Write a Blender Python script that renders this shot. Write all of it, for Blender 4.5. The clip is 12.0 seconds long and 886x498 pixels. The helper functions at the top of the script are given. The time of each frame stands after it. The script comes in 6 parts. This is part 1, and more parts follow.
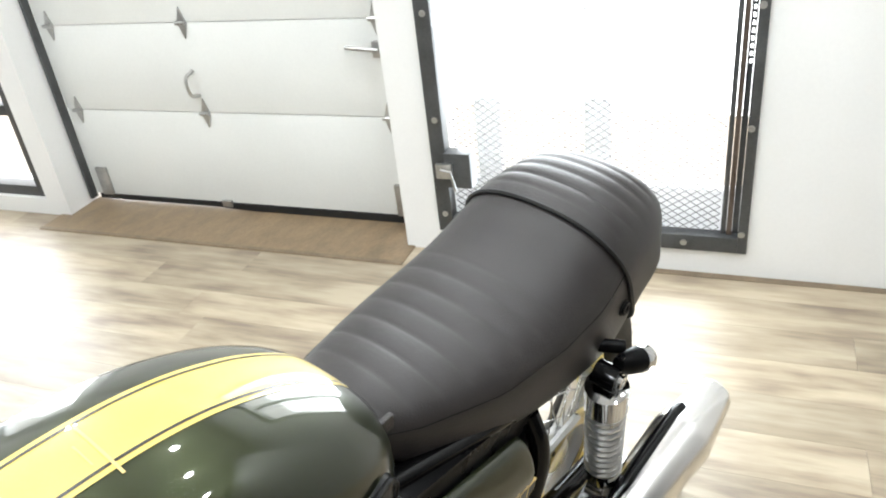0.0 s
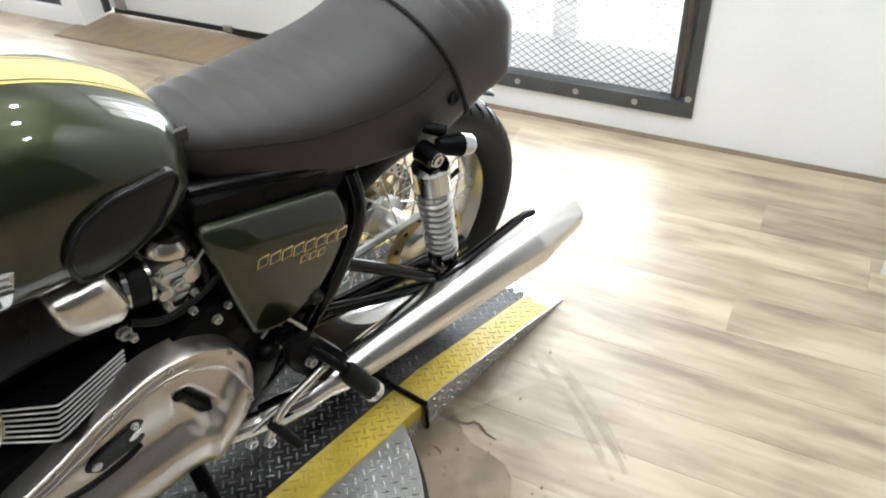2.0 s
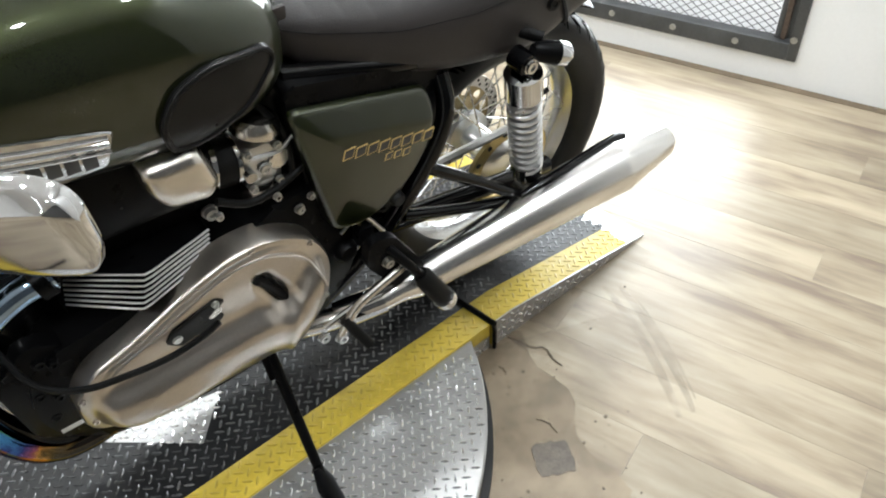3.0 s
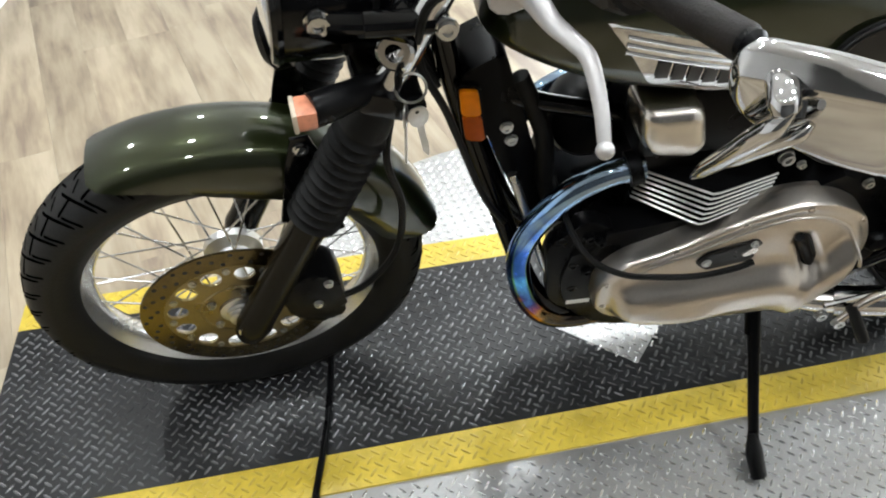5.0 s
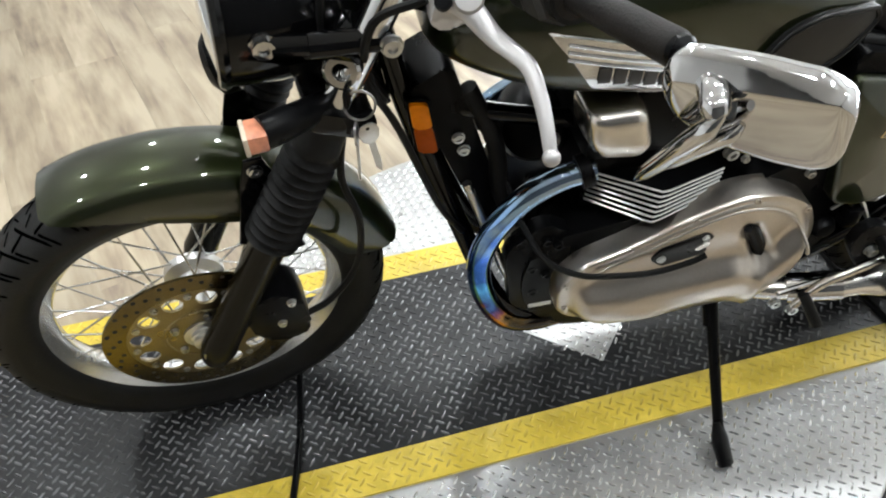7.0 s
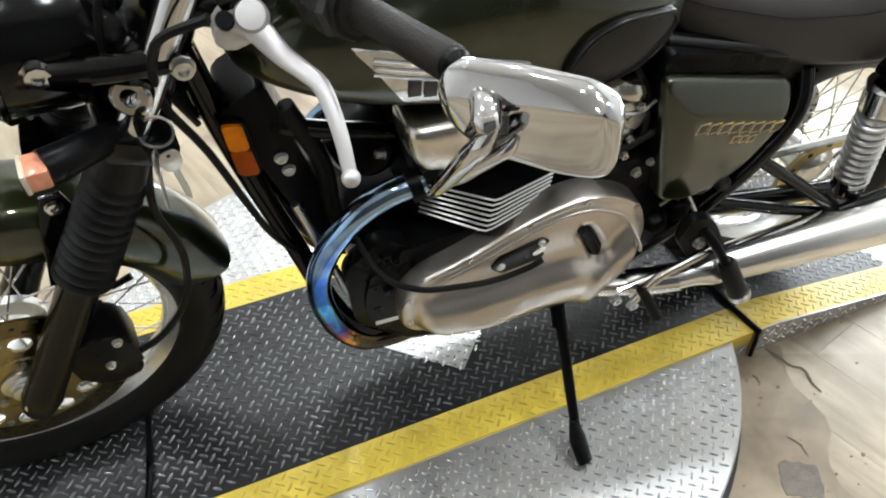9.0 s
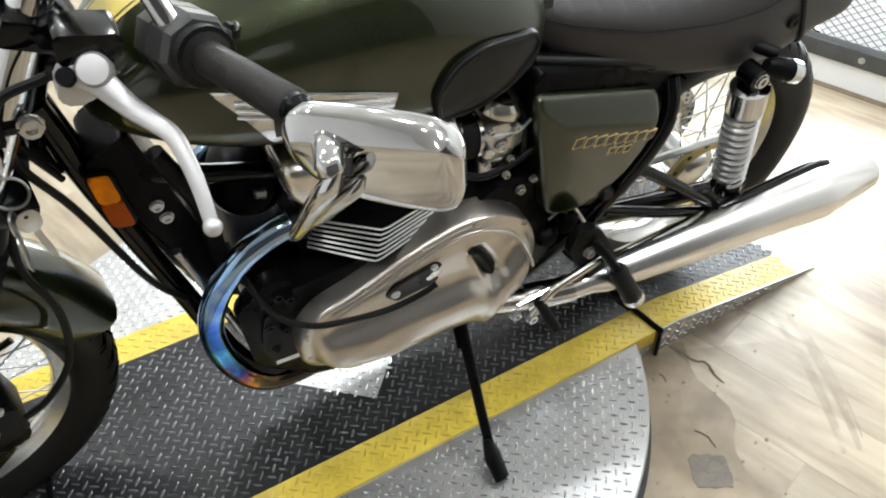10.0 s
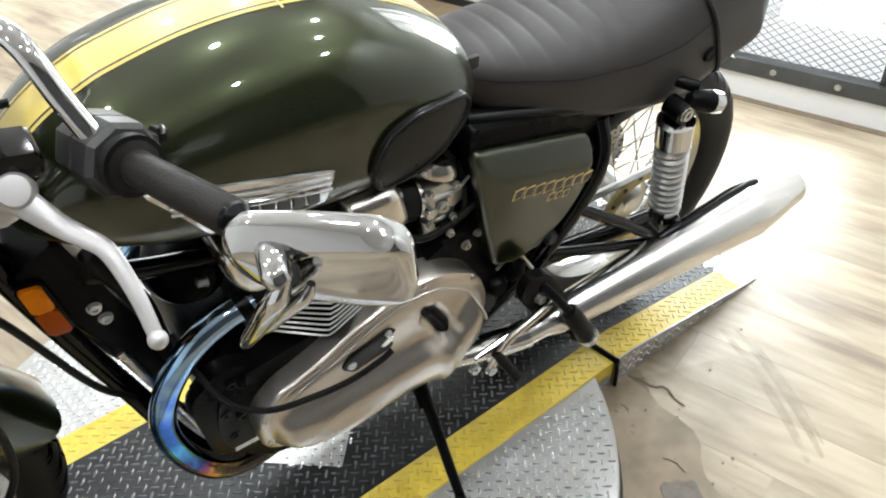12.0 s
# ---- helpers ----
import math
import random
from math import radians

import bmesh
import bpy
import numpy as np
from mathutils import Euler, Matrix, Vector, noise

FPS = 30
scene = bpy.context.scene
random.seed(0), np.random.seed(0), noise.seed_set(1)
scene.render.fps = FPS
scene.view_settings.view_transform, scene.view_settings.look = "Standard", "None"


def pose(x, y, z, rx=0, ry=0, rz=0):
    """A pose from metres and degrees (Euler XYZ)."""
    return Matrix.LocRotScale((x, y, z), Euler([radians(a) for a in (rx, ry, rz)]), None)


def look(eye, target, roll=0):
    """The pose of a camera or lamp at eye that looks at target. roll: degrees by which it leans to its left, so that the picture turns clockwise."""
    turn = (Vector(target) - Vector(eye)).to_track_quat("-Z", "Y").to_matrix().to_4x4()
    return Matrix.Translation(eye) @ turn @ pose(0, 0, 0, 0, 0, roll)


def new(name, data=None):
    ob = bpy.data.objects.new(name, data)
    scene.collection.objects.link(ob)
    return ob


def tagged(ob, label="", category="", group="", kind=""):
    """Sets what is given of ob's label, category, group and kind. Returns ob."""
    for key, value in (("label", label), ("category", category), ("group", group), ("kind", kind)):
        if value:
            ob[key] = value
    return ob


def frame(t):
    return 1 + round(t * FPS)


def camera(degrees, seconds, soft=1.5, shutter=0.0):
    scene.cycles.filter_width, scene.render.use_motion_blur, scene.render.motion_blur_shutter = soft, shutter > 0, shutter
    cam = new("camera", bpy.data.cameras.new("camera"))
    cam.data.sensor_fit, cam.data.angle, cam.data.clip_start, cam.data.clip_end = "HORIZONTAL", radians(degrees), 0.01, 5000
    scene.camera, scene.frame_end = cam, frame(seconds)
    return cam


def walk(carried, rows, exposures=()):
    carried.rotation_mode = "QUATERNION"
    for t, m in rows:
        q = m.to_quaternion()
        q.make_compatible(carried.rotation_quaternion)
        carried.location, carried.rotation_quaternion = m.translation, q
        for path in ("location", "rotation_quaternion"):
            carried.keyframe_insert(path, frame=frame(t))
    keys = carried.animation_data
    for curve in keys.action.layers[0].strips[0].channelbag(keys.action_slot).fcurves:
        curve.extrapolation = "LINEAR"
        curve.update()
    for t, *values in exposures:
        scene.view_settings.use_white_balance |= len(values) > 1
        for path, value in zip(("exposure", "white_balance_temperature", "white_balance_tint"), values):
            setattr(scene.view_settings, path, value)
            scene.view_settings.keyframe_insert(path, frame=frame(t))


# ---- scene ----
cam = camera(60.0, 12.0, soft=2.0)
PATH = [
    (0, (-0.08, -0.7, 1.355), (1.291, 0.375, 0.373), -7.0),
    (0.5, (-0.149, -0.878, 1.35), (1.214, 0.171, 0.33), -3.4),
    (1, (-0.182, -0.987, 1.371), (1.155, 0.041, 0.296), -3.7),
    (1.5, (-0.133, -1.048, 1.333), (1.091, -0.007, 0.142), -3.2),
    (2, (-0.065, -1.109, 1.287), (1.082, -0.022, 0.061), -3.3),
    (2.5, (-0.052, -1.138, 1.239), (1.016, -0.034, -0.041), -4.3),
    (3, (-0.103, -1.108, 1.223), (0.859, 0.045, -0.098), -3.0),
    (3.5, (-0.171, -1.067, 1.211), (0.591, 0.208, -0.129), -3.4),
    (5.5, (-0.479, -1.024, 1.233), (-0.282, 0.446, -0.108), -2.0),
    (6, (-0.48, -1.019, 1.243), (-0.219, 0.464, -0.073), -2.9),
    (6.5, (-0.453, -1.029, 1.24), (-0.131, 0.438, -0.081), -2.5),
    (7, (-0.433, -1.036, 1.234), (-0.105, 0.408, -0.11), -3.5),
    (7.5, (-0.406, -1.039, 1.23), (0.004, 0.374, -0.125), -2.9),
    (9.5, (-0.313, -1.035, 1.225), (0.358, 0.303, -0.102), -0.9),
    (10, (-0.285, -1.052, 1.238), (0.482, 0.254, -0.068), -1.0),
    (10.5, (-0.281, -1.068, 1.237), (0.52, 0.231, -0.056), 0.1),
    (11, (-0.266, -1.071, 1.24), (0.545, 0.226, -0.048), -1.5),
    (11.5, (-0.267, -1.052, 1.247), (0.555, 0.26, -0.019), -1.3),
    (12, (-0.268, -1.016, 1.268), (0.649, 0.248, 0.019), -3.7),
]
walk(cam, [(t, look(eye, target, roll)) for t, eye, target, roll in PATH], [(0.0, 0.03), (1.0, 0.12), (2.5, -0.05), (5.5, 0.04), (7.5, 0.05), (9.5, 0.10), (12.0, 0.11)])

# ---- world and light ----
BIKE = (0.114, -0.034, -3.65, 8.52)
STEER, RAKE = 7.8, 27.0
FLOOR = -0.07
world = bpy.data.worlds.new("sky")
scene.world = world
world.use_nodes = True
wn = world.node_tree
sky = wn.nodes.new("ShaderNodeTexSky")
sky.sky_type = "NISHITA"
sky.sun_disc = False
sky.sun_elevation, sky.sun_rotation = radians(38), radians(70)
wn.links.new(sky.outputs[0], wn.nodes["Background"].inputs[0])
wn.nodes["Background"].inputs[1].default_value = 0.15
scene.view_settings.exposure = 0.0


def lamp(name, kind, m, energy, size, size_y=None, color=(1, 1, 1), spread=180, label=""):
    data = bpy.data.lights.new(name, kind)
    data.energy, data.color = energy, color
    if kind == "AREA":
        data.size = size
        data.spread = radians(spread)
        if size_y:
            data.shape, data.size_y = "RECTANGLE", size_y
        else:
            data.shape = "DISK"
    else:
        data.shadow_soft_size = size
    ob = new(name, data)
    ob.matrix_world = m
    return ob


# the window wall runs slanted: s along it, d into it, z up
WALL = Matrix(((-0.25, 0.968, 0, 2.13), (0.968, 0.25, 0, 0), (0, 0, 1, 0), (0, 0, 0, 1)))


def on_wall(s, d, z):
    return WALL @ Vector((s, d, z))


def wall_lamp(name, s, z, w, h, energy):
    lamp(name, "AREA", look(on_wall(s, 0.22, z), on_wall(s, -1, z + 0.30)), energy, w, h, (0.86, 0.95, 1.0))


wall_lamp("daylight_mesh_door", 0.355, 0.98, 0.9, 1.75, 58)
wall_lamp("daylight_window", 3.55, 1.25, 1.3, 2.3, 66)
CEILING = 2.75
# the last two spots are unseen, added to brighten the window wall
SPOTS = [(-0.9, -1.5), (0.3, -1.5), (1.4, -1.5), (-0.9, 0.2), (0.3, 0.25), (1.35, 0.2), (-0.9, 1.9), (0.3, 1.9), (-2.2, -0.5), (-2.2, 1.2), (1.05, 1.75), (1.25, -0.6)]
for sx, sy in SPOTS:
    lamp("ceiling_spot", "AREA", pose(sx, sy, CEILING - 0.034), 15, 0.10, color=(0.90, 0.96, 1.0))


# ---- materials ----
def nodes(name):
    m = bpy.data.materials.new(name)
    m.use_nodes = True
    return m, m.node_tree, m.node_tree.nodes["Principled BSDF"]


def put(t, node, **values):
    n = t.nodes.new(node)
    for k, v in values.items():
        if k in n.inputs:
            n.inputs[k].default_value = v
    return n


def textured(name, color, rough=0.5, metal=0.0, vary=0.15, scale=8.0, grain=120.0, bump=0.0, coat=0.0, rough_vary=0.1, stretch=(1, 1, 1), spec=0.5, coat_ior=1.6):
    """A surface whose tone and gloss wander at two scales, with fine relief."""
    m, t, b = nodes(name)
    co = put(t, "ShaderNodeTexCoord")
    mp = put(t, "ShaderNodeMapping")
    mp.inputs["Scale"].default_value = stretch
    t.links.new(co.outputs["Object"], mp.inputs[0])
    big = put(t, "ShaderNodeTexNoise", Scale=scale, Detail=4.0)
    fine = put(t, "ShaderNodeTexNoise", Scale=grain, Detail=3.0)
    for n in (big, fine):
        t.links.new(mp.outputs[0], n.inputs["Vector"])
    mix = put(t, "ShaderNodeMix")
    mix.data_type = "FLOAT"
    mix.inputs[0].default_value = 0.35
    t.links.new(big.outputs[0], mix.inputs[2])
    t.links.new(fine.outputs[0], mix.inputs[3])
    ramp = put(t, "ShaderNodeValToRGB")
    ramp.color_ramp.elements[0].position, ramp.color_ramp.elements[1].position = 0.3, 0.7
    ramp.color_ramp.elements[0].color = (*[c * (1 - vary) for c in color], 1)
    ramp.color_ramp.elements[1].color = (*[min(1, c * (1 + vary)) for c in color], 1)
    t.links.new(mix.outputs[0], ramp.inputs[0])
    t.links.new(ramp.outputs[0], b.inputs["Base Color"])
    rr = put(t, "ShaderNodeMapRange")
    rr.inputs[3].default_value, rr.inputs[4].default_value = max(0.02, rough - rough_vary), min(1, rough + rough_vary)
    t.links.new(big.outputs[0], rr.inputs[0])
    t.links.new(rr.outputs[0], b.inputs["Roughness"])
    b.inputs["Metallic"].default_value = metal
    b.inputs["Coat Weight"].default_value = coat
    b.inputs["Coat Roughness"].default_value = 0.03
    b.inputs["Coat IOR"].default_value = coat_ior
    b.inputs["Specular IOR Level"].default_value = spec
    if bump:
        bp = put(t, "ShaderNodeBump", Strength=bump, Distance=0.002)
        t.links.new(fine.outputs[0], bp.inputs["Height"])
        t.links.new(bp.outputs[0], b.inputs["Normal"])
    return m


def plain_glow(name, color, strength):
    m, t, b = nodes(name)
    b.inputs["Base Color"].default_value = (*color, 1)
    b.inputs["Emission Color"].default_value = (*color, 1)
    b.inputs["Emission Strength"].default_value = strength
    return m


M_GREEN = textured("green_metallic_paint", (0.0165, 0.0213, 0.0061), 0.34, 0.75, 0.10, 3, 900, coat=1.0, rough_vary=0.03, spec=0.2, coat_ior=1.58)
M_YELLOW_STRIPE = textured("yellow_stripe_paint", (0.62, 0.47, 0.10), 0.35, 0, 0.05, 6, 200, coat=1.0, rough_vary=0.03)
M_PIN = textured("black_pinstripe", (0.02, 0.018, 0.012), 0.3, 0, 0.05, coat=0.6)
M_GOLD = textured("gold_lettering", (0.62, 0.45, 0.17), 0.4, 0.2, 0.1)
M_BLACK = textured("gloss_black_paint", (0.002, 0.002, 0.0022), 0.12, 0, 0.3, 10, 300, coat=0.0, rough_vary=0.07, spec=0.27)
# black fork paint; its slight brown tint stands for the reflected floor
M_FORK = textured("black_fork_paint", (0.0032, 0.0027, 0.0016), 0.22, 0, 0.3, 14, 300, rough_vary=0.08, spec=0.13)
M_SATIN = textured("satin_black_metal", (0.003, 0.003, 0.0033), 0.30, 0.0, 0.3, 20, 400, 0.08, spec=0.08)
M_RUBBER = textured("black_rubber", (0.0045, 0.0044, 0.0043), 0.5, 0, 0.25, 25, 500, 0.25, spec=0.16)
M_TYRE = textured("tyre_rubber", (0.010, 0.0099, 0.0098), 0.5, 0, 0.3, 18, 260, 0.2, spec=0.2)
M_VINYL = textured("grained_black_vinyl", (0.0205, 0.0173, 0.0167), 0.46, 0, 0.18, 5, 520, 0.35, rough_vary=0.06, spec=0.40)
M_CHROME = textured("chrome", (0.56, 0.56, 0.565), 0.07, 1, 0.03, 6, 200, rough_vary=0.03)
M_ALU = textured("polished_aluminium", (0.62, 0.585, 0.54), 0.23, 1, 0.10, 6, 260, 0.04, rough_vary=0.07)
M_COVER = textured("satin_polished_aluminium", (0.56, 0.515, 0.465), 0.31, 1, 0.10, 9, 240, 0.04, rough_vary=0.08)
M_TREAD_SHADE = textured("tread_shade_black", (0.0012, 0.0012, 0.0012), 0.9, 0, 0.2, spec=0.0)
M_GRIP = textured("worn_rubber_grip", (0.0095, 0.0076, 0.0066), 0.5, 0, 0.45, 22, 380, 0.3, spec=0.20)
M_SWITCH = textured("worn_black_plastic", (0.020, 0.0195, 0.019), 0.38, 0, 0.3, 16, 320, 0.15, spec=0.35)
M_EDGE = textured("dark_brown_edge", (0.17, 0.125, 0.08), 0.55, 0, 0.35, 12, 90, 0.2)
M_RIM = textured("polished_rim_aluminium", (0.66, 0.66, 0.655), 0.26, 0.92, 0.05, 8, 200, rough_vary=0.06)
M_LEVER = textured("silver_painted_alloy", (0.47, 0.455, 0.45), 0.42, 0.55, 0.06, 12, 240, 0.03, rough_vary=0.06)
M_LUG_SILVER = textured("bright_worn_tread", (0.86, 0.86, 0.85), 0.20, 0.9, 0.15, 9, 160, 0.05, rough_vary=0.08)
M_SCAB = textured("grey_old_adhesive", (0.12, 0.10, 0.08), 0.6, 0, 0.35, 30, 140, 0.5)
M_PAD = textured("smooth_black_rubber_and_slot", (0.005, 0.005, 0.005), 0.30, 0, 0.25, 20, 500, 0.05, spec=0.22)
M_BRUSHED = textured("brushed_aluminium", (0.66, 0.66, 0.65), 0.32, 1, 0.08, 12, 300, 0.05)
M_STEEL = textured("bare_steel", (0.5, 0.5, 0.49), 0.3, 1, 0.15, 30, 300, 0.05)
M_STAINLESS = textured("polished_stainless_steel", (0.84, 0.83, 0.815), 0.22, 1, 0.04, 5, 200, 0.01, rough_vary=0.04)
M_DISC = textured("bronze_brake_disc", (0.15, 0.115, 0.052), 0.22, 1, 0.15, 30, 400, 0.03)
M_BRASS = textured("pale_gold_sprocket", (0.50, 0.39, 0.17), 0.32, 0.8, 0.12, 20, 200, 0.05)
M_SPRING = textured("bright_zinc_spring", (0.72, 0.72, 0.72), 0.30, 0.85, 0.06, 12, 240, 0.03)
M_AMBER_DARK = textured("dark_amber_lens", (0.36, 0.065, 0.001), 0.35, 0, 0.25, 25, 90, coat=0.0, spec=0.15)
M_AMBER = textured("amber_lens", (0.95, 0.24, 0.001), 0.35, 0, 0.25, 25, 90, coat=0.0, spec=0.15)
M_ORANGE_LENS = textured("pale_orange_lens", (0.52, 0.20, 0.115), 0.3, 0, 0.45, 38, coat=0.4, spec=0.3)
M_CREAM = textured("cream_lens_rim", (0.56, 0.48, 0.37), 0.3, 0, 0.15, 40, coat=0.4, spec=0.3)
M_CARRIER = textured("tarnished_disc_carrier", (0.27, 0.22, 0.125), 0.30, 1, 0.2, 26, 300, 0.04)
M_CLEAR = textured("headlamp_glass", (0.7, 0.72, 0.72), 0.1, 0.3, 0.05, coat=1.0)
M_INK = textured("black_lettering", (0.02, 0.02, 0.02), 0.4, 0, 0.1)
M_PLATE_BLACK = textured("worn_black_plate_paint", (0.0130, 0.0132, 0.0142), 0.41, 0.0, 0.6, 7, 160, 0.12, rough_vary=0.12, spec=0.36)
M_LUG_BLACK = textured("scuffed_black_tread", (0.085, 0.085, 0.088), 0.27, 0.15, 0.7, 9, 120, 0.10, rough_vary=0.10, spec=0.8)
M_LUG_YELLOW = textured("scuffed_yellow_tread", (0.54, 0.395, 0.055), 0.33, 0.0, 0.28, 13, 120, 0.12, rough_vary=0.10)
M_PLATE_YELLOW = textured("worn_yellow_plate_paint", (0.58, 0.43, 0.05), 0.42, 0.0, 0.26, 9, 70, 0.2, rough_vary=0.14)
M_PLATE_SILVER = textured("aluminium_tread_plate", (0.46, 0.46, 0.455), 0.40, 0.85, 0.12, 7, 160, 0.1, rough_vary=0.12)
M_WALL = textured("white_wall_paint", (0.80, 0.80, 0.79), 0.65, 0, 0.03, 2.5, 90, 0.12, rough_vary=0.08)
M_CEIL = textured("white_ceiling_paint", (0.85, 0.85, 0.85), 0.8, 0, 0.03, 2, 60)
M_DOOR = textured("white_garage_door", (0.74, 0.75, 0.73), 0.5, 0, 0.04, 2.5, 90, 0.1)
M_MESH = textured("grey_expanded_metal", (0.11, 0.11, 0.11), 0.45, 0.2, 0.2, 30, 200)
M_DARKSTEEL = textured("dark_grey_steel_frame", (0.065, 0.068, 0.07), 0.45, 0.2, 0.3, 10, 120, 0.15)
M_RUST = textured("rusty_steel", (0.10, 0.075, 0.06), 0.55, 0.3, 0.4, 14, 90, 0.2)
M_ZINC = textured("zinc_hardware", (0.45, 0.45, 0.44), 0.35, 0.9, 0.2, 30, 200, 0.1)
M_SEAL = textured("seal_and_hole_black", (0.005, 0.005, 0.005), 0.6, 0, 0.2)
M_PLY = textured("plywood_ramp", (0.205, 0.145, 0.085), 0.5, 0, 0.3, 9, 70, 0.2, stretch=(1, 2, 1))
M_SUB = textured("worn_adhesive_subfloor", (0.275, 0.217, 0.150), 0.40, 0, 0.36, 9, 34, 0.3, rough_vary=0.15)
M_BACKWALL = textured("dark_unseen_wall", (0.06, 0.06, 0.06), 0.6, 0, 0.1, 1.5, 40, 0.1)
M_GREYBOARD = textured("dark_grey_panel", (0.10, 0.10, 0.105), 0.5, 0, 0.15, 3, 60)
M_SPOT = plain_glow("lit_spot_lens", (1.0, 0.95, 0.86), 30)


def plank_material():
    """Pale oak vinyl: long grain, plank-to-plank tone, a soft sheen."""
    m, t, b = nodes("oak_vinyl_plank")
    co = put(t, "ShaderNodeTexCoord")
    info = put(t, "ShaderNodeObjectInfo")
    add = put(t, "ShaderNodeVectorMath")
    add.operation = "ADD"
    t.links.new(co.outputs["Object"], add.inputs[0])
    sc = put(t, "ShaderNodeMath")
    sc.operation = "MULTIPLY"
    sc.inputs[1].default_value = 40.0
    t.links.new(info.outputs["Random"], sc.inputs[0])
    t.links.new(sc.outputs[0], add.inputs[1])
    mp = put(t, "ShaderNodeMapping")
    mp.inputs["Scale"].default_value = (1.7, 13, 1)
    t.links.new(add.outputs[0], mp.inputs[0])
    grain = put(t, "ShaderNodeTexNoise", Scale=2.2, Detail=6.0, Roughness=0.6, Distortion=0.25)
    t.links.new(mp.outputs[0], grain.inputs["Vector"])
    mp2 = put(t, "ShaderNodeMapping")
    mp2.inputs["Scale"].default_value = (1.7, 5.5, 1)
    t.links.new(add.outputs[0], mp2.inputs[0])
    blot = put(t, "ShaderNodeTexNoise", Scale=1.6, Detail=3.0)
    t.links.new(mp2.outputs[0], blot.inputs["Vector"])
    ramp = put(t, "ShaderNodeValToRGB")
    cr = ramp.color_ramp
    cr.elements[0].position, cr.elements[0].color = 0.37, (0.205, 0.156, 0.115, 1)
    cr.elements[1].position, cr.elements[1].color = 0.60, (0.43, 0.362, 0.262, 1)
    e = cr.elements.new(0.48)
    e.color = (0.33, 0.266, 0.184, 1)
    mix = put(t, "ShaderNodeMix")
    mix.data_type = "FLOAT"
    mix.inputs[0].default_value = 0.56
    t.links.new(grain.outputs[0], mix.inputs[2])
    t.links.new(blot.outputs[0], mix.inputs[3])
    t.links.new(mix.outputs[0], ramp.inputs[0])
    hsv = put(t, "ShaderNodeHueSaturation")
    mr = put(t, "ShaderNodeMapRange")
    mr.inputs[3].default_value, mr.inputs[4].default_value = 0.84, 1.10
    t.links.new(info.outputs["Random"], mr.inputs[0])
    t.links.new(mr.outputs[0], hsv.inputs["Value"])
    t.links.new(ramp.outputs[0], hsv.inputs["Color"])
    t.links.new(hsv.outputs[0], b.inputs["Base Color"])
    b.inputs["Roughness"].default_value = 0.3
    rr = put(t, "ShaderNodeMapRange")
    rr.inputs[3].default_value, rr.inputs[4].default_value = 0.34, 0.46
    b.inputs["Specular IOR Level"].default_value = 0.7
    t.links.new(blot.outputs[0], rr.inputs[0])
    t.links.new(rr.outputs[0], b.inputs["Roughness"])
    bp = put(t, "ShaderNodeBump", Strength=0.05, Distance=0.001)
    t.links.new(grain.outputs[0], bp.inputs["Height"])
    t.links.new(bp.outputs[0], b.inputs["Normal"])
    return m


def header_material():
    """Heat-tinted header pipe: straw, purple and blue bands along its run."""
    m, t, b = nodes("heat_blued_chrome")
    co = put(t, "ShaderNodeTexCoord")
    sep = put(t, "ShaderNodeSeparateXYZ")
    t.links.new(co.outputs["Object"], sep.inputs[0])
    nz = put(t, "ShaderNodeTexNoise", Scale=17.0, Detail=3.0, Distortion=0.8)
    t.links.new(co.outputs["Object"], nz.inputs["Vector"])
    ad = put(t, "ShaderNodeMath")
    ad.operation = "MULTIPLY_ADD"
    ad.inputs[1].default_value = 0.16
    t.links.new(nz.outputs[0], ad.inputs[0])
    t.links.new(sep.outputs["Z"], ad.inputs[2])
    mr = put(t, "ShaderNodeMapRange")
    mr.inputs[1].default_value, mr.inputs[2].default_value = 0.30, 0.68
    t.links.new(ad.outputs[0], mr.inputs[0])
    ramp = put(t, "ShaderNodeValToRGB")
    cr = ramp.color_ramp
    cr.elements[0].position, cr.elements[0].color = 0.0, (0.07, 0.06, 0.05, 1)
    cr.elements[1].position, cr.elements[1].color = 1.0, (0.32, 0.42, 0.55, 1)
    for p, c in ((0.06, (0.10, 0.07, 0.03, 1)), (0.12, (0.45, 0.22, 0.05, 1)), (0.17, (0.26, 0.07, 0.10, 1)), (0.23, (0.03, 0.04, 0.16, 1)), (0.38, (0.08, 0.32, 0.55, 1)), (0.48, (0.02, 0.08, 0.26, 1)), (0.60, (0.07, 0.20, 0.68, 1)), (0.78, (0.34, 0.54, 0.80, 1))):
        e = cr.elements.new(p)
        e.color = c
    t.links.new(mr.outputs[0], ramp.inputs[0])
    t.links.new(ramp.outputs[0], b.inputs["Base Color"])
    b.inputs["Metallic"].default_value = 1.0
    b.inputs["Roughness"].default_value = 0.10
    return m


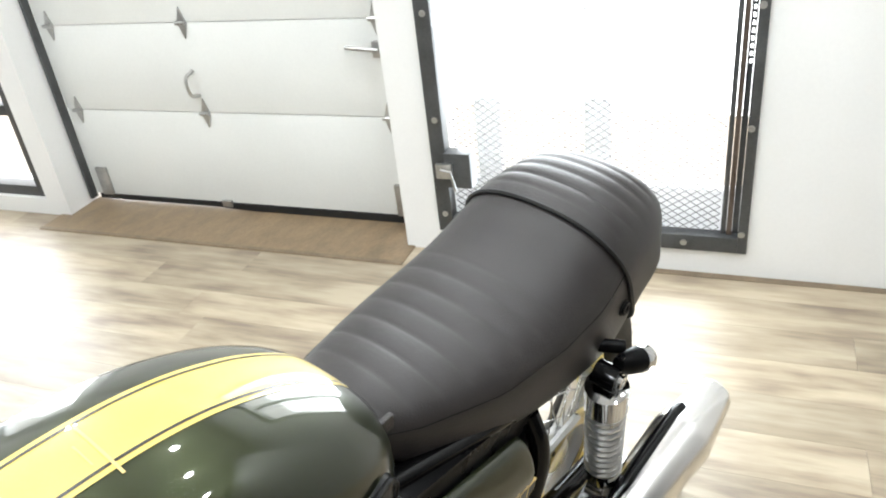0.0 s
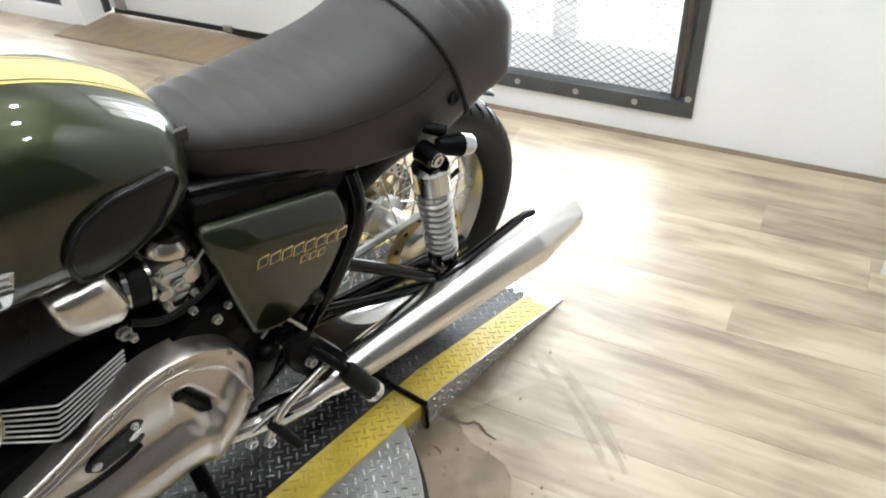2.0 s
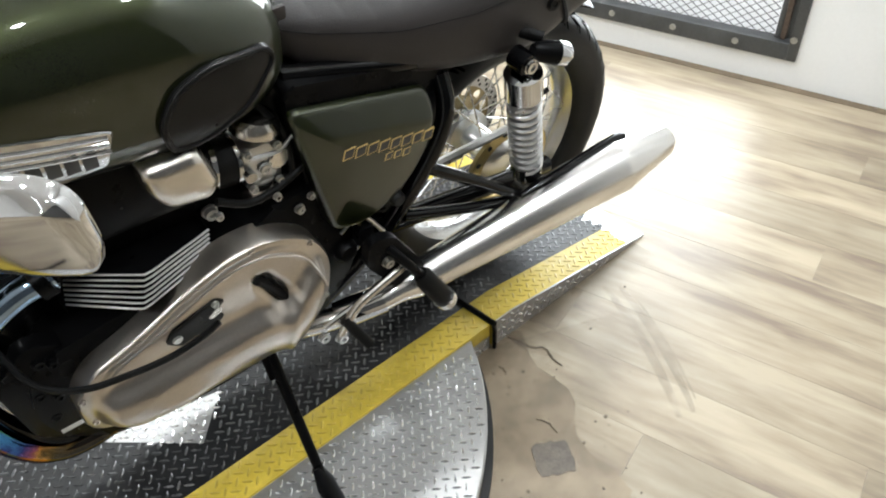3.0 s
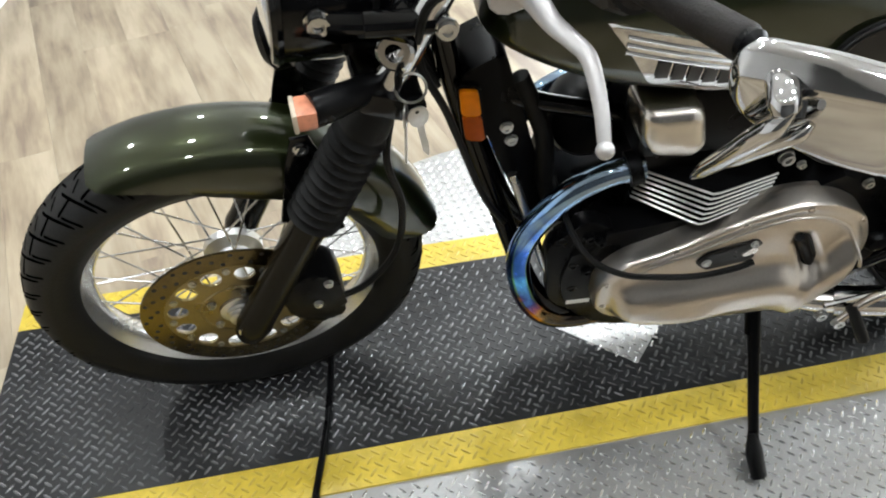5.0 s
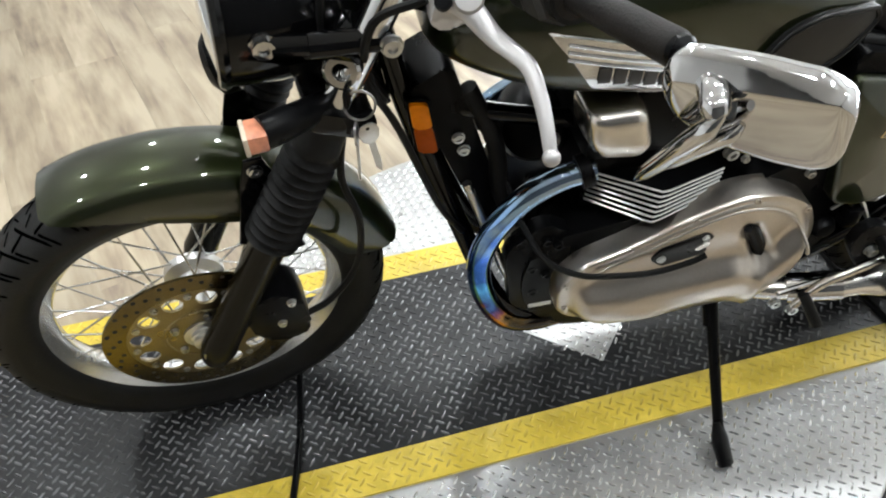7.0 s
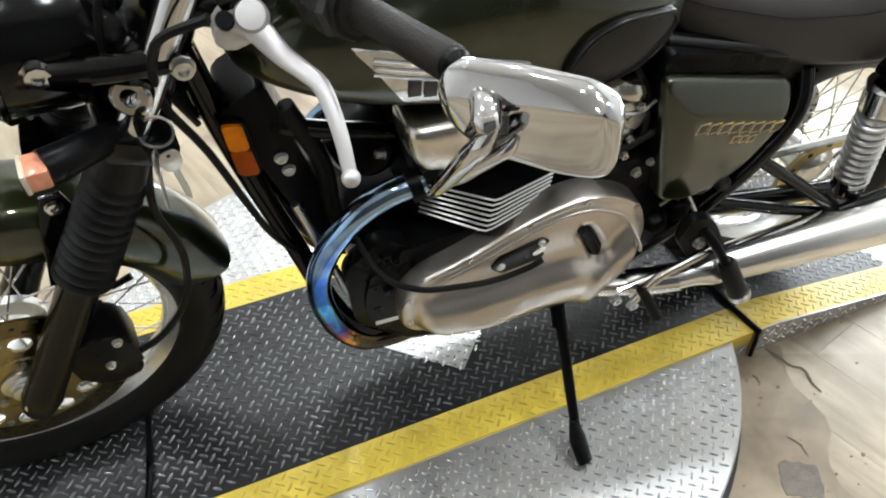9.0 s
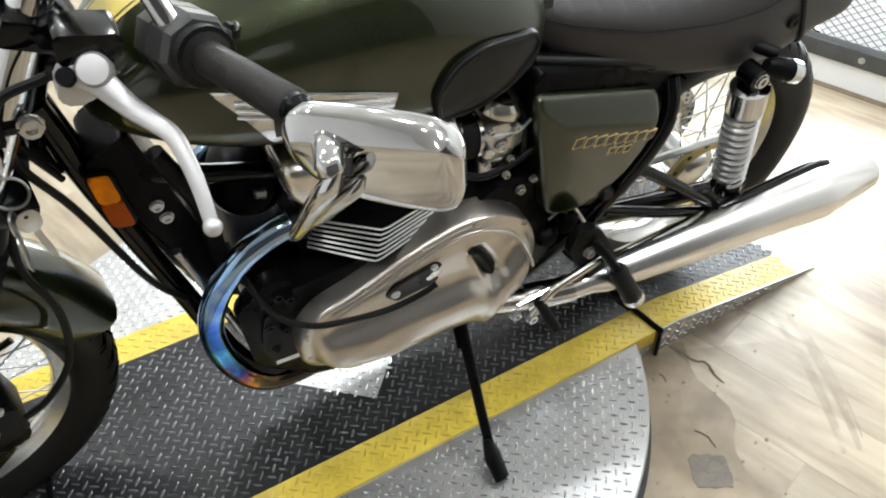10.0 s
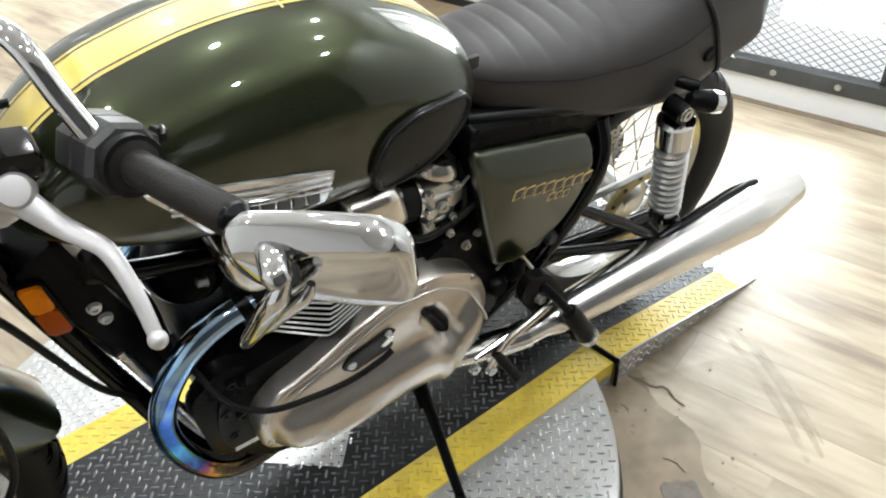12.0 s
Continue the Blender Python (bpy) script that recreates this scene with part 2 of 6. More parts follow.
def backlit_material():
    """White made translucent, so the lamp behind brightens the door frame."""
    m, t, b = nodes("translucent_white_frame")
    b.inputs["Base Color"].default_value = (0.8, 0.8, 0.8, 1)
    b.inputs["Roughness"].default_value = 0.5
    nz = put(t, "ShaderNodeTexNoise", Scale=9.0, Detail=3.0)
    ramp = put(t, "ShaderNodeValToRGB")
    ramp.color_ramp.elements[0].color = (0.70, 0.71, 0.72, 1)
    ramp.color_ramp.elements[1].color = (0.84, 0.85, 0.86, 1)
    t.links.new(nz.outputs[0], ramp.inputs[0])
    tr_ = put(t, "ShaderNodeBsdfTranslucent")
    t.links.new(ramp.outputs[0], tr_.inputs["Color"])
    mix = put(t, "ShaderNodeMixShader")
    mix.inputs[0].default_value = 0.5
    t.links.new(b.outputs[0], mix.inputs[1])
    t.links.new(tr_.outputs[0], mix.inputs[2])
    t.links.new(mix.outputs[0], t.nodes["Material Output"].inputs[0])
    return m


M_BACKLIT = backlit_material()
M_PLANK = plank_material()
M_HEADER = header_material()


# ---- mesh tools ----
def finish(bm, sharp=38):
    bmesh.ops.recalc_face_normals(bm, faces=bm.faces)
    for e in bm.edges:
        if len(e.link_faces) == 2 and e.calc_face_angle(0) > radians(sharp):
            e.smooth = False
    for f in bm.faces:
        f.smooth = True


def made(name, bm, mat, sharp=38):
    finish(bm, sharp)
    me = bpy.data.meshes.new(name)
    bm.to_mesh(me)
    bm.free()
    me.materials.append(mat)
    return new(name, me)


def part(name, bm, mat, parent, label="", sharp=38):
    ob = made(name, bm, mat, sharp)
    ob.parent = parent
    return tagged(ob, label)


def thing(name, bm, mat, label, category, kind="", group="", sharp=38):
    return tagged(made(name, bm, mat, sharp), label, category, group, kind)


def catmull(pts, k=6):
    pts = [Vector(p) for p in pts]
    ext = [2 * pts[0] - pts[1], *pts, 2 * pts[-1] - pts[-2]]
    out = []
    for i in range(1, len(ext) - 2):
        a, b, c, d = ext[i - 1:i + 3]
        for j in range(k):
            u = j / k
            out.append(0.5 * (2 * b + (c - a) * u + (2 * a - 5 * b + 4 * c - d) * u * u + (3 * b - a - 3 * c + d) * u ** 3))
    return out + [pts[-1]]


def eased(x, xs, ys):
    """A smooth curve through the points xs, ys, read at x."""
    n = len(xs)
    i = min(n - 2, max(0, int(np.searchsorted(xs, x)) - 1))
    slope = lambda k: (ys[min(k + 1, n - 1)] - ys[max(k - 1, 0)]) / (xs[min(k + 1, n - 1)] - xs[max(k - 1, 0)])
    h = xs[i + 1] - xs[i]
    u = min(1.0, max(0.0, (x - xs[i]) / h))
    return float((1 + 2 * u) * (1 - u) ** 2 * ys[i] + u * (1 - u) ** 2 * h * slope(i) + u * u * (3 - 2 * u) * ys[i + 1] + u * u * (u - 1) * h * slope(i + 1))


def skin(bm, rings, cap=True, loop=False):
    vs = [[bm.verts.new(p) for p in r] for r in rings]
    n = len(vs[0])
    pairs = list(zip(vs, vs[1:])) + ([(vs[-1], vs[0])] if loop else [])
    for a, b in pairs:
        for i in range(n):
            j = (i + 1) % n
            bm.faces.new((a[i], a[j], b[j], b[i]))
    if cap and not loop:
        bm.faces.new(vs[0])
        bm.faces.new(vs[-1][::-1])
    return bm


def tube(bm, pts, r, n=12, smooth=0, cap=True, flat=1.0):
    """A round bar along pts; r is one radius, or one for each point."""
    rs = r if isinstance(r, (list, tuple)) else [r] * len(pts)
    if smooth:
        k = len(pts)
        idx = np.linspace(0, k - 1, (k - 1) * smooth + 1)
        rs = [float(q) for q in np.interp(idx, range(k), rs)]
        pts = catmull(pts, smooth)
    pts = [Vector(p) for p in pts]
    side, rings = None, []
    for i, p in enumerate(pts):
        d = (pts[min(i + 1, len(pts) - 1)] - pts[max(i - 1, 0)]).normalized()
        if side is None:
            side = d.orthogonal().normalized()
        side = (side - d * side.dot(d)).normalized()
        up = d.cross(side)
        rings.append([p + float(rs[i]) * (side * math.cos(a) + up * math.sin(a) * flat) for a in (2 * math.pi * j / n for j in range(n))])
    return skin(bm, rings, cap)


def revolve(bm, profile, m=Matrix(), n=32, closed=False):
    """Turns (radius, height) pairs about the z axis of m."""
    rings = []
    for j in range(n):
        a = 2 * math.pi * j / n
        rings.append([m @ Vector((r * math.cos(a), r * math.sin(a), h)) for r, h in profile])
    vs = [[bm.verts.new(p) for p in ring] for ring in rings]
    k = len(profile)
    for j in range(n):
        a, b = vs[j], vs[(j + 1) % n]
        for i in range(k if closed else k - 1):
            bm.faces.new((a[i], a[(i + 1) % k], b[(i + 1) % k], b[i]))
    if not closed:
        if profile[0][0] > 0:
            bm.faces.new([v[0] for v in vs])
        if profile[-1][0] > 0:
            bm.faces.new([v[-1] for v in vs][::-1])
    bmesh.ops.remove_doubles(bm, verts=bm.verts, dist=1e-6)
    return bm


def prism(bm, poly, y0, y1, bevel=0.0, m=Matrix(), segs=2):
    """A slab with outline poly in x, z between two y; m carries it elsewhere."""
    a = [bm.verts.new(m @ Vector((x, y0, z))) for x, z in poly]
    b = [bm.verts.new(m @ Vector((x, y1, z))) for x, z in poly]
    n = len(a)
    fa, fb = bm.faces.new(a), bm.faces.new(b[::-1])
    for i in range(n):
        bm.faces.new((a[i], b[i], b[(i + 1) % n], a[(i + 1) % n]))
    if bevel:
        es = list({e for f in (fa, fb) for e in f.edges})
        bmesh.ops.bevel(bm, geom=es, offset=bevel, segments=segs, profile=0.6, affect="EDGES", clamp_overlap=True)
    return bm


def box(bm, lo, hi, bevel=0.0, m=Matrix()):
    (x0, y0, z0), (x1, y1, z1) = lo, hi
    vs = [bm.verts.new(m @ Vector(c)) for c in ((x0, y0, z0), (x1, y0, z0), (x1, y1, z0), (x0, y1, z0), (x0, y0, z1), (x1, y0, z1), (x1, y1, z1), (x0, y1, z1))]
    fs = [bm.faces.new([vs[i] for i in q]) for q in ((0, 3, 2, 1), (4, 5, 6, 7), (0, 1, 5, 4), (1, 2, 6, 5), (2, 3, 7, 6), (3, 0, 4, 7))]
    if bevel:
        bmesh.ops.bevel(bm, geom=list({e for f in fs for e in f.edges}), offset=bevel, segments=2, profile=0.6, affect="EDGES", clamp_overlap=True)
    return bm


def rounded(poly, r, k=4):
    """The polygon with its corners rounded."""
    out, n = [], len(poly)
    for i in range(n):
        p, a, b = Vector(poly[i]), Vector(poly[i - 1]), Vector(poly[(i + 1) % n])
        u, v = (a - p), (b - p)
        q = min(r, u.length * 0.45, v.length * 0.45)
        s, e = p + u.normalized() * q, p + v.normalized() * q
        for j in range(k + 1):
            t = j / k
            out.append(tuple((1 - t) ** 2 * s + 2 * t * (1 - t) * p + t * t * e))
    return out


def axis_to(p, d):
    """A frame at p whose z axis points along d."""
    d = Vector(d).normalized()
    x = d.orthogonal().normalized()
    y = d.cross(x)
    return Matrix(((x.x, y.x, d.x, p[0]), (x.y, y.y, d.y, p[1]), (x.z, y.z, d.z, p[2]), (0, 0, 0, 1)))


def bolt(bm, p, d, r=0.006, h=0.004):
    revolve(bm, [(0, 0), (r * 1.25, 0), (r * 1.25, h * 0.3), (r, h * 0.3), (r, h), (r * 0.55, h), (r * 0.5, h * 0.6), (0, h * 0.6)], axis_to(p, d), 10)
    return bm


B = bmesh.new


def fl(a, b, n):
    return [a + (b - a) * i / (n - 1) for i in range(n)]


# ---- the room ----
def slab_on_wall(name, s0, s1, z0, z1, d0, d1, mat, label="", category="wall", kind="structure", bevel=0.0):
    return thing(name, box(B(), (s0, d0, z0), (s1, d1, z1), bevel, WALL), mat, label, category, kind)


thing("floor_slab", box(B(), (-4.2, -3.4, FLOOR - 0.2), (3.6, 6.0, FLOOR - 0.004)), M_SUB, "worn subfloor under vinyl planks", "floor", "structure")
MESH_DOOR = (-0.175, 0.885, 0.02, 2.05)
slab_on_wall("wall_east", -2.2, -0.175, FLOOR - 0.1, CEILING, 0, 0.25, M_WALL, "white painted wall beside the mesh door")
slab_on_wall("wall_east_sill", -0.175, 0.885, FLOOR - 0.1, 0.02, 0, 0.25, M_WALL, "white painted sill wall below the mesh door")
slab_on_wall("wall_east_lintel", -0.175, 0.885, 2.05, CEILING, 0, 0.25, M_WALL, "white wall above the mesh door")
slab_on_wall("wall_pier", 0.885, 1.03, FLOOR - 0.1, CEILING, 0, 0.25, M_WALL, "white pier between mesh door and garage door")
slab_on_wall("wall_door_lintel", 1.03, 2.72, 2.15, CEILING, 0, 0.25, M_WALL, "white wall above the garage door")
slab_on_wall("wall_pillar", 2.72, 2.84, FLOOR - 0.1, CEILING, 0, 0.25, M_WALL, "white pillar beside the garage door")
slab_on_wall("wall_window_sill", 2.84, 4.3, FLOOR - 0.1, 0.01, 0, 0.25, M_WALL, "white wall under the window")
slab_on_wall("wall_window_lintel", 2.84, 4.3, 2.5, CEILING, 0, 0.25, M_WALL, "white wall above the window")
slab_on_wall("wall_window_end", 4.3, 5.6, FLOOR - 0.1, CEILING, 0, 0.25, M_WALL, "white wall past the window")
thing("wall_return", box(B(), (1.845, -3.3, FLOOR - 0.1), (2.9, -0.895, CEILING)), M_WALL, "white wall return near the ramp", "wall", "structure")
# unseen walls close the room; white or dark to steer the reflected light
thing("wall_north", box(B(), (-4.2, 5.6, FLOOR - 0.1), (2.5, 5.8, CEILING)), M_WALL, "unseen white end wall", "wall", "structure")
thing("wall_west", box(B(), (-4.2, -3.4, FLOOR - 0.1), (-4.0, 5.8, CEILING)), M_WALL, "unseen white side wall", "wall", "structure")
thing("wall_south", box(B(), (-4.2, -3.4, FLOOR - 0.1), (3.6, -3.2, CEILING)), M_BACKWALL, "unseen dark wall behind", "wall", "structure")
thing("ceiling", box(B(), (-4.2, -3.4, CEILING), (3.6, 6.0, CEILING + 0.1)), M_CEIL, "plain white ceiling", "ceiling", "structure")
# every spot gets a fitting, the two added ones too
for sx, sy in SPOTS:
    fit_ = tagged(new("downlight"), "small round lit ceiling downlight with white rim", "lamp", "ceiling downlights")
    fit_.location = (sx, sy, CEILING)
    part("trim_ring", revolve(B(), [(0.05, 0.0), (0.075, 0.0), (0.075, -0.008), (0.05, -0.012)], n=24, closed=True), M_WALL, fit_)
    part("lens", revolve(B(), [(0, -0.03), (0.05, -0.03), (0.05, -0.02), (0, -0.02)], n=24), M_SPOT, fit_)

# thin dark brown strip along the foot of the wall
slab_on_wall("floor_edge", -1.15, 0.9, FLOOR - 0.002, FLOOR + 0.0016, -0.032, -0.001, M_EDGE, "dark brown strip along the wall", "floor")

# garage door
door = tagged(new("garage_door"), "closed white sectional garage door with zinc hinges", "garage door")
for i, (z0, z1) in enumerate(((-0.028, 0.385), (0.389, 0.755), (0.759, 1.125), (1.129, 1.495), (1.499, 2.13))):
    part("door_panel", box(B(), (1.075, 0.165, z0), (2.70, 0.205, z1), 0.003, WALL), M_DOOR, door)
part("bottom_seal", prism(B(), [(1.08, -0.068), (1.75, -0.066), (2.0, -0.052), (2.62, -0.050), (2.68, -0.052), (2.68, -0.0285), (1.08, -0.0285)], 0.160, 0.19, 0.002, WALL), M_SEAL, door)
for z in (0.387, 0.757, 1.127):
    for s in (1.11, 1.945, 2.63):
        hinge = part("hinge", prism(B(), [(s - 0.022, z), (s - 0.014, z + 0.018), (s, z + 0.062), (s + 0.014, z + 0.018), (s + 0.022, z), (s + 0.014, z - 0.018), (s, z - 0.062), (s - 0.014, z - 0.018)], 0.157, 0.1645, 0.001, WALL), M_ZINC, door)
        part("hinge_roller", tube(B(), [on_wall(s - 0.022, 0.150, z), on_wall(s + 0.022, 0.150, z)], 0.008), M_STEEL, hinge)
part("pull_handle", tube(B(), [on_wall(1.955, 0.164, 0.46), on_wall(1.957, 0.12, 0.475), on_wall(1.962, 0.112, 0.51), on_wall(1.962, 0.12, 0.55), on_wall(1.96, 0.164, 0.565)], 0.007, 10, 5), M_STEEL, door, "bent steel pull handle")
lb = B()
box(lb, (1.07, 0.14, 0.62), (1.13, 0.1645, 0.68), 0.004, WALL)
tube(lb, [on_wall(1.10, 0.13, 0.65), on_wall(1.23, 0.13, 0.662)], 0.008)
part("slide_latch", lb, M_ZINC, door)
for s in (1.10, 2.62):
    part("corner_bracket", box(B(), (s - 0.03, 0.15, -0.026), (s + 0.03, 0.1645, 0.11), 0.002, WALL), M_ZINC, door)
part("bottom_roller", box(B(), (1.93, 0.15, -0.045), (1.98, 0.1645, -0.015), 0.003, WALL), M_ZINC, door)
for s in (1.045, 2.70):
    part("guide_rail", box(B(), (s - 0.007, 0.12, FLOOR + 0.03), (s + 0.007, 0.158, 2.13), 0.002, WALL), M_DARKSTEEL if s > 2 else M_WALL, door)
rp = B()
prism(rp, [(0, 0), (0.34, 0), (0.34, 0.006), (0.30, 0.009), (0.0, 0.003)], 0, 1.78, 0.001, Matrix.Translation(on_wall(1.0, -0.14, FLOOR)) @ Matrix(((0.968, -0.25, 0, 0), (0.25, 0.968, 0, 0), (0, 0, 1, 0), (0, 0, 0, 1))))
wood = thing("wood_ramp", rp, M_PLY, "worn plywood threshold ramp at the garage door", "ramp")
lp = B()
prism(lp, [(0, 0), (0.022, 0), (0.020, 0.0065), (0.004, 0.0060)], 0.0, 1.78, 0.001, Matrix.Translation(on_wall(1.0, -0.14, FLOOR)) @ Matrix(((0.968, -0.25, 0, 0), (0.25, 0.968, 0, 0), (0, 0, 1, 0), (0, 0, 0, 1))))
part("edge_strip", lp, M_EDGE, wood, "grimy worn edge strip")

# steel mesh security door
s0, s1, z0, z1 = MESH_DOOR
gate = tagged(new("mesh_door"), "dark steel security door with expanded metal mesh", "door")
fr = B()
for lo, hi in (((s0, 0.0, z0), (s0 + 0.030, 0.045, z1)), ((s1 - 0.055, 0.0, z0), (s1, 0.045, z1)), ((s0 + 0.030, 0.0, z0), (s1 - 0.055, 0.045, z0 + 0.055)), ((s0 + 0.030, 0.0, z1 - 0.055), (s1 - 0.055, 0.045, z1))):
    a, b = (lo[0], -0.012, lo[2]), (hi[0], 0.04, hi[2])
    box(fr, a, b, 0.002, WALL)
part("door_frame", fr, M_DARKSTEEL, gate)
part("rusty_stile", box(B(), (s0 + 0.050, 0.005, z0 + 0.058), (s0 + 0.066, 0.04, z1 - 0.06), 0.002, WALL), M_RUST, gate)
part("inner_stile", box(B(), (s0 + 0.068, 0.012, z0 + 0.058), (s0 + 0.084, 0.03, z1 - 0.06), 0.002, WALL), M_DARKSTEEL, gate)
pf = B()
for a, b in ((0.031, 0.036), (0.042, 0.049)):
    box(pf, (s0 + a, 0.02, z0 + 0.058), (s0 + b, 0.024, z1 - 0.058), 0.0, WALL)
for k in range(86):
    box(pf, (s0 + 0.036, 0.0205, z0 + 0.058 + k * 0.022), (s0 + 0.042, 0.0235, z0 + 0.058 + k * 0.022 + (0.022 if k < 25 else 0.010)), 0.0, WALL)
part("perforated_strip", pf, M_DARKSTEEL, gate, "steel strip with open slots")
for k in range(6):
    for s in (s0 + 0.02, s1 - 0.03):
        part("frame_bolt", bolt(B(), on_wall(s, -0.012, 0.09 + k * 0.36), on_wall(0, -1, 0) - on_wall(0, 0, 0), 0.009, 0.006), M_ZINC, gate)
for s in (0.02, 0.23, 0.45, 0.67):
    part("frame_bolt", bolt(B(), on_wall(s, -0.012, 0.048), on_wall(0, -1, 0) - on_wall(0, 0, 0), 0.009, 0.006), M_ZINC, gate)
# expanded metal: crossing zigzag strands
me = B()
cw, ch, th = 0.0185, 0.0125, 0.0010
a0, a1, b0, b1 = s0 + 0.09, s1 - 0.05, z0 + 0.05, z1 - 0.05
ni, nj = int((a1 - a0) / cw), int((b1 - b0) / ch)


def strand(p, q):
    d = (q - p).normalized()
    up = d.cross(Vector((0.968, 0.25, 0))).normalized() * th
    dp = Vector((0.968, 0.25, 0)) * 0.003
    v = [me.verts.new(x) for x in (p - up, p + up, q + up, q - up)]
    w = [me.verts.new(x + dp) for x in (p - up, p + up, q + up, q - up)]
    me.faces.new(v)
    for i in range(4):
        me.faces.new((v[i], w[i], w[(i + 1) % 4], v[(i + 1) % 4]))


for i in range(ni):
    for j in range(nj):
        s, z = a0 + i * cw, b0 + j * ch
        sg = 1 if (i + j) % 2 else -1
        strand(on_wall(s, 0.03, z + (ch / 2 if sg > 0 else -ch / 2)), on_wall(s + cw, 0.03, z + (-ch / 2 if sg > 0 else ch / 2)))
tagged(part("expanded_mesh", me, M_MESH, gate, "expanded metal mesh"), kind="stuff")
part("lock_box", box(B(), (0.735, -0.03, 0.205), (0.832, 0.03, 0.335), 0.004, WALL), M_DARKSTEEL, gate, "grey perforated lock box")
lv = B()
box(lv, (0.80, -0.045, 0.245), (0.86, -0.03, 0.30), 0.003, WALL)
tube(lv, [on_wall(0.84, -0.05, 0.28), on_wall(0.80, -0.06, 0.28), on_wall(0.785, -0.06, 0.21)], 0.006)
part("lever_latch", lv, M_ZINC, gate)

# glazed door close behind the mesh; its frame is translucent to look brighter
gd_ = tagged(new("glazed_door"), "white framed glass door behind the steel mesh, made translucent", "door")
for lo, hi in (((0.28, 0.10, 0.19), (0.365, 0.14, 2.0)), ((0.66, 0.10, 0.19), (0.75, 0.14, 2.0))):
    part("stile", box(B(), lo, hi, 0.003, WALL), M_BACKLIT, gd_)
part("bottom_rail", box(B(), (s0, 0.10, z0 + 0.002), (s1, 0.14, 0.19), 0.003, WALL), M_BACKLIT, gd_)

# window beyond the garage door
win = tagged(new("window_1"), "grey framed window beyond the garage door", "window", kind="structure")
fb = B()
for lo, hi in (((2.845, 0.02, 0.01), (2.90, 0.09, 2.5)), ((4.245, 0.02, 0.01), (4.30, 0.09, 2.5)), ((2.90, 0.02, 0.01), (4.245, 0.09, 0.06)), ((2.90, 0.02, 2.445), (4.245, 0.09, 2.5)), ((2.90, 0.03, 0.40), (4.245, 0.08, 0.45))):
    box(fb, lo, hi, 0.003, WALL)
part("window_frame", fb, M_DARKSTEEL, win)

# one glowing slab stands for the blown-out daylight outside
M_OUT = plain_glow("overexposed_daylight", (0.97, 0.985, 1.0), 5.0)
thing("backdrop", box(B(), (-1.5, 1.6, -0.4), (6.5, 1.62, 4.0), 0, WALL), M_OUT, "blown-out white daylight outside", "backdrop", "structure")

# dark panel far off beyond the front of the stand
dk = tagged(new("display_panel"), "dark grey display base with a white foot trim", "panel")
pm = Matrix.Translation((-1.62, 2.2, FLOOR)) @ Matrix.Rotation(radians(-8), 4, "Z")
part("panel", box(B(), (-1.2, -0.6, 0.002), (-0.03, 1.6, 0.9), 0.004, pm), M_GREYBOARD, dk)
part("foot_trim", box(B(), (-0.028, -0.6, 0.002), (0.0, 1.6, 0.03), 0.003, pm), M_WALL, dk)

# ---- the turntable and its runway ----
NEAR, FAR, BAND = -0.30, 0.30, 0.078
FRONT, JOINT, TIP = -1.165, 0.70, 1.24


def lugs(bm, x0, x1, y0, y1, zf, inside=lambda x, y: True, pitch=0.0185, long=0.0215):
    """The raised bars of tread plate: each one points at its neighbour's flank."""
    r2 = math.sqrt(0.5)
    reach = int((abs(x1 - x0) + abs(y1 - y0)) / pitch) + 4
    cx, cy = (x0 + x1) / 2, (y0 + y1) / 2
    turn = radians(7)
    ct, st = math.cos(turn), math.sin(turn)
    for i in range(-reach, reach):
        for j in range(-reach, reach):
            u, v = (i - j) * r2 * pitch, (i + j) * r2 * pitch
            x, y = cx + u * ct - v * st, cy + u * st + v * ct
            if not (x0 + 0.007 < x < x1 - 0.007 and y0 + 0.007 < y < y1 - 0.007) or not inside(x, y):
                continue
            a = radians(45 if (i + j) % 2 else -45) + turn
            c, s = math.cos(a), math.sin(a)
            l, w, h = long / 2, 0.0026, 0.0018
            room = min(x - x0, x1 - x, y - y0, y1 - y)
            l = min(l, max(0.007, room * 1.35))
            ring = [(-l, 0, 0), (-l * 0.5, -w, 0), (l * 0.5, -w, 0), (l, 0, 0), (l * 0.5, w, 0), (-l * 0.5, w, 0)]
            top = [(-l * 0.66, 0, h), (-l * 0.4, -w * 0.4, h), (l * 0.4, -w * 0.4, h), (l * 0.66, 0, h), (l * 0.4, w * 0.4, h), (-l * 0.4, w * 0.4, h)]
            vb = [bm.verts.new((x + p * c - q * s, y + p * s + q * c, zf(x + p * c - q * s) + r)) for p, q, r in ring]
            vt = [bm.verts.new((x + p * c - q * s, y + p * s + q * c, zf(x + p * c - q * s) + r)) for p, q, r in top]
            bm.faces.new(vt)
            for k in range(6):
                bm.faces.new((vb[k], vb[(k + 1) % 6], vt[(k + 1) % 6], vt[k]))


def lug_part(name, parent, mat, *a, **k):
    bm = B()
    lugs(bm, *a, **k)
    return tagged(part(name, bm, mat, parent), kind="stuff")


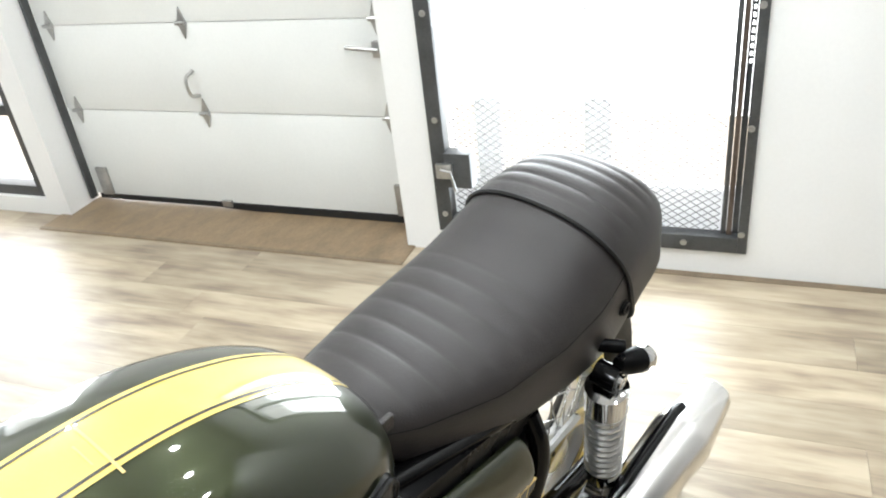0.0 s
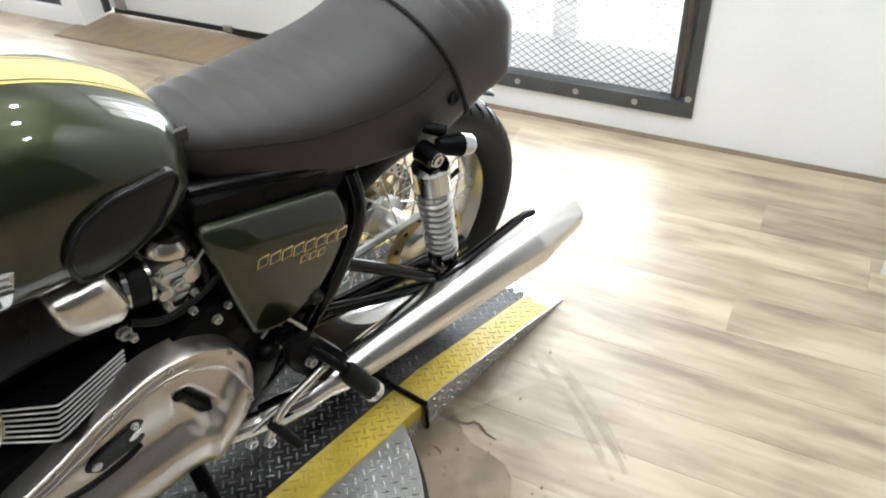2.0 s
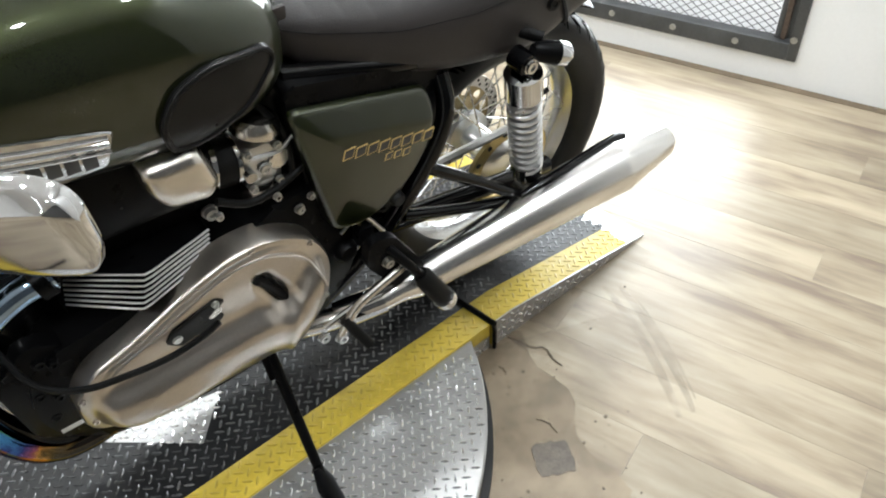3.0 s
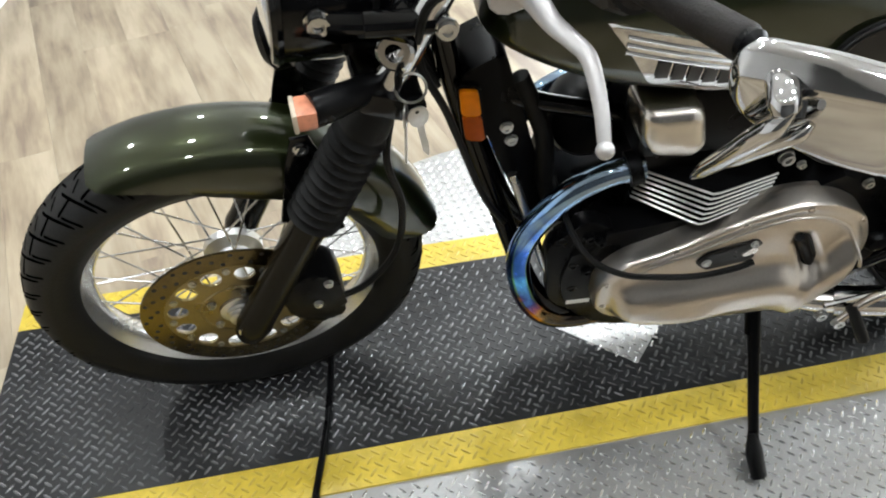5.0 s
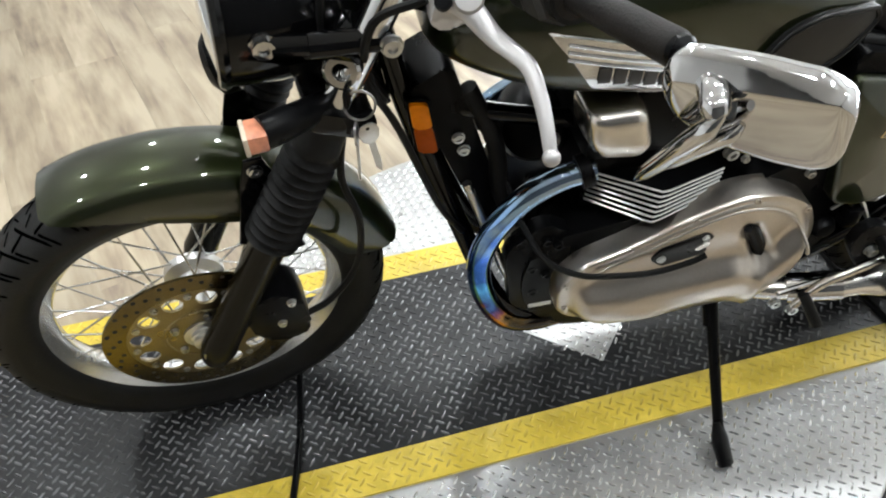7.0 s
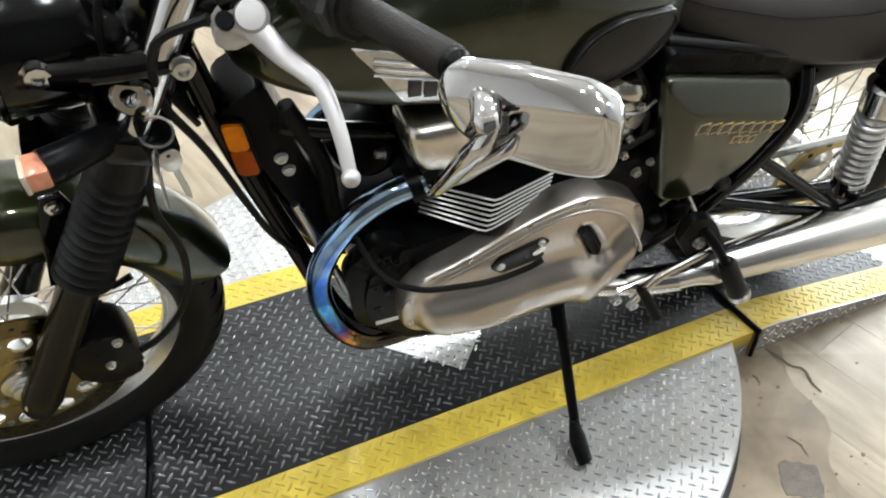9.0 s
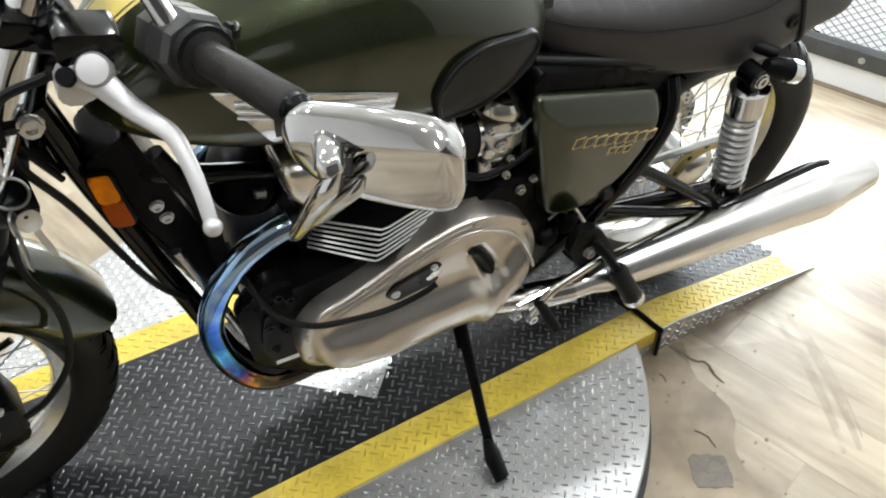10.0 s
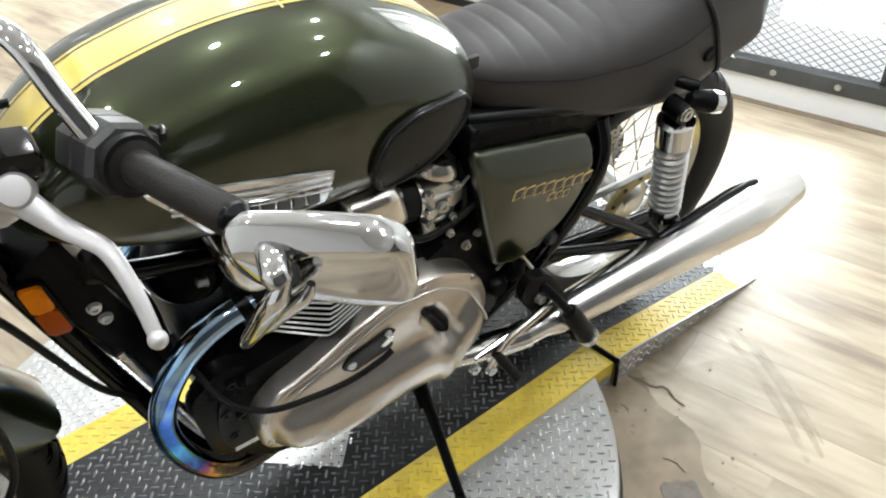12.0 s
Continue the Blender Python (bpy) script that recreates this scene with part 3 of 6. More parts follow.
CX, CY, CR = 0.02, 0.0, 0.685
table = tagged(new("turntable"), "round aluminium tread plate turntable set in the floor", "turntable")
part("disc", revolve(B(), [(0, -0.012), (CR, -0.012), (CR, -0.003), (CR - 0.003, 0), (0, 0)], Matrix.Translation((CX, CY, 0)), 96), M_PLATE_SILVER, table)
part("skirt", revolve(B(), [(CR - 0.02, FLOOR), (CR - 0.012, FLOOR), (CR - 0.012, -0.012), (CR - 0.02, -0.012)], Matrix.Translation((CX, CY, 0)), 96, True), M_SUB, table, "pale plywood edge")
part("base_ring", revolve(B(), [(CR - 0.004, FLOOR), (CR + 0.012, FLOOR), (CR + 0.012, FLOOR + 0.012), (CR - 0.004, FLOOR + 0.012)], Matrix.Translation((CX, CY, 0)), 96, True), M_SEAL, table, "black rubber ring")
on_disc = lambda x, y: (x - CX) ** 2 + (y - CY) ** 2 < (CR - 0.012) ** 2 and not (NEAR - 0.012 < y < FAR + 0.012)
lug_part("disc_tread", table, M_LUG_SILVER, -0.67, 0.71, -0.69, 0.69, lambda x: 0.0, on_disc)
for x, y in ((0.565, -0.332), (0.312, -0.326), (0.057, -0.329), (0.304, -0.545), (-0.2, -0.33), (-0.45, -0.34), (-0.1, -0.62), (-0.12, 0.33), (-0.2, 0.45), (-0.35, 0.34)):
    part("screw", bolt(B(), (x, y, 0.0), (0, 0, 1), 0.006, 0.003), M_ZINC, table)

run = tagged(new("runway"), "black tread plate runway with yellow edge bands", "platform")
low = lambda x: 0.0055
Z = 0.0055
part("deck", box(B(), (FRONT, NEAR + BAND, -0.03), (JOINT - 0.008, FAR - BAND, Z), 0.001), M_PLATE_BLACK, run)
part("near_band", box(B(), (FRONT, NEAR, -0.03), (JOINT - 0.008, NEAR + BAND, Z), 0.001), M_PLATE_YELLOW, run, "worn yellow painted edge band")
part("far_band", box(B(), (FRONT, FAR - BAND, -0.03), (JOINT - 0.008, FAR, Z), 0.001), M_PLATE_YELLOW, run, "worn yellow painted edge band")
for lo, hi in (((CR - 0.05, NEAR + 0.002, FLOOR), (JOINT - 0.008, NEAR + 0.02, -0.03)), ((FRONT + 0.004, NEAR + 0.002, FLOOR), (-CR + 0.05, NEAR + 0.02, -0.03)), ((FRONT + 0.004, FAR - 0.02, FLOOR), (-CR + 0.05, FAR - 0.002, -0.03)), ((FRONT + 0.004, NEAR + 0.02, FLOOR), (FRONT + 0.02, FAR - 0.02, -0.03))):
    part("side_skirt", box(B(), lo, hi), M_PLATE_SILVER, run)
TRI = [(-0.07, 0.01), (0.088, -0.142), (0.172, -0.053)]
in_tri = lambda x, y: all((b[0] - a[0]) * (y - a[1]) - (b[1] - a[1]) * (x - a[0]) > -0.0008 for a, b in zip(TRI, TRI[1:] + TRI[:1]))
lug_part("deck_tread", run, M_LUG_BLACK, FRONT, JOINT - 0.01, NEAR + BAND, FAR - BAND, low, lambda x, y: not in_tri(x, y))
lug_part("near_tread", run, M_LUG_YELLOW, FRONT, JOINT - 0.01, NEAR, NEAR + BAND, low)
lug_part("far_tread", run, M_LUG_YELLOW, FRONT, JOINT - 0.01, FAR - BAND, FAR, low)
tp = B()
v0 = [tp.verts.new((x, y, Z + 0.0012)) for x, y in TRI]
v1 = [tp.verts.new((x, y, Z - 0.001)) for x, y in TRI]
tp.faces.new(v0)
for i in range(3):
    tp.faces.new((v0[i], v0[(i + 1) % 3], v1[(i + 1) % 3], v1[i]))
part("bare_patch", tp, M_PLATE_SILVER, run, "unpainted silver triangle")
lug_part("bare_patch_tread", run, M_LUG_SILVER, FRONT, JOINT, NEAR + BAND, FAR - BAND, lambda x: Z + 0.001, in_tri)

ramp_ = tagged(new("ramp"), "sloping tread plate ramp with yellow edges behind the runway", "ramp")
zr = lambda x: Z - (Z - FLOOR - 0.006) * min(1, max(0, (x - JOINT - 0.06) / (TIP - JOINT - 0.06)))


def sloped(name, y0, y1, mat, label=""):
    bm = B()
    prism(bm, [(JOINT, FLOOR), (JOINT, Z), (JOINT + 0.06, Z), (TIP, FLOOR + 0.006), (TIP, FLOOR)], y0, y1, 0.0008)
    return part(name, bm, mat, ramp_, label)


sloped("ramp_deck", NEAR + BAND, FAR - BAND, M_PLATE_BLACK)
sloped("near_ramp_band", NEAR + 0.002, NEAR + BAND, M_PLATE_YELLOW, "worn yellow painted edge band")
sloped("far_ramp_band", FAR - BAND, FAR - 0.002, M_PLATE_YELLOW, "worn yellow painted edge band")
part("ramp_skirt", prism(B(), [(JOINT, FLOOR), (JOINT, Z - 0.001), (JOINT + 0.06, Z - 0.001), (TIP, FLOOR + 0.005), (TIP, FLOOR)], NEAR - 0.001, NEAR + 0.002), M_PLATE_SILVER, ramp_, "bare tread plate skirt")
lug_part("ramp_tread", ramp_, M_LUG_BLACK, JOINT, TIP - 0.01, NEAR + BAND, FAR - BAND, zr)
lug_part("near_ramp_tread", ramp_, M_LUG_YELLOW, JOINT, TIP - 0.01, NEAR, NEAR + BAND, zr)
lug_part("far_ramp_tread", ramp_, M_LUG_YELLOW, JOINT, TIP - 0.01, FAR - BAND, FAR, zr)

wt = B()
rt = random.Random(11)
ys_ = fl(NEAR + 0.003, FAR - 0.003, 41)
inner = [TIP - 0.055 - 0.022 * rt.random() - 0.012 * math.sin(3 * i) for i in range(41)]
up_ = [[wt.verts.new((x, y, zr(x) + 0.0009)) for x in (inner[i], (inner[i] + TIP) / 2, TIP - 0.001)] for i, y in enumerate(ys_)]
for p, q in zip(up_, up_[1:]):
    for i in range(2):
        wt.faces.new((p[i], p[i + 1], q[i + 1], q[i]))
part("bare_tip", wt, M_PLATE_SILVER, ramp_, "bare metal where the paint has worn off the tip")

kt = B()
lugs(kt, JOINT + 0.004, TIP - 0.05, -0.008, 0.076, lambda x: 0.0, lambda x, y: 0.008 < y and FLOOR + y < zr(x) - 0.010, 0.0185, 0.0205)
for v in kt.verts:
    x, y, z = v.co
    v.co = (x, NEAR - 0.001 - z, FLOOR + y)
tagged(part("skirt_tread", kt, M_LUG_SILVER, ramp_), kind="stuff")
kt = B()
lugs(kt, CR - 0.05, JOINT - 0.008, -0.008, 0.076, lambda x: 0.0, lambda x, y: 0.008 < y < 0.032, 0.0185, 0.0205)
for v in kt.verts:
    x, y, z = v.co
    v.co = (x, NEAR + 0.002 - z, FLOOR + y)
tagged(part("skirt_tread", kt, M_LUG_SILVER, run), kind="stuff")


def strap(x, label):
    bm = B()
    tube(bm, [(x - 0.0, 0.10, Z + 0.004), (x - 0.01, -0.1, Z + 0.004), (x, NEAR + 0.01, Z + 0.004), (x + 0.004, NEAR - 0.004, Z - 0.004), (x + 0.004, NEAR - 0.006, FLOOR + 0.002)], 0.007, 8, 3, flat=0.7)
    return thing("strap", bm, M_SATIN, label, "strap", group="black straps")


strap(JOINT - 0.004, "black strap over the joint of runway and ramp")
st2 = B()
tube(st2, [(-0.507, 0.03, Z + 0.006), (-0.53, -0.15, Z + 0.006), (-0.562, -0.292, Z + 0.006), (-0.566, -0.31, 0.004), (-0.60, -0.45, 0.006)], 0.008, 8, 3, flat=0.7)
thing("strap", st2, M_SATIN, "black strap lying across the runway under the front wheel", "strap", group="black straps")

# ---- the motorcycle: x to its rear, y to its right, z up in its own leaning frame ----
yw, ln = radians(BIKE[2]), radians(BIKE[3])
fwd, lft = Vector((math.cos(yw), math.sin(yw), 0)), Vector((math.sin(yw), -math.cos(yw), 0))
upv = math.cos(ln) * Vector((0, 0, 1)) + math.sin(ln) * lft
axl = math.cos(ln) * lft - math.sin(ln) * Vector((0, 0, 1))
bike = tagged(new("motorcycle"), "dark green cafe racer motorcycle leaning on its side stand", "motorcycle")
bike.matrix_world = Matrix(((fwd.x, -axl.x, upv.x, BIKE[0]), (fwd.y, -axl.y, upv.y, BIKE[1]), (fwd.z, -axl.z, upv.z, Z), (0, 0, 0, 1)))
HEAD = Vector((math.sin(radians(RAKE)), 0, math.cos(radians(RAKE))))
PIVOT = Vector((-0.69, 0, 0.318))
TURNED = Matrix.Translation(PIVOT) @ Matrix.Rotation(radians(STEER), 4, HEAD) @ Matrix.Translation(-PIVOT)


def wheel(name, cx, R, rim_r, tw, label, turned=Matrix(), disc=None, disc_mat=None):
    """A spoked wheel: tyre with black strips for its tread cuts, rim, hub, spokes, disc."""
    hold = part(name, B(), M_TYRE, bike, label)
    hold.matrix_basis = turned @ Matrix.Translation((cx, 0, R)) @ Matrix.Rotation(radians(-90), 4, "X")
    w = tw / 2
    prof = [(rim_r - 0.004, -w * 0.62), (rim_r + 0.012, -w * 0.78), (rim_r + 0.03, -w * 0.97), (R - 0.035, -w), (R - 0.018, -w * 0.86), (R - 0.006, -w * 0.55), (R - 0.001, -w * 0.22), (R, 0)]
    prof += [(r, -h) for r, h in prof[-2::-1]] + [(rim_r - 0.006, 0)]
    part("tyre", revolve(B(), prof, n=96, closed=True), M_TYRE, hold, sharp=60)
    gr = B()
    for k in range(42):
        a = 2 * math.pi * k / 42
        for sgn in (1, -1):
            # black strips for shaded cuts: a long slanted, a side, a short edge
            for v0, v1, a0, a1, wide in ((0.06, 0.92, 0.0, 0.13, 0.0025), (0.34, 0.58, 0.045, -0.055, 0.0023), (0.62, 0.96, -0.04, 0.02, 0.0022), (0.0, 0.3, -0.045, -0.085, 0.0017)):
                rows = []
                for q in range(15):
                    v = q / 14
                    h = sgn * w * (v0 + (v1 - v0) * v)
                    rr = float(np.interp(abs(h) / w, [0, 0.22, 0.55, 0.86, 1.0], [R, R - 0.001, R - 0.006, R - 0.018, R - 0.035])) + 0.0007
                    aa = a + a0 + (a1 - a0) * v ** 1.2 + (0 if sgn > 0 else 0.075)
                    rows.append(Vector((rr * math.cos(aa), rr * math.sin(aa), h)))
                verts = []
                for i, p in enumerate(rows):
                    d = (rows[min(i + 1, 14)] - rows[max(i - 1, 0)]).normalized()
                    slope = float(np.interp(abs(p.z) / w, [0, 0.3, 0.7, 1.0], [0.0, 0.2, 0.8, 2.5])) * sgn
                    nrm = (Vector((p.x, p.y, 0)).normalized() + Vector((0, 0, slope))).normalized()
                    sd = d.cross(nrm).normalized() * wide * (0.5 if i in (0, 14) else 1)
                    verts.append((gr.verts.new(p - sd), gr.verts.new(p + sd)))
                for p, q in zip(verts, verts[1:]):
                    gr.faces.new((p[0], p[1], q[1], q[0]))
    tagged(part("tread_shade_strip", gr, M_TREAD_SHADE, hold, "black strips for the shade in the tread"), kind="stuff")
    rw = w * 0.54
    part("rim", revolve(B(), [(rim_r - (rim_r - r) * 0.64, h) for r, h in [(rim_r, -rw), (rim_r + 0.002, -rw + 0.004), (rim_r - 0.012, -rw + 0.008), (rim_r - 0.02, -rw * 0.5), (rim_r - 0.032, -rw * 0.2), (rim_r - 0.032, rw * 0.2), (rim_r - 0.02, rw * 0.5), (rim_r - 0.012, rw - 0.008), (rim_r + 0.002, rw - 0.004), (rim_r, rw), (rim_r - 0.008, rw + 0.001), (rim_r - 0.017, rw - 0.006), (rim_r - 0.03, rw * 0.5), (rim_r - 0.038, rw * 0.2), (rim_r - 0.038, -rw * 0.2), (rim_r - 0.03, -rw * 0.5), (rim_r - 0.017, -rw + 0.006), (rim_r - 0.008, -rw - 0.001)]], n=96, closed=True), M_RIM, hold, "polished aluminium rim")
    part("hub", revolve(B(), [(0.012, -0.07), (0.03, -0.07), (0.05, -0.055), (0.05, -0.04), (0.032, -0.03), (0.032, 0.03), (0.05, 0.04), (0.05, 0.055), (0.03, 0.07), (0.012, 0.07)], n=32), M_BRUSHED, hold)
    sp = B()
    tube(sp, [(0, 0, 0), (0, 0, 1)], 0.0017, 6)
    me = bpy.data.meshes.new("spoke")
    sp.to_mesh(me)
    sp.free()
    me.materials.append(M_RIM)
    for k in range(40):
        a = 2 * math.pi * k / 40
        h = 0.048 if k % 2 else -0.048
        da = 0.55 if (k // 2) % 2 else -0.55
        p = Vector((0.046 * math.cos(a + da), 0.046 * math.sin(a + da), h))
        q = Vector(((rim_r - 0.022) * math.cos(a), (rim_r - 0.022) * math.sin(a), h * 0.12))
        ob = new("spoke", me)
        ob.parent = hold
        ob.matrix_basis = axis_to(p, q - p) @ Matrix.Diagonal((1, 1, (q - p).length, 1))
    part("valve_stem", tube(B(), [((rim_r - 0.04) * 0.94, -(rim_r - 0.04) * 0.34, 0), ((rim_r - 0.075) * 0.94, -(rim_r - 0.075) * 0.34, 0)], [0.006, 0.005], 8), M_RUBBER, hold)
    if disc:
        dh, dr, ins = disc
        db = B()
        revolve(db, [(dr * 0.77, dh - 0.0025), (dr, dh - 0.0025), (dr, dh + 0.0025), (dr * 0.77, dh + 0.0025)], n=96, closed=True)
        cb_ = B()
        nh, r0, r1, rm, hr = 12, 0.034, dr * 0.775, dr * 0.635, dr * 0.108
        for k in range(nh):
            a0, a1 = 2 * math.pi * k / nh, 2 * math.pi * (k + 1) / nh
            am = (a0 + a1) / 2
            edge = [(r0, a0 + (a1 - a0) * i / 4) for i in range(4)] + [(r0 + (r1 - r0) * i / 4, a1) for i in range(4)] + [(r1, a1 + (a0 - a1) * i / 4) for i in range(4)] + [(r1 + (r0 - r1) * i / 4, a0) for i in range(4)]
            edge = [Vector((r * math.cos(t), r * math.sin(t))) for r, t in edge]
            c = Vector((rm * math.cos(am), rm * math.sin(am)))
            hole = []
            for p in edge:
                d = (p - c).normalized()
                hole.append(c + d * hr)
            for z, flip in ((dh - 0.0022, 1), (dh + 0.0022, 0)):
                ve = [cb_.verts.new((p.x, p.y, z)) for p in edge]
                vh = [cb_.verts.new((p.x, p.y, z)) for p in hole]
                for i in range(16):
                    cb_.faces.new((ve[i], ve[(i + 1) % 16], vh[(i + 1) % 16], vh[i]))
                if flip:
                    low_h = vh
            for i in range(16):
                cb_.faces.new((low_h[i], low_h[(i + 1) % 16], vh[(i + 1) % 16], vh[i]))
        bmesh.ops.remove_doubles(cb_, verts=cb_.verts, dist=1e-5)
        part("disc_carrier", cb_, M_CARRIER, hold, "tarnished carrier with round holes")
        part("brake_disc", db, disc_mat, hold, "drilled brake disc")
        # black plugs stand for the dark inside of the drilled holes
        hb = B()
        for k in range(40):
            a = 2 * math.pi * k / 40
            for i, rr in enumerate((0.83, 0.895, 0.955)):
                if (k + i) % 2:
                    continue
                aa = a + i * 0.05
                revolve(hb, [(0, dh - 0.0028), (0.0038, dh - 0.0028), (0.0038, dh + 0.0028), (0, dh + 0.0028)], Matrix.Translation((dr * rr * math.cos(aa), dr * rr * math.sin(aa), 0)), 8)
        tagged(part("drilling_dot", hb, M_SEAL, hold, "black dots standing for small drillings"), kind="stuff")
        o_ = ins * abs(dh)
        part("disc_ring", revolve(B(), [(0.056, o_), (0.060, o_ + ins * 0.004), (0.064, o_ + ins * 0.004), (0.067, o_)], n=48), M_CARRIER, hold)
        part("wheel_spacer", revolve(B(), [(0.034, o_ - ins * 0.01), (0.033, o_ + ins * 0.006), (0.023, o_ + ins * 0.008), (0.022, o_ + ins * 0.014), (0.019, o_ + ins * 0.015), (0.019, o_ + ins * 0.022), (0.016, o_ + ins * 0.024), (0.008, o_ + ins * 0.024)], n=32), M_BRUSHED, hold, "turned axle spacer")
        for k in range(12):
            a = 2 * math.pi * (k + 1) / 12
            part("disc_button", bolt(B(), (dr * 0.70 * math.cos(a), dr * 0.70 * math.sin(a), o_ + ins * 0.001), (0, 0, ins), 0.0058, 0.004), M_STEEL, hold)
        for k in range(5):
            a = 2 * math.pi * k / 5
            part("disc_bolt", bolt(B(), (0.05 * math.cos(a), 0.05 * math.sin(a), ins * abs(dh) + ins * 0.003), (0, 0, ins), 0.006, 0.006), M_STEEL, hold)
    return hold


# with the wheel's own z axis turned to the bike's y, the left side is at minus z
wheel("front_wheel", -0.748, 0.322, 0.244, 0.112, "spoked front wheel with black tyre", TURNED, (-0.074, 0.155, -1), M_DISC)
wheel("rear_wheel", 0.725, 0.320, 0.230, 0.132, "spoked rear wheel with black tyre", Matrix(), (0.085, 0.115, 1), M_STEEL)
part("sprocket", revolve(B(), [(0.075, -0.084), (0.105, -0.084), (0.108, -0.078), (0.075, -0.078)], Matrix.Translation((0.725, 0, 0.32)) @ Matrix.Rotation(radians(-90), 4, "X"), 48, True), M_BRASS, bike, "pale gold rear sprocket")
# solid black plugs give the sprocket its dark holes
for k in range(14):
    a = 2 * math.pi * k / 14
    part("sprocket_dot", revolve(B(), [(0, 0.0855), (0.0055, 0.0855), (0.0055, 0.076), (0, 0.076)], Matrix.Translation((0.725, 0, 0.32)) @ Matrix.Rotation(radians(90), 4, "X") @ Matrix.Translation((0.092 * math.cos(a), 0.092 * math.sin(a), 0)), 10), M_SEAL, bike)


def turned_part(name, bm, mat, label="", sharp=38):
    bm.transform(TURNED)
    return part(name, bm, mat, bike, label, sharp)


# front mudguard: a curved channel over the tyre
fg = B()
rings = []
CROSS = [(-0.067, 0.088), (-0.0675, 0.06), (-0.065, 0.036), (-0.058, 0.018), (-0.044, 0.007), (-0.022, 0.0015), (0.0, 0.0)]
CROSS += [(-h, d) for h, d in CROSS[-2::-1]]
for k in range(37):
    # a round front corner and a skirt that deepens towards the fork
    cut = min(1.0, 0.60 + 0.40 * k / 14) if k < 18 else (0.5, 0.8, 0.95, 1.0)[min(3, 36 - k)]
    R0 = 0.350
    ring = [(R0 - d * cut, h * (0.92 + 0.08 * cut)) for h, d in CROSS]
    inner = [(r - 0.003, h * 0.96) for r, h in ring[::-1]]
    rings.append([])
    for r, h in ring + inner:
        a = radians(66 + 98 * k / 36 + 330 * max(0.0, R0 - r - 0.006) * max(0.0, 1 - k / 11) ** 1.5)
        rings[-1].append(Vector((-0.74 + r * math.cos(math.pi - a), h, 0.318 + r * math.sin(math.pi - a))))
skin(fg, rings)
guard = turned_part("front_mudguard", fg, M_GREEN, "dark green front mudguard", 50)
for sg in (-1, 1):
    stay = B()
    prism(stay, [(-0.648, 0.52), (-0.600, 0.50), (-0.575, 0.65), (-0.585, 0.682), (-0.610, 0.682), (-0.622, 0.64)], sg * 0.0695, sg * 0.0755, 0.002)
    turned_part("mudguard_stay", stay, M_BLACK)
    turned_part("mudguard_bolt", bolt(B(), (-0.598, sg * 0.0755, 0.664), (0, sg, 0), 0.009, 0.007), M_CHROME)

# fork legs
AX = Vector((-0.74, 0, 0.318))


def along(t, y):
    """A point t metres up the fork leg from the axle."""
    return AX + HEAD * t + Vector((0.011 + 0.025 * t, y, 0.0))


for sg in (-1, 1):
    y = sg * 0.105
    lg = B()
    tube(lg, [along(-0.045, y), along(-0.03, y), along(0.0, y), along(0.02, y), along(0.27, y), along(0.28, y)], [0.014, 0.024, 0.030, 0.028, 0.0275, 0.030], 24)
    leg = turned_part("fork_leg", lg, M_FORK, "black fork slider")
    ga = B()
    prof, ps = [], []
    for k in range(45):
        t = 0.272 + 0.233 * k / 44
        ps.append(along(t, y))
        rib_ = 0.0042 if k < 33 else 0.0
        prof.append(0.0358 - 0.0030 * min(k, 33) / 33 - 0.006 * max(0, k - 33) / 11 + rib_ * math.cos(k * math.pi * 2 / 3.0))
    tube(ga, ps, prof, 28)
    turned_part("fork_gaiter", ga, M_RUBBER, "black ribbed rubber fork gaiter", 70)
    turned_part("fork_tube", tube(B(), [along(0.49, y), along(0.76, y)], 0.0205, 20), M_CHROME)
    turned_part("axle_bolt", bolt(B(), along(-0.046, y), -HEAD, 0.008, 0.008), M_STEEL)
turned_part("front_axle", tube(B(), [(-0.745, -0.122, 0.320), (-0.745, 0.122, 0.320)], 0.011), M_STEEL)
for t, hw in ((0.50, 0.135), (0.72, 0.135)):
    yk = B()
    c = along(t, 0)
    box(yk, (-0.03, -hw, -0.016), (0.05, hw, 0.016), 0.008, Matrix.Translation(c) @ Matrix.Rotation(radians(RAKE), 4, "Y"))
    turned_part("fork_yoke", yk, M_BLACK)
turned_part("steering_stem", tube(B(), [along(0.50, 0) + Vector((0.035, 0, 0)), along(0.72, 0) + Vector((0.035, 0, 0))], 0.026), M_BLACK)

# caliper behind the left leg
cb = B()
prism(cb, rounded([(-0.665, 0.33), (-0.60, 0.30), (-0.575, 0.34), (-0.585, 0.42), (-0.63, 0.445), (-0.675, 0.40)], 0.02), -0.125, -0.055, 0.010)
cal = turned_part("brake_caliper", cb, M_SATIN, "black front brake caliper")
for x, z in ((-0.622, 0.365), (-0.60, 0.415)):
    turned_part("caliper_bolt", bolt(B(), (x, -0.125, z), (0, -1, 0), 0.0062, 0.006), M_STEEL)
hose = B()
tube(hose, [(-0.595, -0.12, 0.36), (-0.54, -0.12, 0.385), (-0.49, -0.115, 0.45), (-0.475, -0.11, 0.55), (-0.49, -0.10, 0.64), (-0.47, -0.09, 0.75)], 0.0055, 8, 5)
turned_part("brake_hose", hose, M_RUBBER)

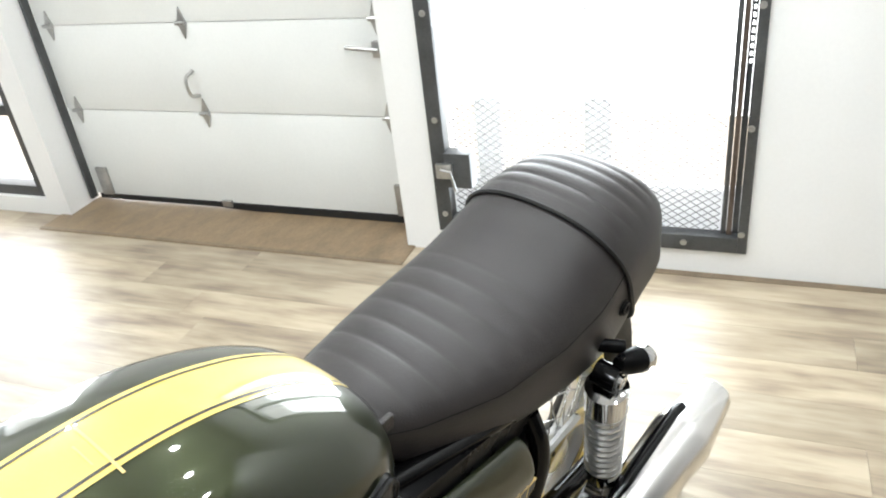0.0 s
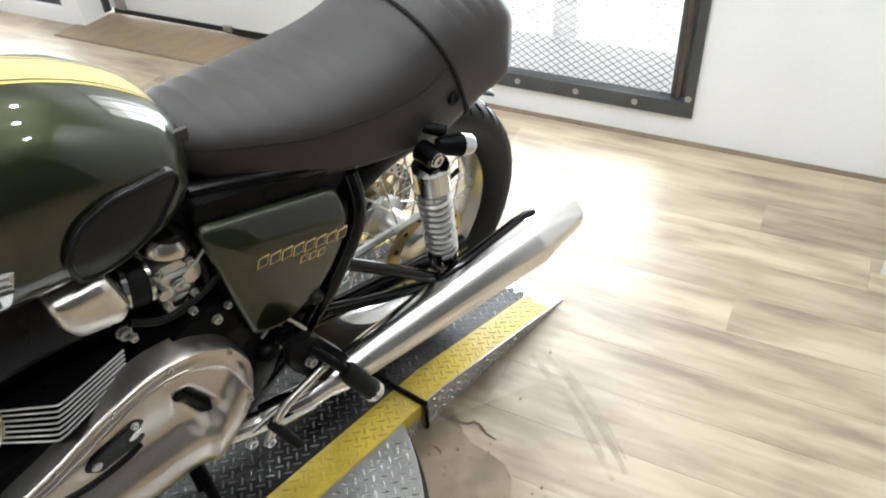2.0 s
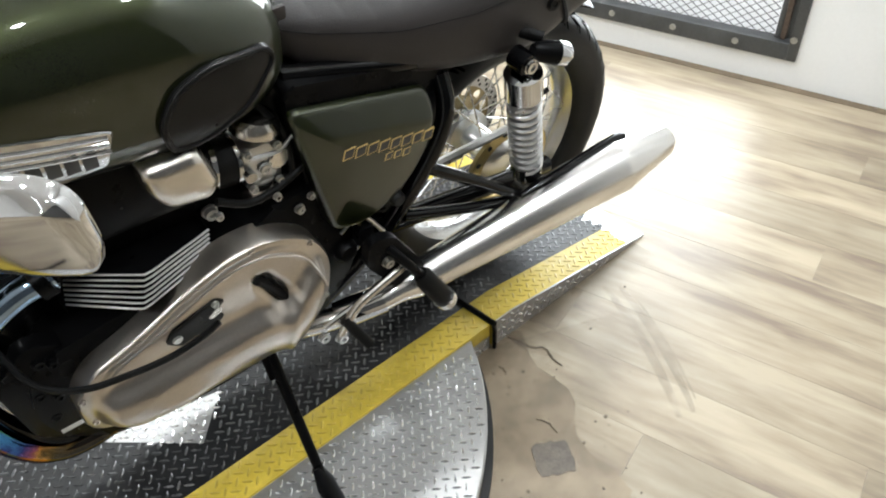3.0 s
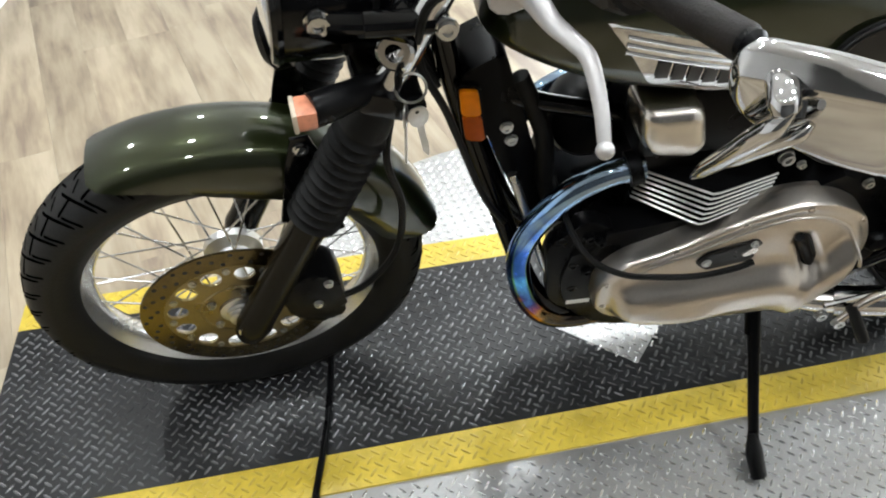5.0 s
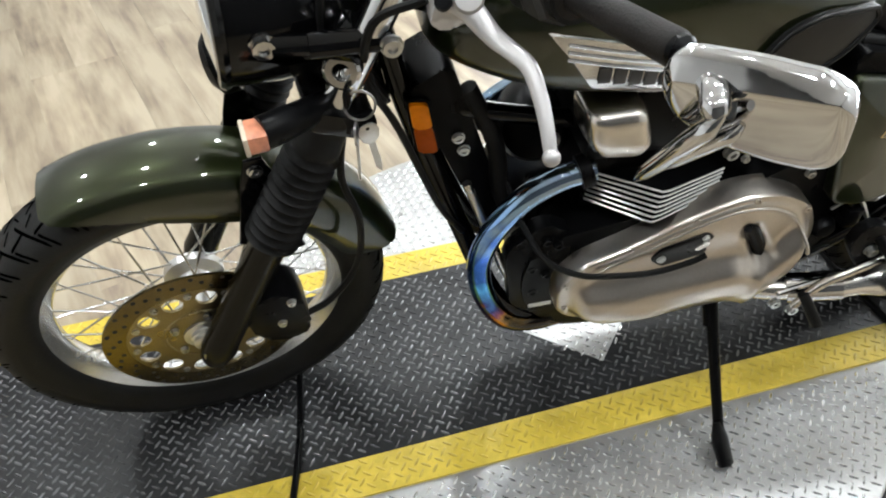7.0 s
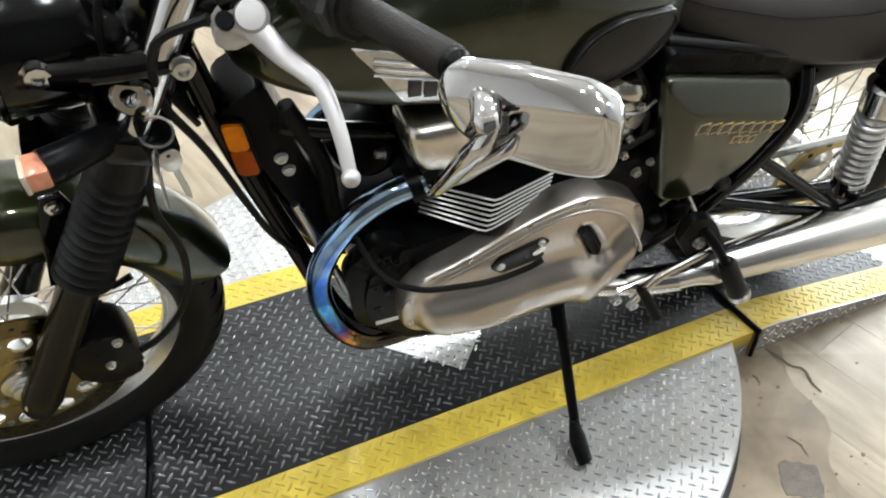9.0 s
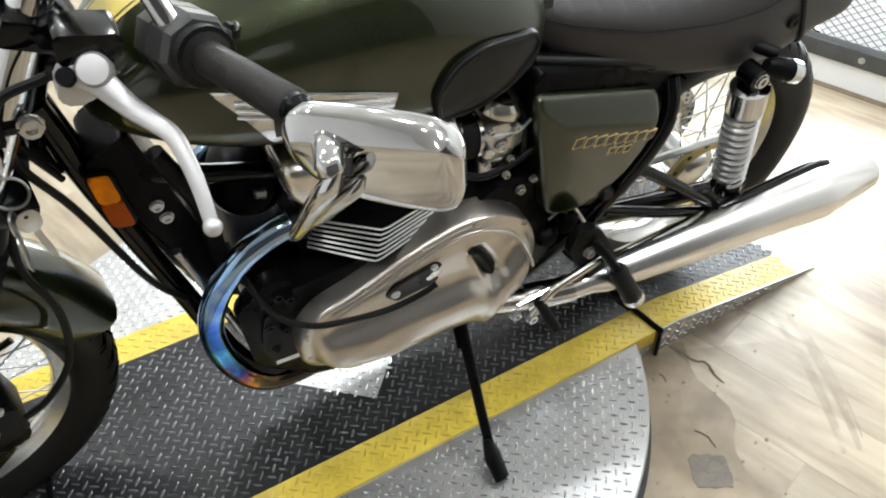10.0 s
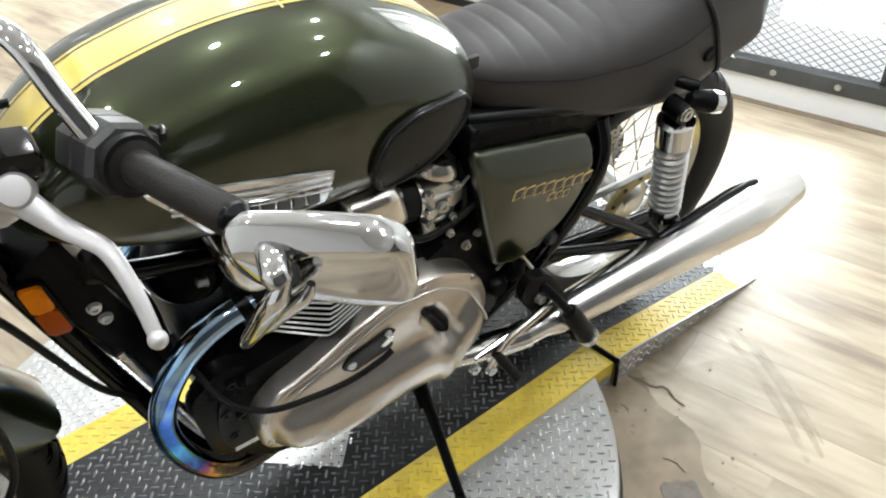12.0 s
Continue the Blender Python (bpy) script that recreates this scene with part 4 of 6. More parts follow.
# headlamp
hm = Matrix.Translation((-0.590, 0, 0.862)) @ Matrix.Rotation(radians(-84), 4, "Y")
hd = part("headlamp", revolve(B(), [(0.02, -0.175), (0.055, -0.16), (0.083, -0.12), (0.091, -0.06), (0.091, 0.0), (0.088, 0.006), (0, 0.006)], hm, 48), M_BLACK, bike, "black headlamp shell")
hd.matrix_basis = TURNED
part("headlamp_rim", revolve(B(), [(0.082, 0.002), (0.093, 0.0), (0.095, 0.006), (0.091, 0.012), (0.084, 0.014), (0.078, 0.012)], hm, 48, True), M_BLACK, hd, "black rim")
part("headlamp_glass", revolve(B(), [(0, 0.022), (0.04, 0.020), (0.07, 0.014), (0.080, 0.011), (0.08, 0.007), (0, 0.007)], hm, 40), M_CLEAR, hd)
for sg in (-1, 1):
    part("headlamp_bolt", bolt(B(), (-0.552, sg * 0.090, 0.868), (0, sg, 0), 0.013, 0.012), M_CHROME, hd)
    part("headlamp_bracket", tube(B(), [(-0.542, sg * 0.095, 0.868), (-0.44, sg * 0.112, 0.860)], 0.012, 8, flat=0.5), M_BLACK, hd)

# front indicators
for sg in (-1, 1):
    ib = B()
    tube(ib, [(-0.475, sg * 0.085, 0.765), (-0.520, sg * 0.122, 0.786), (-0.560, sg * 0.150, 0.801), (-0.578, sg * 0.156, 0.803)], [0.015, 0.018, 0.020, 0.020], 16)
    ind = turned_part("indicator", ib, M_SATIN, "black indicator body with orange lens")
    lb_ = B()
    box(lb_, (-0.597, -0.017, -0.0125), (-0.572, 0.017, 0.0130), 0.005, Matrix.Translation((0, sg * 0.158, 0.803)))
    turned_part("indicator_lens", lb_, M_ORANGE_LENS)
    turned_part("lens_rim", box(B(), (-0.600, sg * 0.158 - 0.0178, 0.7895), (-0.594, sg * 0.158 + 0.0178, 0.8168), 0.0028), M_CREAM, "pale rim of the lens")
hn = B()
revolve(hn, [(0, -0.02), (0.03, -0.02), (0.042, -0.01), (0.042, 0.012), (0.03, 0.018), (0, 0.02)], Matrix.Translation((-0.60, -0.0, 0.775)) @ Matrix.Rotation(radians(80), 4, "Y"), 24)
part("horn", hn, M_SATIN, bike)

# frame
def frame_tube(pts, r=0.016, name="frame_tube", mat=None, smooth=6):
    return part(name, tube(B(), pts, r, 14, smooth), mat or M_BLACK, bike)


for sg in (-1, 1):
    frame_tube([(-0.40, sg * 0.015, 0.80), (-0.37, sg * 0.022, 0.66), (-0.31, sg * 0.05, 0.46), (-0.24, sg * 0.10, 0.28), (-0.12, sg * 0.10, 0.20), (0.05, sg * 0.10, 0.195), (0.25, sg * 0.11, 0.24)], 0.0165)
    frame_tube([(0.25, sg * 0.11, 0.24), (0.355, sg * 0.135, 0.36), (0.430, sg * 0.148, 0.465), (0.482, sg * 0.150, 0.56), (0.498, sg * 0.140, 0.612), (0.500, sg * 0.118, 0.655)], 0.0150)
    frame_tube([(0.24, sg * 0.09, 0.735), (0.45, sg * 0.115, 0.695), (0.62, sg * 0.12, 0.675), (0.78, sg * 0.11, 0.69)], 0.015)
frame_tube([(-0.42, 0, 0.86), (-0.2, 0, 0.80), (0.2, 0, 0.74)], 0.025)
frame_tube([(-0.40, 0, 0.70), (-0.28, -0.03, 0.66), (-0.10, -0.05, 0.62)], 0.014)
part("steering_head", tube(B(), [(-0.445, 0, 0.74), (-0.385, 0, 0.88)], 0.034, 20), M_BLACK, bike)
rb = B()
prism(rb, rounded([(-0.379, 0.697), (-0.345, 0.693), (-0.332, 0.592), (-0.368, 0.597)], 0.011), -0.047, -0.030, 0.004)
refl = part("side_reflector", rb, M_SATIN, bike, "amber side reflector in a black case")
refl.matrix_basis = Matrix.Translation((0, 0, 0.010))
part("reflector_lens", prism(B(), rounded([(-0.375, 0.692), (-0.349, 0.688), (-0.3435, 0.645), (-0.3705, 0.647)], 0.006), -0.053, -0.040, 0.003), M_AMBER, refl)
part("reflector_lens", prism(B(), rounded([(-0.3703, 0.6455), (-0.3433, 0.6435), (-0.3365, 0.598), (-0.3645, 0.602)], 0.006), -0.0525, -0.040, 0.003), M_AMBER_DARK, refl, "darker amber lower lens")
rd = B()
prism(rd, rounded([(-0.373, 0.717), (-0.312, 0.748), (-0.222, 0.437), (-0.253, 0.395)], 0.015), -0.040, 0.06, 0.008)
part("oil_cooler", rd, M_SATIN, bike, "black oil cooler behind the front wheel")
for x, z in ((-0.305, 0.621), (-0.297, 0.596)):
    part("cooler_bolt", bolt(B(), (x, -0.041, z), (0, -1, 0), 0.008, 0.006), M_STEEL, bike)

# engine
ec = B()
prism(ec, rounded([(-0.225, 0.36), (-0.19, 0.245), (0.02, 0.20), (0.22, 0.22), (0.32, 0.34), (0.33, 0.50), (0.22, 0.565), (0.12, 0.515), (-0.02, 0.492), (-0.20, 0.465)], 0.04), -0.135, 0.15, 0.02)
part("crankcase", ec, M_SATIN, bike)
cy = B()
box(cy, (-0.125, -0.085, 0.46), (0.09, 0.11, 0.64), 0.012)
part("cylinder_block", cy, M_SATIN, bike)
for k in range(7):
    z, u = 0.507 + k * 0.0064, k / 6
    half = [(-0.121 + 0.013 * u, -0.095 + 0.016 * u), (-0.049 + 0.019 * u, -0.156 + 0.021 * u), (-0.039 + 0.019 * u, -0.163 + 0.021 * u), (-0.027 + 0.019 * u, -0.161 + 0.020 * u), (0.078 + 0.010 * u, -0.126 + 0.011 * u)]
    fb_ = B()
    prism(fb_, half + [(x, -y) for x, y in half[::-1]], 0, 0.0030, 0.0005, Matrix(((1, 0, 0, 0), (0, 0, 1, 0), (0, 1, 0, z), (0, 0, 0, 1))))
    part("cooling_fin", fb_, M_SATIN, bike)
    part("fin_edge", tube(B(), [(x, y - 0.001, z + 0.0015) for x, y in half], 0.0019, 6), M_BRUSHED, bike, "bright machined fin edge")
he = B()
box(he, (-0.14, -0.115, 0.60), (0.10, 0.13, 0.715), 0.018)
part("cylinder_head", he, M_SATIN, bike)
for cx0 in (-0.115, 0.055):
    rc = B()
    ro_ = [Vector(p) for p in rounded([(cx0 - 0.046, 0.724), (cx0 + 0.038, 0.724), (cx0 + 0.058, 0.655), (cx0 + 0.044, 0.634), (cx0 - 0.022, 0.644), (cx0 - 0.040, 0.672)], 0.020, 6)]
    cc_ = Vector((cx0 + 0.004, 0.682))
    skin(rc, [[Vector((q.x, y_, q.y)) for q in (cc_ + (p - cc_) * f_ for p in ro_)] for f_, y_ in ((1.0, -0.09), (1.0, -0.128), (0.985, -0.137), (0.95, -0.145), (0.89, -0.1515), (0.80, -0.1560), (0.66, -0.1590), (0.45, -0.1610), (0.2, -0.1620))])
    part("cam_cover", rc, M_ALU, bike, "polished camshaft end cover", 50)
part("head_stud", bolt(B(), (-0.075, -0.115, 0.632), (0, -1, 0.2), 0.012, 0.012), M_ALU, bike)
part("head_stud", bolt(B(), (0.10, -0.10, 0.565), (0, -1, 0), 0.010, 0.012), M_STEEL, bike)
# polished side cover: a flange with a swelling face
outline = [(-0.168, 0.335), (-0.170, 0.400), (-0.135, 0.445), (-0.06, 0.474), (0.03, 0.522), (0.10, 0.546), (0.168, 0.542), (0.230, 0.503), (0.257, 0.436), (0.246, 0.345), (0.195, 0.285), (0.07, 0.283), (-0.08, 0.298), (-0.14, 0.312)]


def swell(x, z):
    """How far the cover's face stands out at x, z."""
    edge = 0.408 + 0.08 * x + 0.9 * max(0.0, x - 0.180) - 0.020 * math.exp(-((x - 0.158) / 0.028) ** 2)
    belly = 0.034 / (1 + math.exp(max(-30, min(30, (z - edge) / 0.0085))))
    low = max(0.0, edge - 0.045 - z)
    belly *= math.exp(-(low / 0.075) ** 2)
    u = max(0.0, min(1.0, ((x - 0.132) * 0.032 - (z - 0.474) * 0.055) / 0.00405))
    off = math.hypot(x - 0.132 - 0.032 * u, z - 0.474 + 0.055 * u)
    lip = 0.0045 * math.exp(-((off - 0.020) / 0.006) ** 2) * (0.2 + 0.8 * u)
    dish = -0.006 * math.exp(-(off / 0.017) ** 4)
    nose = 0.009 * math.exp(-(((x + 0.035) / 0.055) ** 2 + ((z - 0.350) / 0.020) ** 2))
    rib = 0.006 * math.exp(-((x - 0.158 + 0.10 * (0.39 - z)) / 0.010) ** 2) * (1 if z < 0.395 else 0)
    return belly + lip + dish + nose + rib - 0.014


op = [Vector(p) for p in rounded(outline, 0.04, 6)]
op = [p.lerp(op[(i + 1) % len(op)], f_) for i, p in enumerate(op) for f_ in ((0.0, 0.25, 0.5, 0.75) if (op[(i + 1) % len(op)] - p).length > 0.03 else (0.0,))]
oc = Vector((0.06, 0.425))
cv = B()
rings = []
for f_, lift in ((1.0, 0.0), (1.0, 0.040), (0.985, 0.047), (0.95, 0.049), (0.925, 0.0495), (0.90, 0.056), (0.86, 0.062)) + tuple((0.83 - 0.03 * k, 0.07 - 0.006 * (1 - k / 26) ** 4) for k in range(27)):
    w_ = max(0.0, min(1.0, (0.93 - f_) / 0.12))
    rings.append([Vector((oc.x + (p.x - oc.x) * f_, -0.125 - lift - w_ * swell(oc.x + (p.x - oc.x) * f_, oc.y + (p.y - oc.y) * f_), oc.y + (p.y - oc.y) * f_)) for p in op])
skin(cv, rings)
cover = part("engine_cover", cv, M_COVER, bike, "long polished aluminium engine side cover", 50)
cover.matrix_basis = Matrix.Translation((-0.003, 0, -0.011))


def on_cover(x, z):
    return -0.195 - swell(x, z)


def cover_plate(poly, lift, back=0.006):
    """A plate that follows the cover's swell inside an x, z outline."""
    bm = B()
    c = Vector((sum(p[0] for p in poly) / len(poly), sum(p[1] for p in poly) / len(poly)))
    rings = [[bm.verts.new((p[0], on_cover(*p) + back, p[1])) for p in poly]]
    for f_ in (1.0, 0.93, 0.7, 0.4, 0.12):
        rings.append([bm.verts.new((q.x, on_cover(q.x, q.y) - (lift * 0.4 if f_ == 1.0 else lift), q.y)) for q in (c + (Vector(p) - c) * f_ for p in poly)])
    for a, b in zip(rings, rings[1:]):
        for i in range(len(poly)):
            bm.faces.new((a[i], a[(i + 1) % len(poly)], b[(i + 1) % len(poly)], b[i]))
    bm.faces.new(rings[-1])
    return bm


ridge = sorted([(oc.x + (p.x - oc.x) * 0.84, oc.y + (p.y - oc.y) * 0.84) for p in op if p.y > 0.43 and p.x > -0.15])
part("cover_ridge", tube(B(), [(x, on_cover(x, z) + 0.0022, z) for x, z in ridge], 0.0030, 8, 2), M_COVER, cover, "raised ridge along the cover")
for p in ((0.10, -0.136, 0.585), (0.245, -0.136, 0.545), (0.19, -0.138, 0.575)):
    part("case_bolt", bolt(B(), p, (0, -1, 0), 0.0055, 0.007), M_STEEL, bike)
# black plates lie on the cover and stand for its shaded openings
part("slot_dark_plate", cover_plate(rounded([(0.119, 0.484), (0.143, 0.482), (0.172, 0.428), (0.166, 0.408), (0.148, 0.418)], 0.010, 4), 0.0008), M_PAD, cover, "raised black plate for the dark slot in the cover")
part("slot_lever", tube(B(), [(x, on_cover(x, z) - 0.003, z) for x, z in ((0.120, 0.487), (0.133, 0.470), (0.150, 0.440), (0.161, 0.420))], [0.007, 0.0085, 0.0085, 0.007], 10, 3), M_SATIN, cover, "black release lever in the slot")
part("recess_dark_plate", cover_plate(rounded([(-0.030, 0.448), (-0.016, 0.467), (0.056, 0.491), (0.070, 0.478), (0.046, 0.464), (0.064, 0.453), (0.058, 0.442), (-0.010, 0.430)], 0.007, 3), 0.0015), M_PAD, cover, "raised black plate for the dark recess over the release arm")
part("release_arm", cover_plate(rounded([(0.036, 0.462), (0.050, 0.474), (0.062, 0.474), (0.060, 0.464), (0.044, 0.456)], 0.004, 3), 0.005), M_ALU, cover)
part("recess_screw", bolt(B(), (-0.012, on_cover(-0.012, 0.447) - 0.0015, 0.447), (0, -1, 0), 0.0065, 0.003), M_STEEL, cover)
part("recess_screw", bolt(B(), (0.053, on_cover(0.053, 0.482) - 0.001, 0.482), (0, -1, 0), 0.005, 0.005), M_STEEL, cover)
for x, z in ((-0.155, 0.35), (-0.158, 0.405), (-0.06, 0.468), (0.035, 0.514), (0.125, 0.537), (0.219, 0.499), (0.238, 0.36), (0.05, 0.292), (-0.10, 0.312)):
    part("cover_bolt", bolt(B(), (x, -0.171, z), (0, -1, 0), 0.0052, 0.0055), M_COVER, cover)
part("clutch_cable", tube(B(), [(-0.23, -0.05, 0.52), (-0.222, -0.10, 0.49), (-0.20, -0.165, 0.466), (-0.154, -0.196, 0.452), (-0.093, -0.203, 0.442), (-0.033, -0.204, 0.436), (0.02, -0.204, 0.445), (0.045, -0.203, 0.455)], 0.005, 8, 6), M_RUBBER, bike)
for p in ((-0.145, -0.10, 0.318), (-0.183, -0.06, 0.39), (-0.16, -0.14, 0.36), (-0.17, -0.14, 0.46), (0.20, -0.13, 0.50), (0.223, -0.12, 0.53)):
    part("engine_bolt", bolt(B(), (p[0], -0.137, p[2]), (0, -1, 0), 0.007, 0.008), M_STEEL if p[0] > 0 else M_SATIN, bike)

# carburettor and inlet
for sg in (-1, 1):
    part("inlet_stub", tube(B(), [(0.05, sg * 0.075, 0.64), (0.11, sg * 0.085, 0.632)], 0.030, 20), M_ALU, bike)
    bt = B()
    tube(bt, [(0.105, sg * 0.083, 0.634), (0.11, sg * 0.084, 0.633), (0.148, sg * 0.088, 0.628), (0.152, sg * 0.088, 0.627)], [0.033, 0.036, 0.036, 0.033], 20)
    part("inlet_boot", bt, M_RUBBER, bike)
    part("boot_clamp", tube(B(), [(0.116, sg * 0.084, 0.632), (0.123, sg * 0.085, 0.631)], 0.0385, 24), M_CHROME, bike)
    crb = B()
    box(crb, (0.155, sg * 0.09 - 0.03, 0.585), (0.215, sg * 0.09 + 0.03, 0.66), 0.012)
    carb = part("carburettor", crb, M_STEEL, bike)
    part("carburettor_cap", revolve(B(), [(0, 0.024), (0.03, 0.022), (0.037, 0.012), (0.037, 0), (0.03, -0.005)], Matrix.Translation((0.192, sg * 0.09, 0.668)) @ Matrix.Rotation(radians(14), 4, 'Y'), 24), M_ALU, carb)
    part("float_bowl", revolve(B(), [(0, -0.05), (0.02, -0.05), (0.03, -0.04), (0.032, 0)], Matrix.Translation((0.185, sg * 0.09, 0.59)), 20), M_ALU, carb)
    part("carburettor_screw", tube(B(), [(0.16, sg * 0.12, 0.62), (0.16, sg * 0.132, 0.62)], 0.009, 10), M_CHROME, carb)
    part("airbox_boot", tube(B(), [(0.205, sg * 0.085, 0.622), (0.26, sg * 0.075, 0.63)], 0.034, 20), M_RUBBER, bike)

# exhausts
for sg in (-1, 1):
    hp = B()
    ys = 0.11 * sg
    tube(hp, [(-0.12, ys, 0.585), (-0.17, ys, 0.575), (-0.225, ys, 0.54), (-0.272, ys, 0.47), (-0.287, ys, 0.39), (-0.268, ys * 1.03, 0.30), (-0.225, ys * 1.03, 0.238), (-0.16, ys * 1.0, 0.222), (-0.08, ys * 0.95, 0.24), (0.03, ys * 0.95, 0.262)], 0.0195, 20, 6)
    part("link_pipe", tube(B(), [(0.02, ys * 0.95, 0.262), (0.14, ys * 1.25, 0.268), (0.24, ys * 1.6, 0.278), (0.33, ys * 1.87, 0.303)], 0.0198, 20, 6), M_STAINLESS, bike, "plain steel link pipe")
    part("header_pipe", hp, M_HEADER, bike, "heat-blued chrome header pipe", 60)
    part("exhaust_clamp", tube(B(), [(-0.125, ys, 0.586), (-0.143, ys, 0.5815)], 0.026, 20), M_SATIN, bike)
    a = Vector((0.32, sg * 0.205, 0.302))
    d = (Vector((1.012, sg * 0.238, 0.362)) - a)
    L = d.length
    mf = revolve(B(), [(0.022, 0), (0.024, 0.04), (0.032, 0.07), (0.036, 0.14), (0.057, L - 0.145), (0.0575, L - 0.135), (0.0565, L - 0.13), (0.037, L - 0.006), (0.034, L), (0.030, L), (0.030, L - 0.05), (0, L - 0.05)], axis_to(a, d), 40)
    part("muffler", mf, M_STAINLESS, bike, "bright reverse-cone muffler", 30)
# black bars stand in for the tyre's dark reflection on the mufflers
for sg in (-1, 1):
    part("muffler_dark_strip", tube(B(), [(0.645, sg * 0.204, 0.369), (0.70, sg * 0.2056, 0.375), (0.80, sg * 0.2088, 0.3868), (0.885, sg * 0.2117, 0.3965), (0.905, sg * 0.2125, 0.3978), (0.914, sg * 0.213, 0.397)], [0.009, 0.0145, 0.0145, 0.0145, 0.011, 0.004], 14, 4), M_BLACK, bike, "glossy black strip for a dark reflection on the muffler")
bk = B()
tube(bk, [(0.25, -0.178, 0.280), (0.33, -0.206, 0.303)], 0.026, 16)
part("muffler_clamp", bk, M_CHROME, bike)

# swingarm and shocks
for sg in (-1, 1):
    sw = B()
    tube(sw, [(0.27, sg * 0.10, 0.38), (0.45, sg * 0.115, 0.36), (0.74, sg * 0.12, 0.32), (0.80, sg * 0.12, 0.315)], [0.022, 0.02, 0.018, 0.018], 14)
    part("swingarm", sw, M_BLACK, bike)
    part("muffler_stay", tube(B(), [(0.46, sg * 0.15, 0.50), (0.56, sg * 0.17, 0.43), (0.66, sg * 0.19, 0.355)], 0.012, 10), M_BLACK, bike)
    part("muffler_stay", tube(B(), [(0.42, sg * 0.14, 0.40), (0.54, sg * 0.165, 0.37), (0.655, sg * 0.185, 0.345)], 0.011, 10), M_BLACK, bike)
    T, L_ = Vector((0.632, sg * 0.168, 0.655)), Vector((0.70, sg * 0.168, 0.335))
    dv = (L_ - T).normalized()
    bd = B()
    tube(bd, [T + dv * 0.02, T + dv * 0.025, T + dv * 0.075, T + dv * 0.08], [0.022, 0.033, 0.033, 0.028], 24)
    shock = part("shock_absorber", bd, M_CHROME, bike, "chrome spring shock absorber")
    part("shock_eye", tube(B(), [T + Vector((0, -0.018, 0)), T + Vector((0, 0.018, 0))], 0.020, 20), M_BLACK, shock, "black upper eye")
    part("eye_bolt", bolt(B(), T + Vector((0, sg * 0.018, 0)), (0, sg, 0), 0.011, 0.007), M_CHROME, shock)
    part("damper_rod", tube(B(), [T + dv * 0.07, L_ - dv * 0.03], 0.017, 14), M_STEEL, shock)
    spr, turns = [], 11
    x_, y_ = dv.orthogonal().normalized(), dv.cross(dv.orthogonal().normalized())
    for k in range(turns * 14 + 1):
        a = 2 * math.pi * k / 14
        spr.append(T + dv * (0.072 + 0.178 * k / (turns * 14)) + 0.0265 * (x_ * math.cos(a) + y_ * math.sin(a)))
    part("spring", tube(B(), spr, 0.0056, 8), M_SPRING, shock)
    part("shock_seat", tube(B(), [L_ - dv * 0.085, L_ - dv * 0.055, L_ - dv * 0.03], [0.03, 0.03, 0.018], 20), M_CHROME, shock)
    part("shock_eye", tube(B(), [L_ + Vector((0, -0.022, 0)), L_ + Vector((0, 0.022, 0))], 0.022, 20), M_ALU, shock)
    # rear indicators on short stalks
    st = B()
    tube(st, [(0.64, sg * 0.13, 0.69), (0.67, sg * 0.17, 0.685)], 0.011, 10)
    tube(st, [(0.640, sg * 0.178, 0.678), (0.655, sg * 0.184, 0.673), (0.682, sg * 0.19, 0.664)], [0.011, 0.017, 0.0200], 18)
    ri = part("rear_indicator", st, M_SATIN, bike, "black indicator with chrome cap")
    part("indicator_cap", tube(B(), [(0.682, sg * 0.19, 0.664), (0.700, sg * 0.194, 0.658), (0.709, sg * 0.196, 0.655)], [0.0205, 0.0200, 0.012], 18), M_CHROME, ri)
part("chain", tube(B(), [(0.25, -0.085, 0.42), (0.74, -0.085, 0.425)], 0.008, 6), M_STEEL, bike)
part("rear_mudguard", skin(B(), [[Vector((0.725 + r * math.cos(a), h, 0.32 + r * math.sin(a))) for r, h in ((0.345, -0.08), (0.36, -0.05), (0.365, 0.0), (0.36, 0.05), (0.345, 0.08), (0.342, 0.08), (0.357, 0.05), (0.362, 0), (0.357, -0.05), (0.342, -0.08))] for a in (radians(60 + 120 * k / 20) for k in range(21))]), M_BLACK, bike)

# tank
TX = [-0.350, -0.342, -0.32, -0.28, -0.24, -0.20, -0.10, 0.0, 0.08, 0.15, 0.20, 0.24, 0.262]
TTOP = [0.810, 0.835, 0.868, 0.900, 0.921, 0.936, 0.956, 0.958, 0.946, 0.921, 0.893, 0.862, 0.835]
TBOT = [0.800, 0.790, 0.778, 0.762, 0.748, 0.735, 0.714, 0.698, 0.692, 0.694, 0.705, 0.735, 0.775]
THW = [0.04, 0.065, 0.095, 0.122, 0.138, 0.147, 0.155, 0.154, 0.150, 0.142, 0.130, 0.108, 0.07]


def tank_at(x):
    return tuple(eased(x, TX, q) for q in (TTOP, TBOT, THW))


TN = 2.5


def tank_z(x, y):
    top, bot, hw = tank_at(x)
    zc = bot + (top - bot) * 0.42
    return zc + (top - zc) * (max(0.0, 1 - (abs(y) / hw) ** TN)) ** (1 / TN)


def tank_y(x, z):
    """Half width of the tank's side at x and height z."""
    top, bot, hw = tank_at(x)
    zc = bot + (top - bot) * 0.42
    if z >= zc:
        return hw * max(0.0, 1 - ((z - zc) / (top - zc)) ** TN) ** (1 / TN)
    return hw * max(0.0, 1 - ((zc - z) / (zc - bot)) ** 3.4) ** (1 / 3.4)


